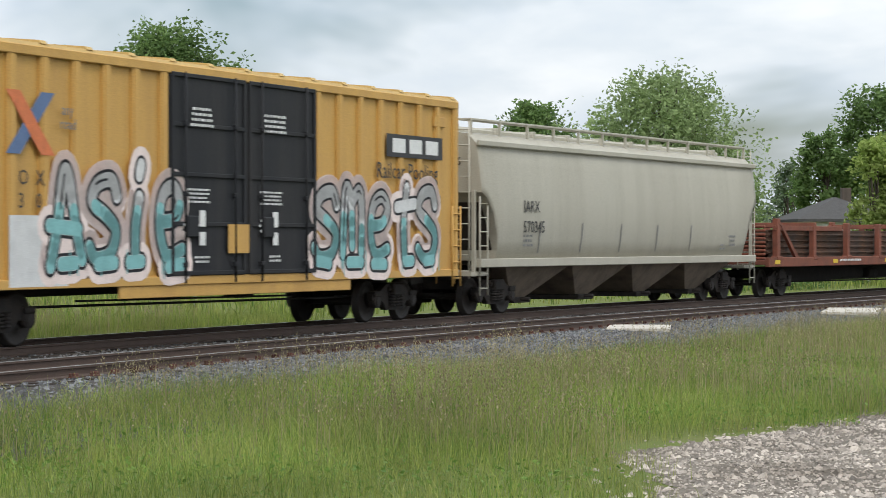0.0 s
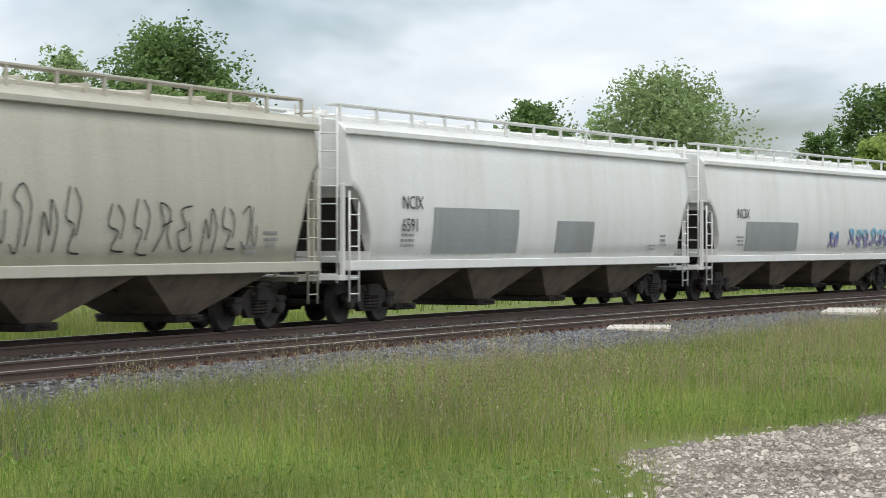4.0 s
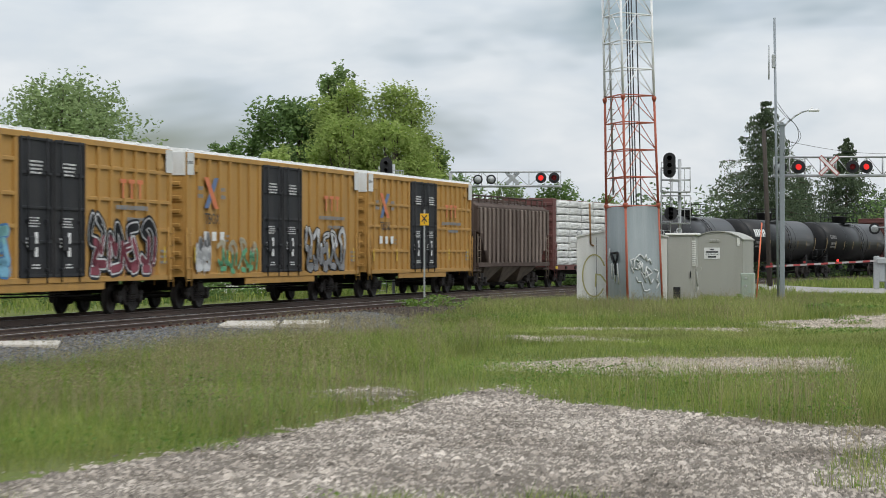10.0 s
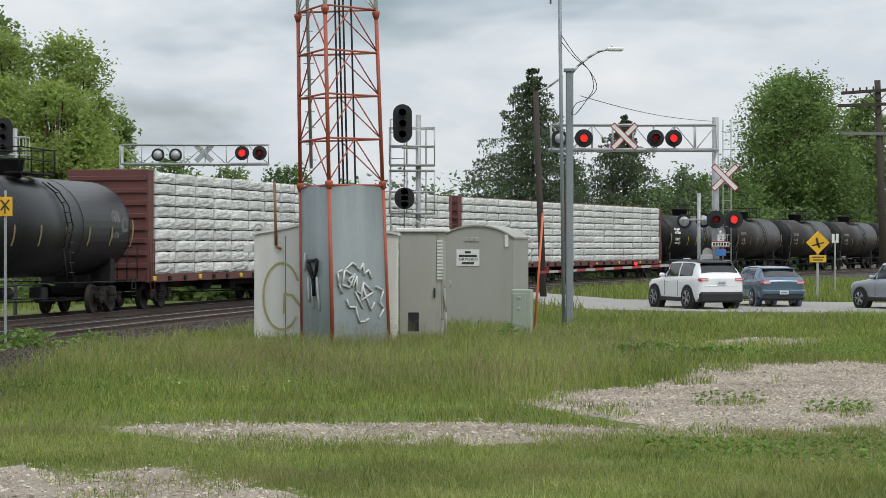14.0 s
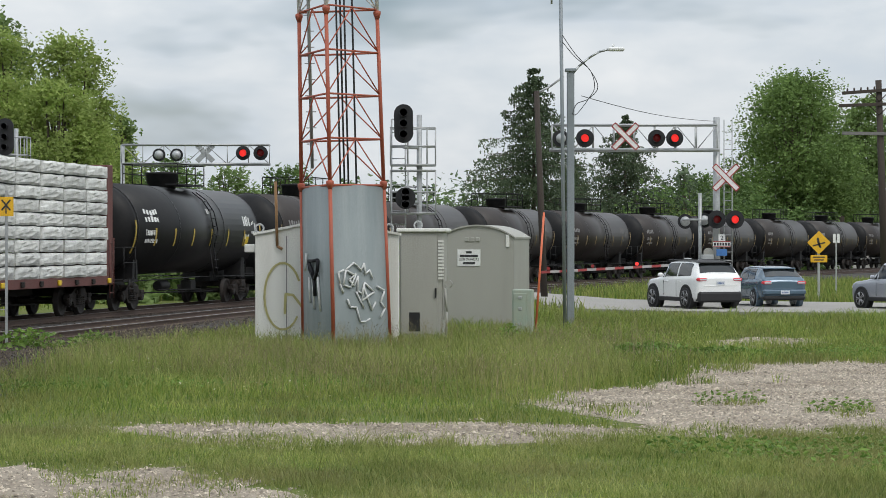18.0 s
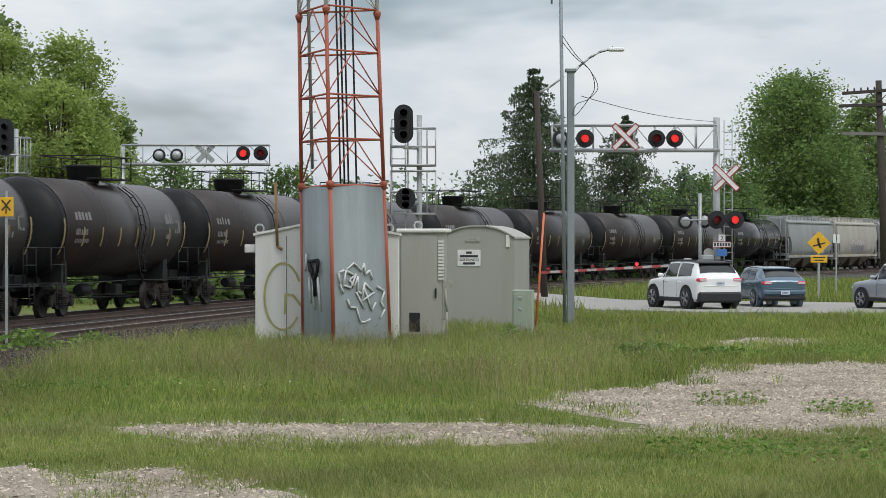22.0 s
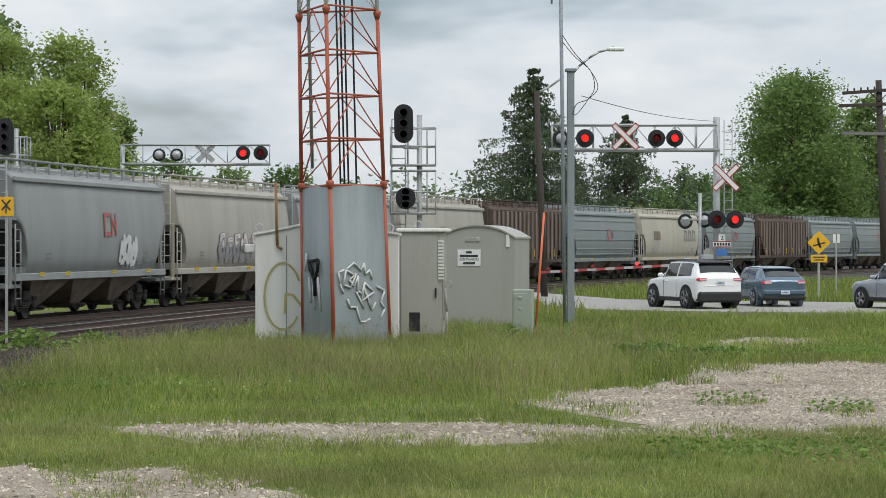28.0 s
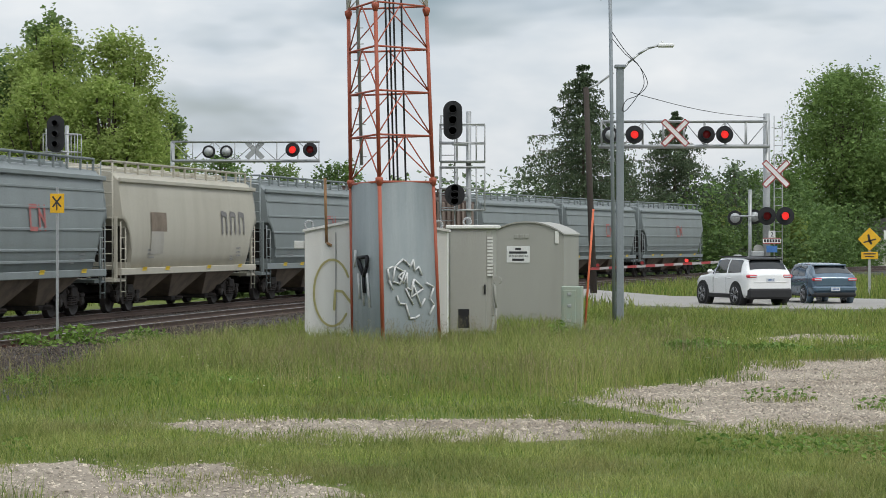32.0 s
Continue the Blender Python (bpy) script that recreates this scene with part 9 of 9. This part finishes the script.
def broadleaf(x, y, h, w, mat, seed, label, trunk=0.28, lobes=16, leaves=9000, size=0.22, low=0.18, lean=0.0, name="tree", ragged_top=1.0, d=None):
    """Trunk with limbs, and a crown of leaf clumps round many lobes."""
    rng = np.random.default_rng(seed)
    t = thing(name, label, "tree", at=pose(x, y, 0))
    d = d or w
    g = Geo()
    tops = []
    base = Vector((0, 0, -0.1))
    fork = Vector((lean * 0.4, 0, h * (low + 0.16)))
    g.tube(base, fork, trunk, 9, trunk * 0.7, False)
    lobes = int(lobes * 2.7)
    for i in range(lobes):
        a, u = rng.uniform(0, 6.28), rng.uniform(0.0, 1.0)
        zz = low + 0.1 + (0.9 - low) * (i + 0.5) / lobes
        prof = math.sin(math.pi * min(1, max(0.0, (zz - low) / (1.02 - low)) ** 0.75)) ** 0.6
        r = prof * (0.3 + 0.7 * math.sqrt(u)) * 0.4
        size_r = (0.45 + 0.85 * rng.random()) * 0.15 * w * max(1.0, 0.4 * h / w) * (0.5 + 0.5 * prof)
        c = Vector((math.cos(a) * r * w + lean * zz, math.sin(a) * r * d, min(h * (zz - 0.02), h - 1.2 * size_r)))
        tops.append((c, size_r))
        if i % 2 == 0 or i > lobes - 4:
            mid = fork.lerp(c, 0.5) + Vector((rng.uniform(-0.3, 0.3), rng.uniform(-0.3, 0.3), h * 0.03))
            g.tube(fork, mid, trunk * 0.42, 6, trunk * 0.24, False)
            g.tube(mid, c, trunk * 0.24, 5, 0.03, False)
    part("trunk", g, M["bark"], t)
    P, S = [], []
    vol = np.array([r for _, r in tops]) ** 2
    tall = min(1.45, max(1.0, h / w / 2.2))
    count = int(leaves * 1.45)
    for (c, r), k in zip(tops, (count * vol / vol.sum()).astype(int)):
        # twigs in small bunches give an uneven outline; broader sprays fill the inside
        m = max(6, k // 7)
        q = rng.normal(0, 1, (m, 3))
        q /= np.linalg.norm(q, axis=1)[:, None]
        q *= (rng.uniform(0.02, 1.75, m) ** 0.62)[:, None] * r * np.array([1.15, 1.15, 1.0 * tall]) * ragged_top
        pts = np.repeat(q, k // m, 0)
        pts = pts + rng.normal(0, 0.07 + r * 0.1, pts.shape)
        P.append(pts + np.array(c))
        S.append(rng.uniform(0.6, 1.2, len(pts)) * size * 0.53)
        q = rng.normal(0, 1, (k // 7, 3))
        q /= np.linalg.norm(q, axis=1)[:, None]
        q *= (rng.uniform(0.1, 1.0, len(q)) ** 0.5)[:, None] * r * 0.95
        P.append(q + np.array(c))
        S.append(rng.uniform(0.8, 1.3, len(q)) * size * 0.8)
    P, S = np.concatenate(P), np.concatenate(S)
    k = P[:, 2] > 0.4
    leaf_cards("crown", P[k, 0], P[k, 1], P[k, 2], S[k], mat, "", "", rng, t)
    return t


def spruce(x, y, h, w, mat, seed, label, leaves=5000, name="spruce_tree", low=0.06):
    """Straight stem, whorls of sweeping boughs with hanging curtains of twigs."""
    rng = np.random.default_rng(seed)
    t = thing(name, label, "tree", at=pose(x, y, 0))
    g = Geo().tube((0, 0, -0.1), (0, 0, h * 0.98), 0.22, 8, 0.02, False)
    P, S = [], []
    rows, around = 36, 5
    for i in range(rows):
        u = low + (0.985 - low) * (i + rng.uniform(-0.3, 0.3)) / (rows - 1)
        reach = (w / 2) * max(0.02, 1 - u) ** 0.85 + 0.12
        for k in range(around):
            a = 6.283 * (k + rng.uniform(-0.4, 0.4)) / around + i * 0.7
            L = reach * rng.uniform(0.5, 1.3) * (1.0 if rng.random() < 0.8 else 0.5)
            sag = L * rng.uniform(0.1, 0.26)
            z0 = h * u
            ends = [Vector((math.cos(a) * L * f, math.sin(a) * L * f, z0 + 0.1 * L * f - sag * 2.2 * f * f + sag * 1.1 * f ** 4)) for f in (0.0, 0.4, 0.75, 1.0)]
            for p0, p1 in zip(ends, ends[1:]):
                g.tube(p0, p1, 0.03, 4, 0.014, False)
            n = max(18, int(3.2 * leaves / rows / around * (0.15 + 1.8 * L / (w / 2))))
            f = rng.uniform(0.08, 1.06, n) ** 0.8
            spread = 0.03 * L + 0.11 * L * np.sin(np.clip(f, 0, 1) * 2.6)
            side = rng.normal(0, 1, n) * spread
            hang = np.abs(rng.normal(0, 1, n)) * (0.1 + 0.15 * L * (0.35 + 0.65 * (np.sin(f * 23 + k) > 0)))
            pz = z0 + 0.1 * L * f - sag * 2.2 * f ** 2 + sag * 1.1 * f ** 4 - hang + rng.normal(0, 0.05, n)
            P.append(np.stack([math.cos(a) * L * f - math.sin(a) * side, math.sin(a) * L * f + math.cos(a) * side, pz], 1))
            S.append(rng.uniform(0.04, 0.085, n) * (1 + 0.0035 * y))
    part("trunk", g, M["bark"], t)
    P, S = np.concatenate(P), np.concatenate(S)
    leaf_cards("crown", P[:, 0], P[:, 1], P[:, 2], S, mat, "", "", rng, t, 1.6)
    return t


def bushes(name, spots, mat, label, seed, leaves=160, size=0.3):
    """A row of far shrubs and low trees, one sheet of leaves."""
    rng = np.random.default_rng(seed)
    X = []
    for x, y, w, h in spots:
        n = int(leaves * w * h / 4)
        m = max(5, n // 14)
        q = rng.normal(0, 1, (m, 3))
        q /= np.linalg.norm(q, axis=1)[:, None]
        q[:, 2] = np.abs(q[:, 2])
        q *= rng.uniform(0.4, 1.08, (m, 1)) * np.array([w / 2, w / 3, h])
        pts = np.repeat(q, n // m, 0) + rng.normal(0, 0.13 * min(w, h), ((n // m) * m, 3))
        X.append(pts + np.array([x, y, 0.0]))
    P = np.concatenate(X)
    P[:, 2] = np.abs(P[:, 2])
    leaf_cards(name, P[:, 0], P[:, 1], P[:, 2], rng.uniform(0.6, 1.3, len(P)) * size, mat, label, "bushes", rng)


def build_trees():
    # the wood's edge behind the tracks
    broadleaf(-57.5, 76.5, 13.9, 9.6, M["leaf_dark"], 1, "tall dark green ash tree with an open crown", 0.35, 30, 15000, 0.27, 0.3)
    words = {"leaf_silver": "pale green feathery tree at the wood's edge", "leaf_mid": "dense mid green tree at the wood's edge", "leaf_dark": "darker green tree at the wood's edge"}
    for i, (x, y, h, w, k) in enumerate(((-54.6, 52.1, 9.9, 6.0, "leaf_mid"), (-51.5, 51.0, 9.4, 6.0, "leaf_mid"), (-52.8, 56.9, 10.7, 5.0, "leaf_silver"), (-47.3, 50.5, 8.3, 5.6, "leaf_mid"), (-46.8, 54.9, 8.8, 6.2, "leaf_mid"), (-46.0, 59.4, 9.1, 6.0, "leaf_mid"),
                                         (-44.2, 58.6, 7.4, 5.0, "leaf_mid"), (-44.3, 62.3, 7.6, 4.2, "leaf_mid"), (-44.3, 64.6, 5.4, 2.8, "leaf_mid"), (-50.0, 59.0, 9.6, 6.0, "leaf_mid"))):
        broadleaf(x, y, h, w, M[k], 30 + i, words[k], 0.22, 24, 8500, 0.25, 0.0)
    # the gap and the broad maple
    broadleaf(-46.5, 84.9, 6.6, 4.2, M["leaf_bright"], 8, "bright green bushy tree in the gap", 0.25, 16, 5000, 0.25, 0.0)
    broadleaf(-44.1, 90.0, 8.0, 7.4, M["leaf_bright"], 11, "bright green rounded tree before a darker one", 0.25, 24, 9500, 0.27, 0.0)
    broadleaf(-46.5, 104.5, 11.1, 8.2, M["leaf_dark"], 7, "dark leafy tree with an open top", 0.3, 26, 10500, 0.3, 0.1)
    broadleaf(-36.5, 99.3, 12.3, 12.4, M["leaf_silver"], 9, "broad pale green silver maple tree", 0.4, 44, 21000, 0.27, 0.0)
    broadleaf(-38.6, 87.7, 6.3, 5.0, M["leaf_mid"], 61, "low mid green tree under the maple", 0.2, 18, 6000, 0.26, 0.0)
    broadleaf(-31.6, 92.3, 6.6, 7.0, M["leaf_mid"], 62, "low spreading green tree beside the maple", 0.2, 20, 7000, 0.26, 0.0)
    spruce(-41.3, 80.4, 6.3, 3.4, M["needle_blue"], 10, "small blue spruce before the broad trees", 5000)
    # dark open trees and bright ones before them
    broadleaf(-27.0, 122.4, 12.6, 9.6, M["leaf_dark"], 12, "dark green tree with gaps in its crown", 0.3, 22, 11000, 0.32, 0.28)
    broadleaf(-30.6, 118.7, 9.6, 4.0, M["leaf_dark"], 64, "smaller dark tree with a side bough", 0.22, 10, 2900, 0.3, 0.32)
    broadleaf(-24.6, 128.0, 15.4, 6.4, M["leaf_mid"], 13, "open grey green tree behind bright ones", 0.35, 18, 6500, 0.3, 0.1)
    broadleaf(-18.9, 114.0, 10.6, 6.6, M["leaf_bright"], 14, "bright yellow green tree beyond the train", 0.3, 26, 17500, 0.2, 0.0)
    broadleaf(-22.3, 116.0, 11.2, 8.0, M["leaf_bright"], 15, "bushy bright green tree beyond the train", 0.3, 24, 16000, 0.2, 0.0)
    broadleaf(-19.2, 118.0, 13.3, 7.0, M["leaf_bright"], 16, "tall bright green tree with upright boughs", 0.3, 26, 16500, 0.2, 0.1)
    broadleaf(-22.6, 119.0, 13.6, 6.8, M["leaf_bright"], 19, "tall bright green tree with an open top", 0.3, 22, 13000, 0.2, 0.1)
    broadleaf(-16.9, 121.0, 9.4, 2.4, M["leaf_mid"], 25, "low green tree at the row's end", 0.2, 12, 3500, 0.28, 0.0)
    broadleaf(-39.5, 150.0, 8.6, 5.5, M["leaf_far"], 71, "pale grey green tree, half bare", 0.25, 12, 2200, 0.3, 0.1)
    broadleaf(-36.0, 152.0, 7.2, 5.0, M["leaf_far"], 72, "pale grey green tree, half bare", 0.22, 10, 1800, 0.3, 0.1)
    broadleaf(-20.4, 80.0, 7.4, 3.4, M["leaf_bright"], 73, "bright green bush beside the small house", 0.2, 16, 5000, 0.24, 0.0)
    # the row far behind the tank cars, left of the crossing
    for i, (x, y, h, w, k) in enumerate(((-31.0, 190.0, 10.8, 8.0, "leaf_mid"), (-26.0, 184.0, 10.0, 7.5, "leaf_mid"), (-21.3, 180.0, 9.6, 7.5, "leaf_dark"), (-17.0, 186.0, 9.0, 6.5, "leaf_mid"), (-12.4, 182.0, 8.9, 6.5, "leaf_dark"), (-7.5, 184.0, 7.6, 5.5, "leaf_mid"))):
        broadleaf(x, y, h, w, M[k], 80 + i, "green tree in the row beyond the crossing road" if k == "leaf_mid" else "darker green tree in the row beyond the crossing road", 0.25, 18, 4500, 0.27, 0.0)
    # by the crossing
    spruce(6.2, 160.0, 14.8, 14.5, M["needle"], 17, "tall dark spruce tree by the crossing", 15000)
    spruce(14.3, 183.0, 12.9, 15.0, M["needle"], 18, "dark spruce tree with a sparse top", 13000)
    spruce(10.4, 188.0, 9.6, 11.0, M["needle"], 19, "lower dark spruce tree", 6500)
    broadleaf(35.6, 235.0, 20.2, 15.6, M["leaf_maple"], 20, "large round green maple tree", 0.45, 50, 42000, 0.32, 0.0)
    broadleaf(45.5, 250.0, 18.7, 9.0, M["leaf_mid"], 21, "open grey green tree by the power pole", 0.35, 28, 11000, 0.4, 0.05)
    broadleaf(21.5, 196.0, 8.6, 6.5, M["leaf_dark"], 74, "dark bushy tree behind the crossing mast", 0.25, 16, 6000, 0.28, 0.0)
    broadleaf(28.0, 222.0, 9.5, 7.0, M["leaf_dark"], 75, "dark bushy tree beside the maple", 0.25, 16, 6000, 0.3, 0.0)
    broadleaf(19.8, 190.0, 9.0, 7.0, M["leaf_far"], 22, "thin tree with bare twigs", 0.25, 12, 2500, 0.34, 0.1)
    broadleaf(25.5, 201.0, 5.0, 4.0, M["leaf_bright"], 24, "low bright green tree beyond the crossing", 0.2, 10, 3000, 0.3, 0.0)
    broadleaf(17.9, 186.0, 6.0, 5.0, M["leaf_bright"], 23, "small bright green tree behind the track", 0.2, 12, 4200, 0.28, 0.02)
    rnd = random.Random(4)
    bushes("hedge", [(-62 + i * 2.4 + rnd.uniform(-1, 1), 62 + i * 1.9 + rnd.uniform(-2, 2), rnd.uniform(3, 6), rnd.uniform(1.6, 3.4)) for i in range(26)], M["leaf_mid"], "green hedge and undergrowth behind the tracks", 31)
    bushes("distant_woods", [(-95 + i * 7.0 + rnd.uniform(-2, 2), 225 + rnd.uniform(-12, 12) + max(0, i - 14) * 15.0, rnd.uniform(9, 15), rnd.uniform(5, 8.5)) for i in range(32)], M["leaf_far"], "distant line of hazy green woods", 32, 120, 0.3)
    bushes("crossing_hedge", [(-8 + i * 2.2 + rnd.uniform(-1, 1), 180 + max(0.0, i * 2.2 - 24) * 2.3 + rnd.uniform(-3, 3), rnd.uniform(4, 7), rnd.uniform(3.5, 6.8)) for i in range(26)], M["leaf_dark"], "dark green undergrowth behind the crossing", 33, 230, 0.2)
    spots = []
    for i in range(26):
        x, y, _ = on_line(58 + i * 1.9, -rnd.uniform(9.0, 12.5))
        spots.append((x, y, rnd.uniform(2.0, 3.4), rnd.uniform(0.7, 1.6)))
    bushes("trackside_shrubs", spots, M["leaf_dark"], "low dark green shrubs beyond the tracks", 36, 220, 0.12)
    bushes("left_wood", [(-66 + i * 2.0 + rnd.uniform(-1, 1), 40 + i * 1.6 + rnd.uniform(-1.5, 1.5), rnd.uniform(5, 7), rnd.uniform(4.5, 6.5)) for i in range(12)], M["leaf_mid"], "thicket of dense green trees", 34, 150, 0.3)


def house(x, y, turn, w, d, h, roof_h, label, name="house"):
    t = thing(name, label, "house", at=pose(x, y, 0, 0, 0, turn))
    part("wall", Geo().box(-w / 2, w / 2, -d / 2, d / 2, 0, h, 0.01), M["cab_white"], t)
    a, b, r = w / 2 + 0.4, d / 2 + 0.4, max(0.3, (d - w) / 2)
    g = Geo().add([(-a, -b, h), (a, -b, h), (a, b, h), (-a, b, h), (0, -r, h + roof_h), (0, r, h + roof_h), (-a, -b, h - 0.14), (a, -b, h - 0.14), (a, b, h - 0.14), (-a, b, h - 0.14)],
                  [(0, 1, 4), (1, 2, 5, 4), (2, 3, 5), (3, 0, 4, 5), (0, 6, 7, 1), (1, 7, 8, 2), (2, 8, 9, 3), (3, 9, 6, 0), (6, 9, 8, 7)])
    part("roof", g, M["shingle"], t, "dark grey shingle roof")
    part("chimney", Geo().box(0.4, 0.9, -0.3, 0.2, h + 0.3, h + roof_h + 0.5, 0.02), M["bark"], t)
    for k in (-0.25, 0.25):
        win = part("window", Geo().box(k * w - 0.5, k * w + 0.5, -d / 2 - 0.05, -d / 2, 1.2, 2.3), M["tower_white"], t)
        part("pane", Geo().box(k * w - 0.42, k * w + 0.42, -d / 2 - 0.07, -d / 2 - 0.05, 1.28, 2.22), M["car_glass"], win)
    for k in (-0.3, 0.2):
        win = part("window", Geo().box(w / 2, w / 2 + 0.05, k * d - 0.5, k * d + 0.5, 1.2, 2.3), M["tower_white"], t)
        part("pane", Geo().box(w / 2 + 0.05, w / 2 + 0.07, k * d - 0.42, k * d + 0.42, 1.28, 2.22), M["car_glass"], win)


M["shingle"] = paint("shingle", (0.075, 0.072, 0.07), 0.9, spots=(0.05, 0.045, 0.042), scale=4.0, bump=0.4, fine=12.0, spec=0.2)
build_trees()
house(-24.4, 90.0, 25, 4.6, 5.6, 3.3, 1.2, "small white house with a grey roof behind trees")
house(39.0, 231.0, -10, 9.0, 8.0, 3.0, 1.9, "pale house beyond the crossing")


# ---- what moves ----
def motions():
    times = [0.8 * i for i in range(41)]
    for car, s0, s1 in TRAIN:
        walk(car, [(t, car_pose((s0 + s1) / 2, (s1 - s0) / 2, t)) for t in times])
    x, y, z, turn = SUV_AT
    a = radians(turn)
    walk(suv, [(t, pose(x + d * math.sin(a), y - d * math.cos(a), z, 0, 0, turn)) for t, d in SUV_BACK])


motions()
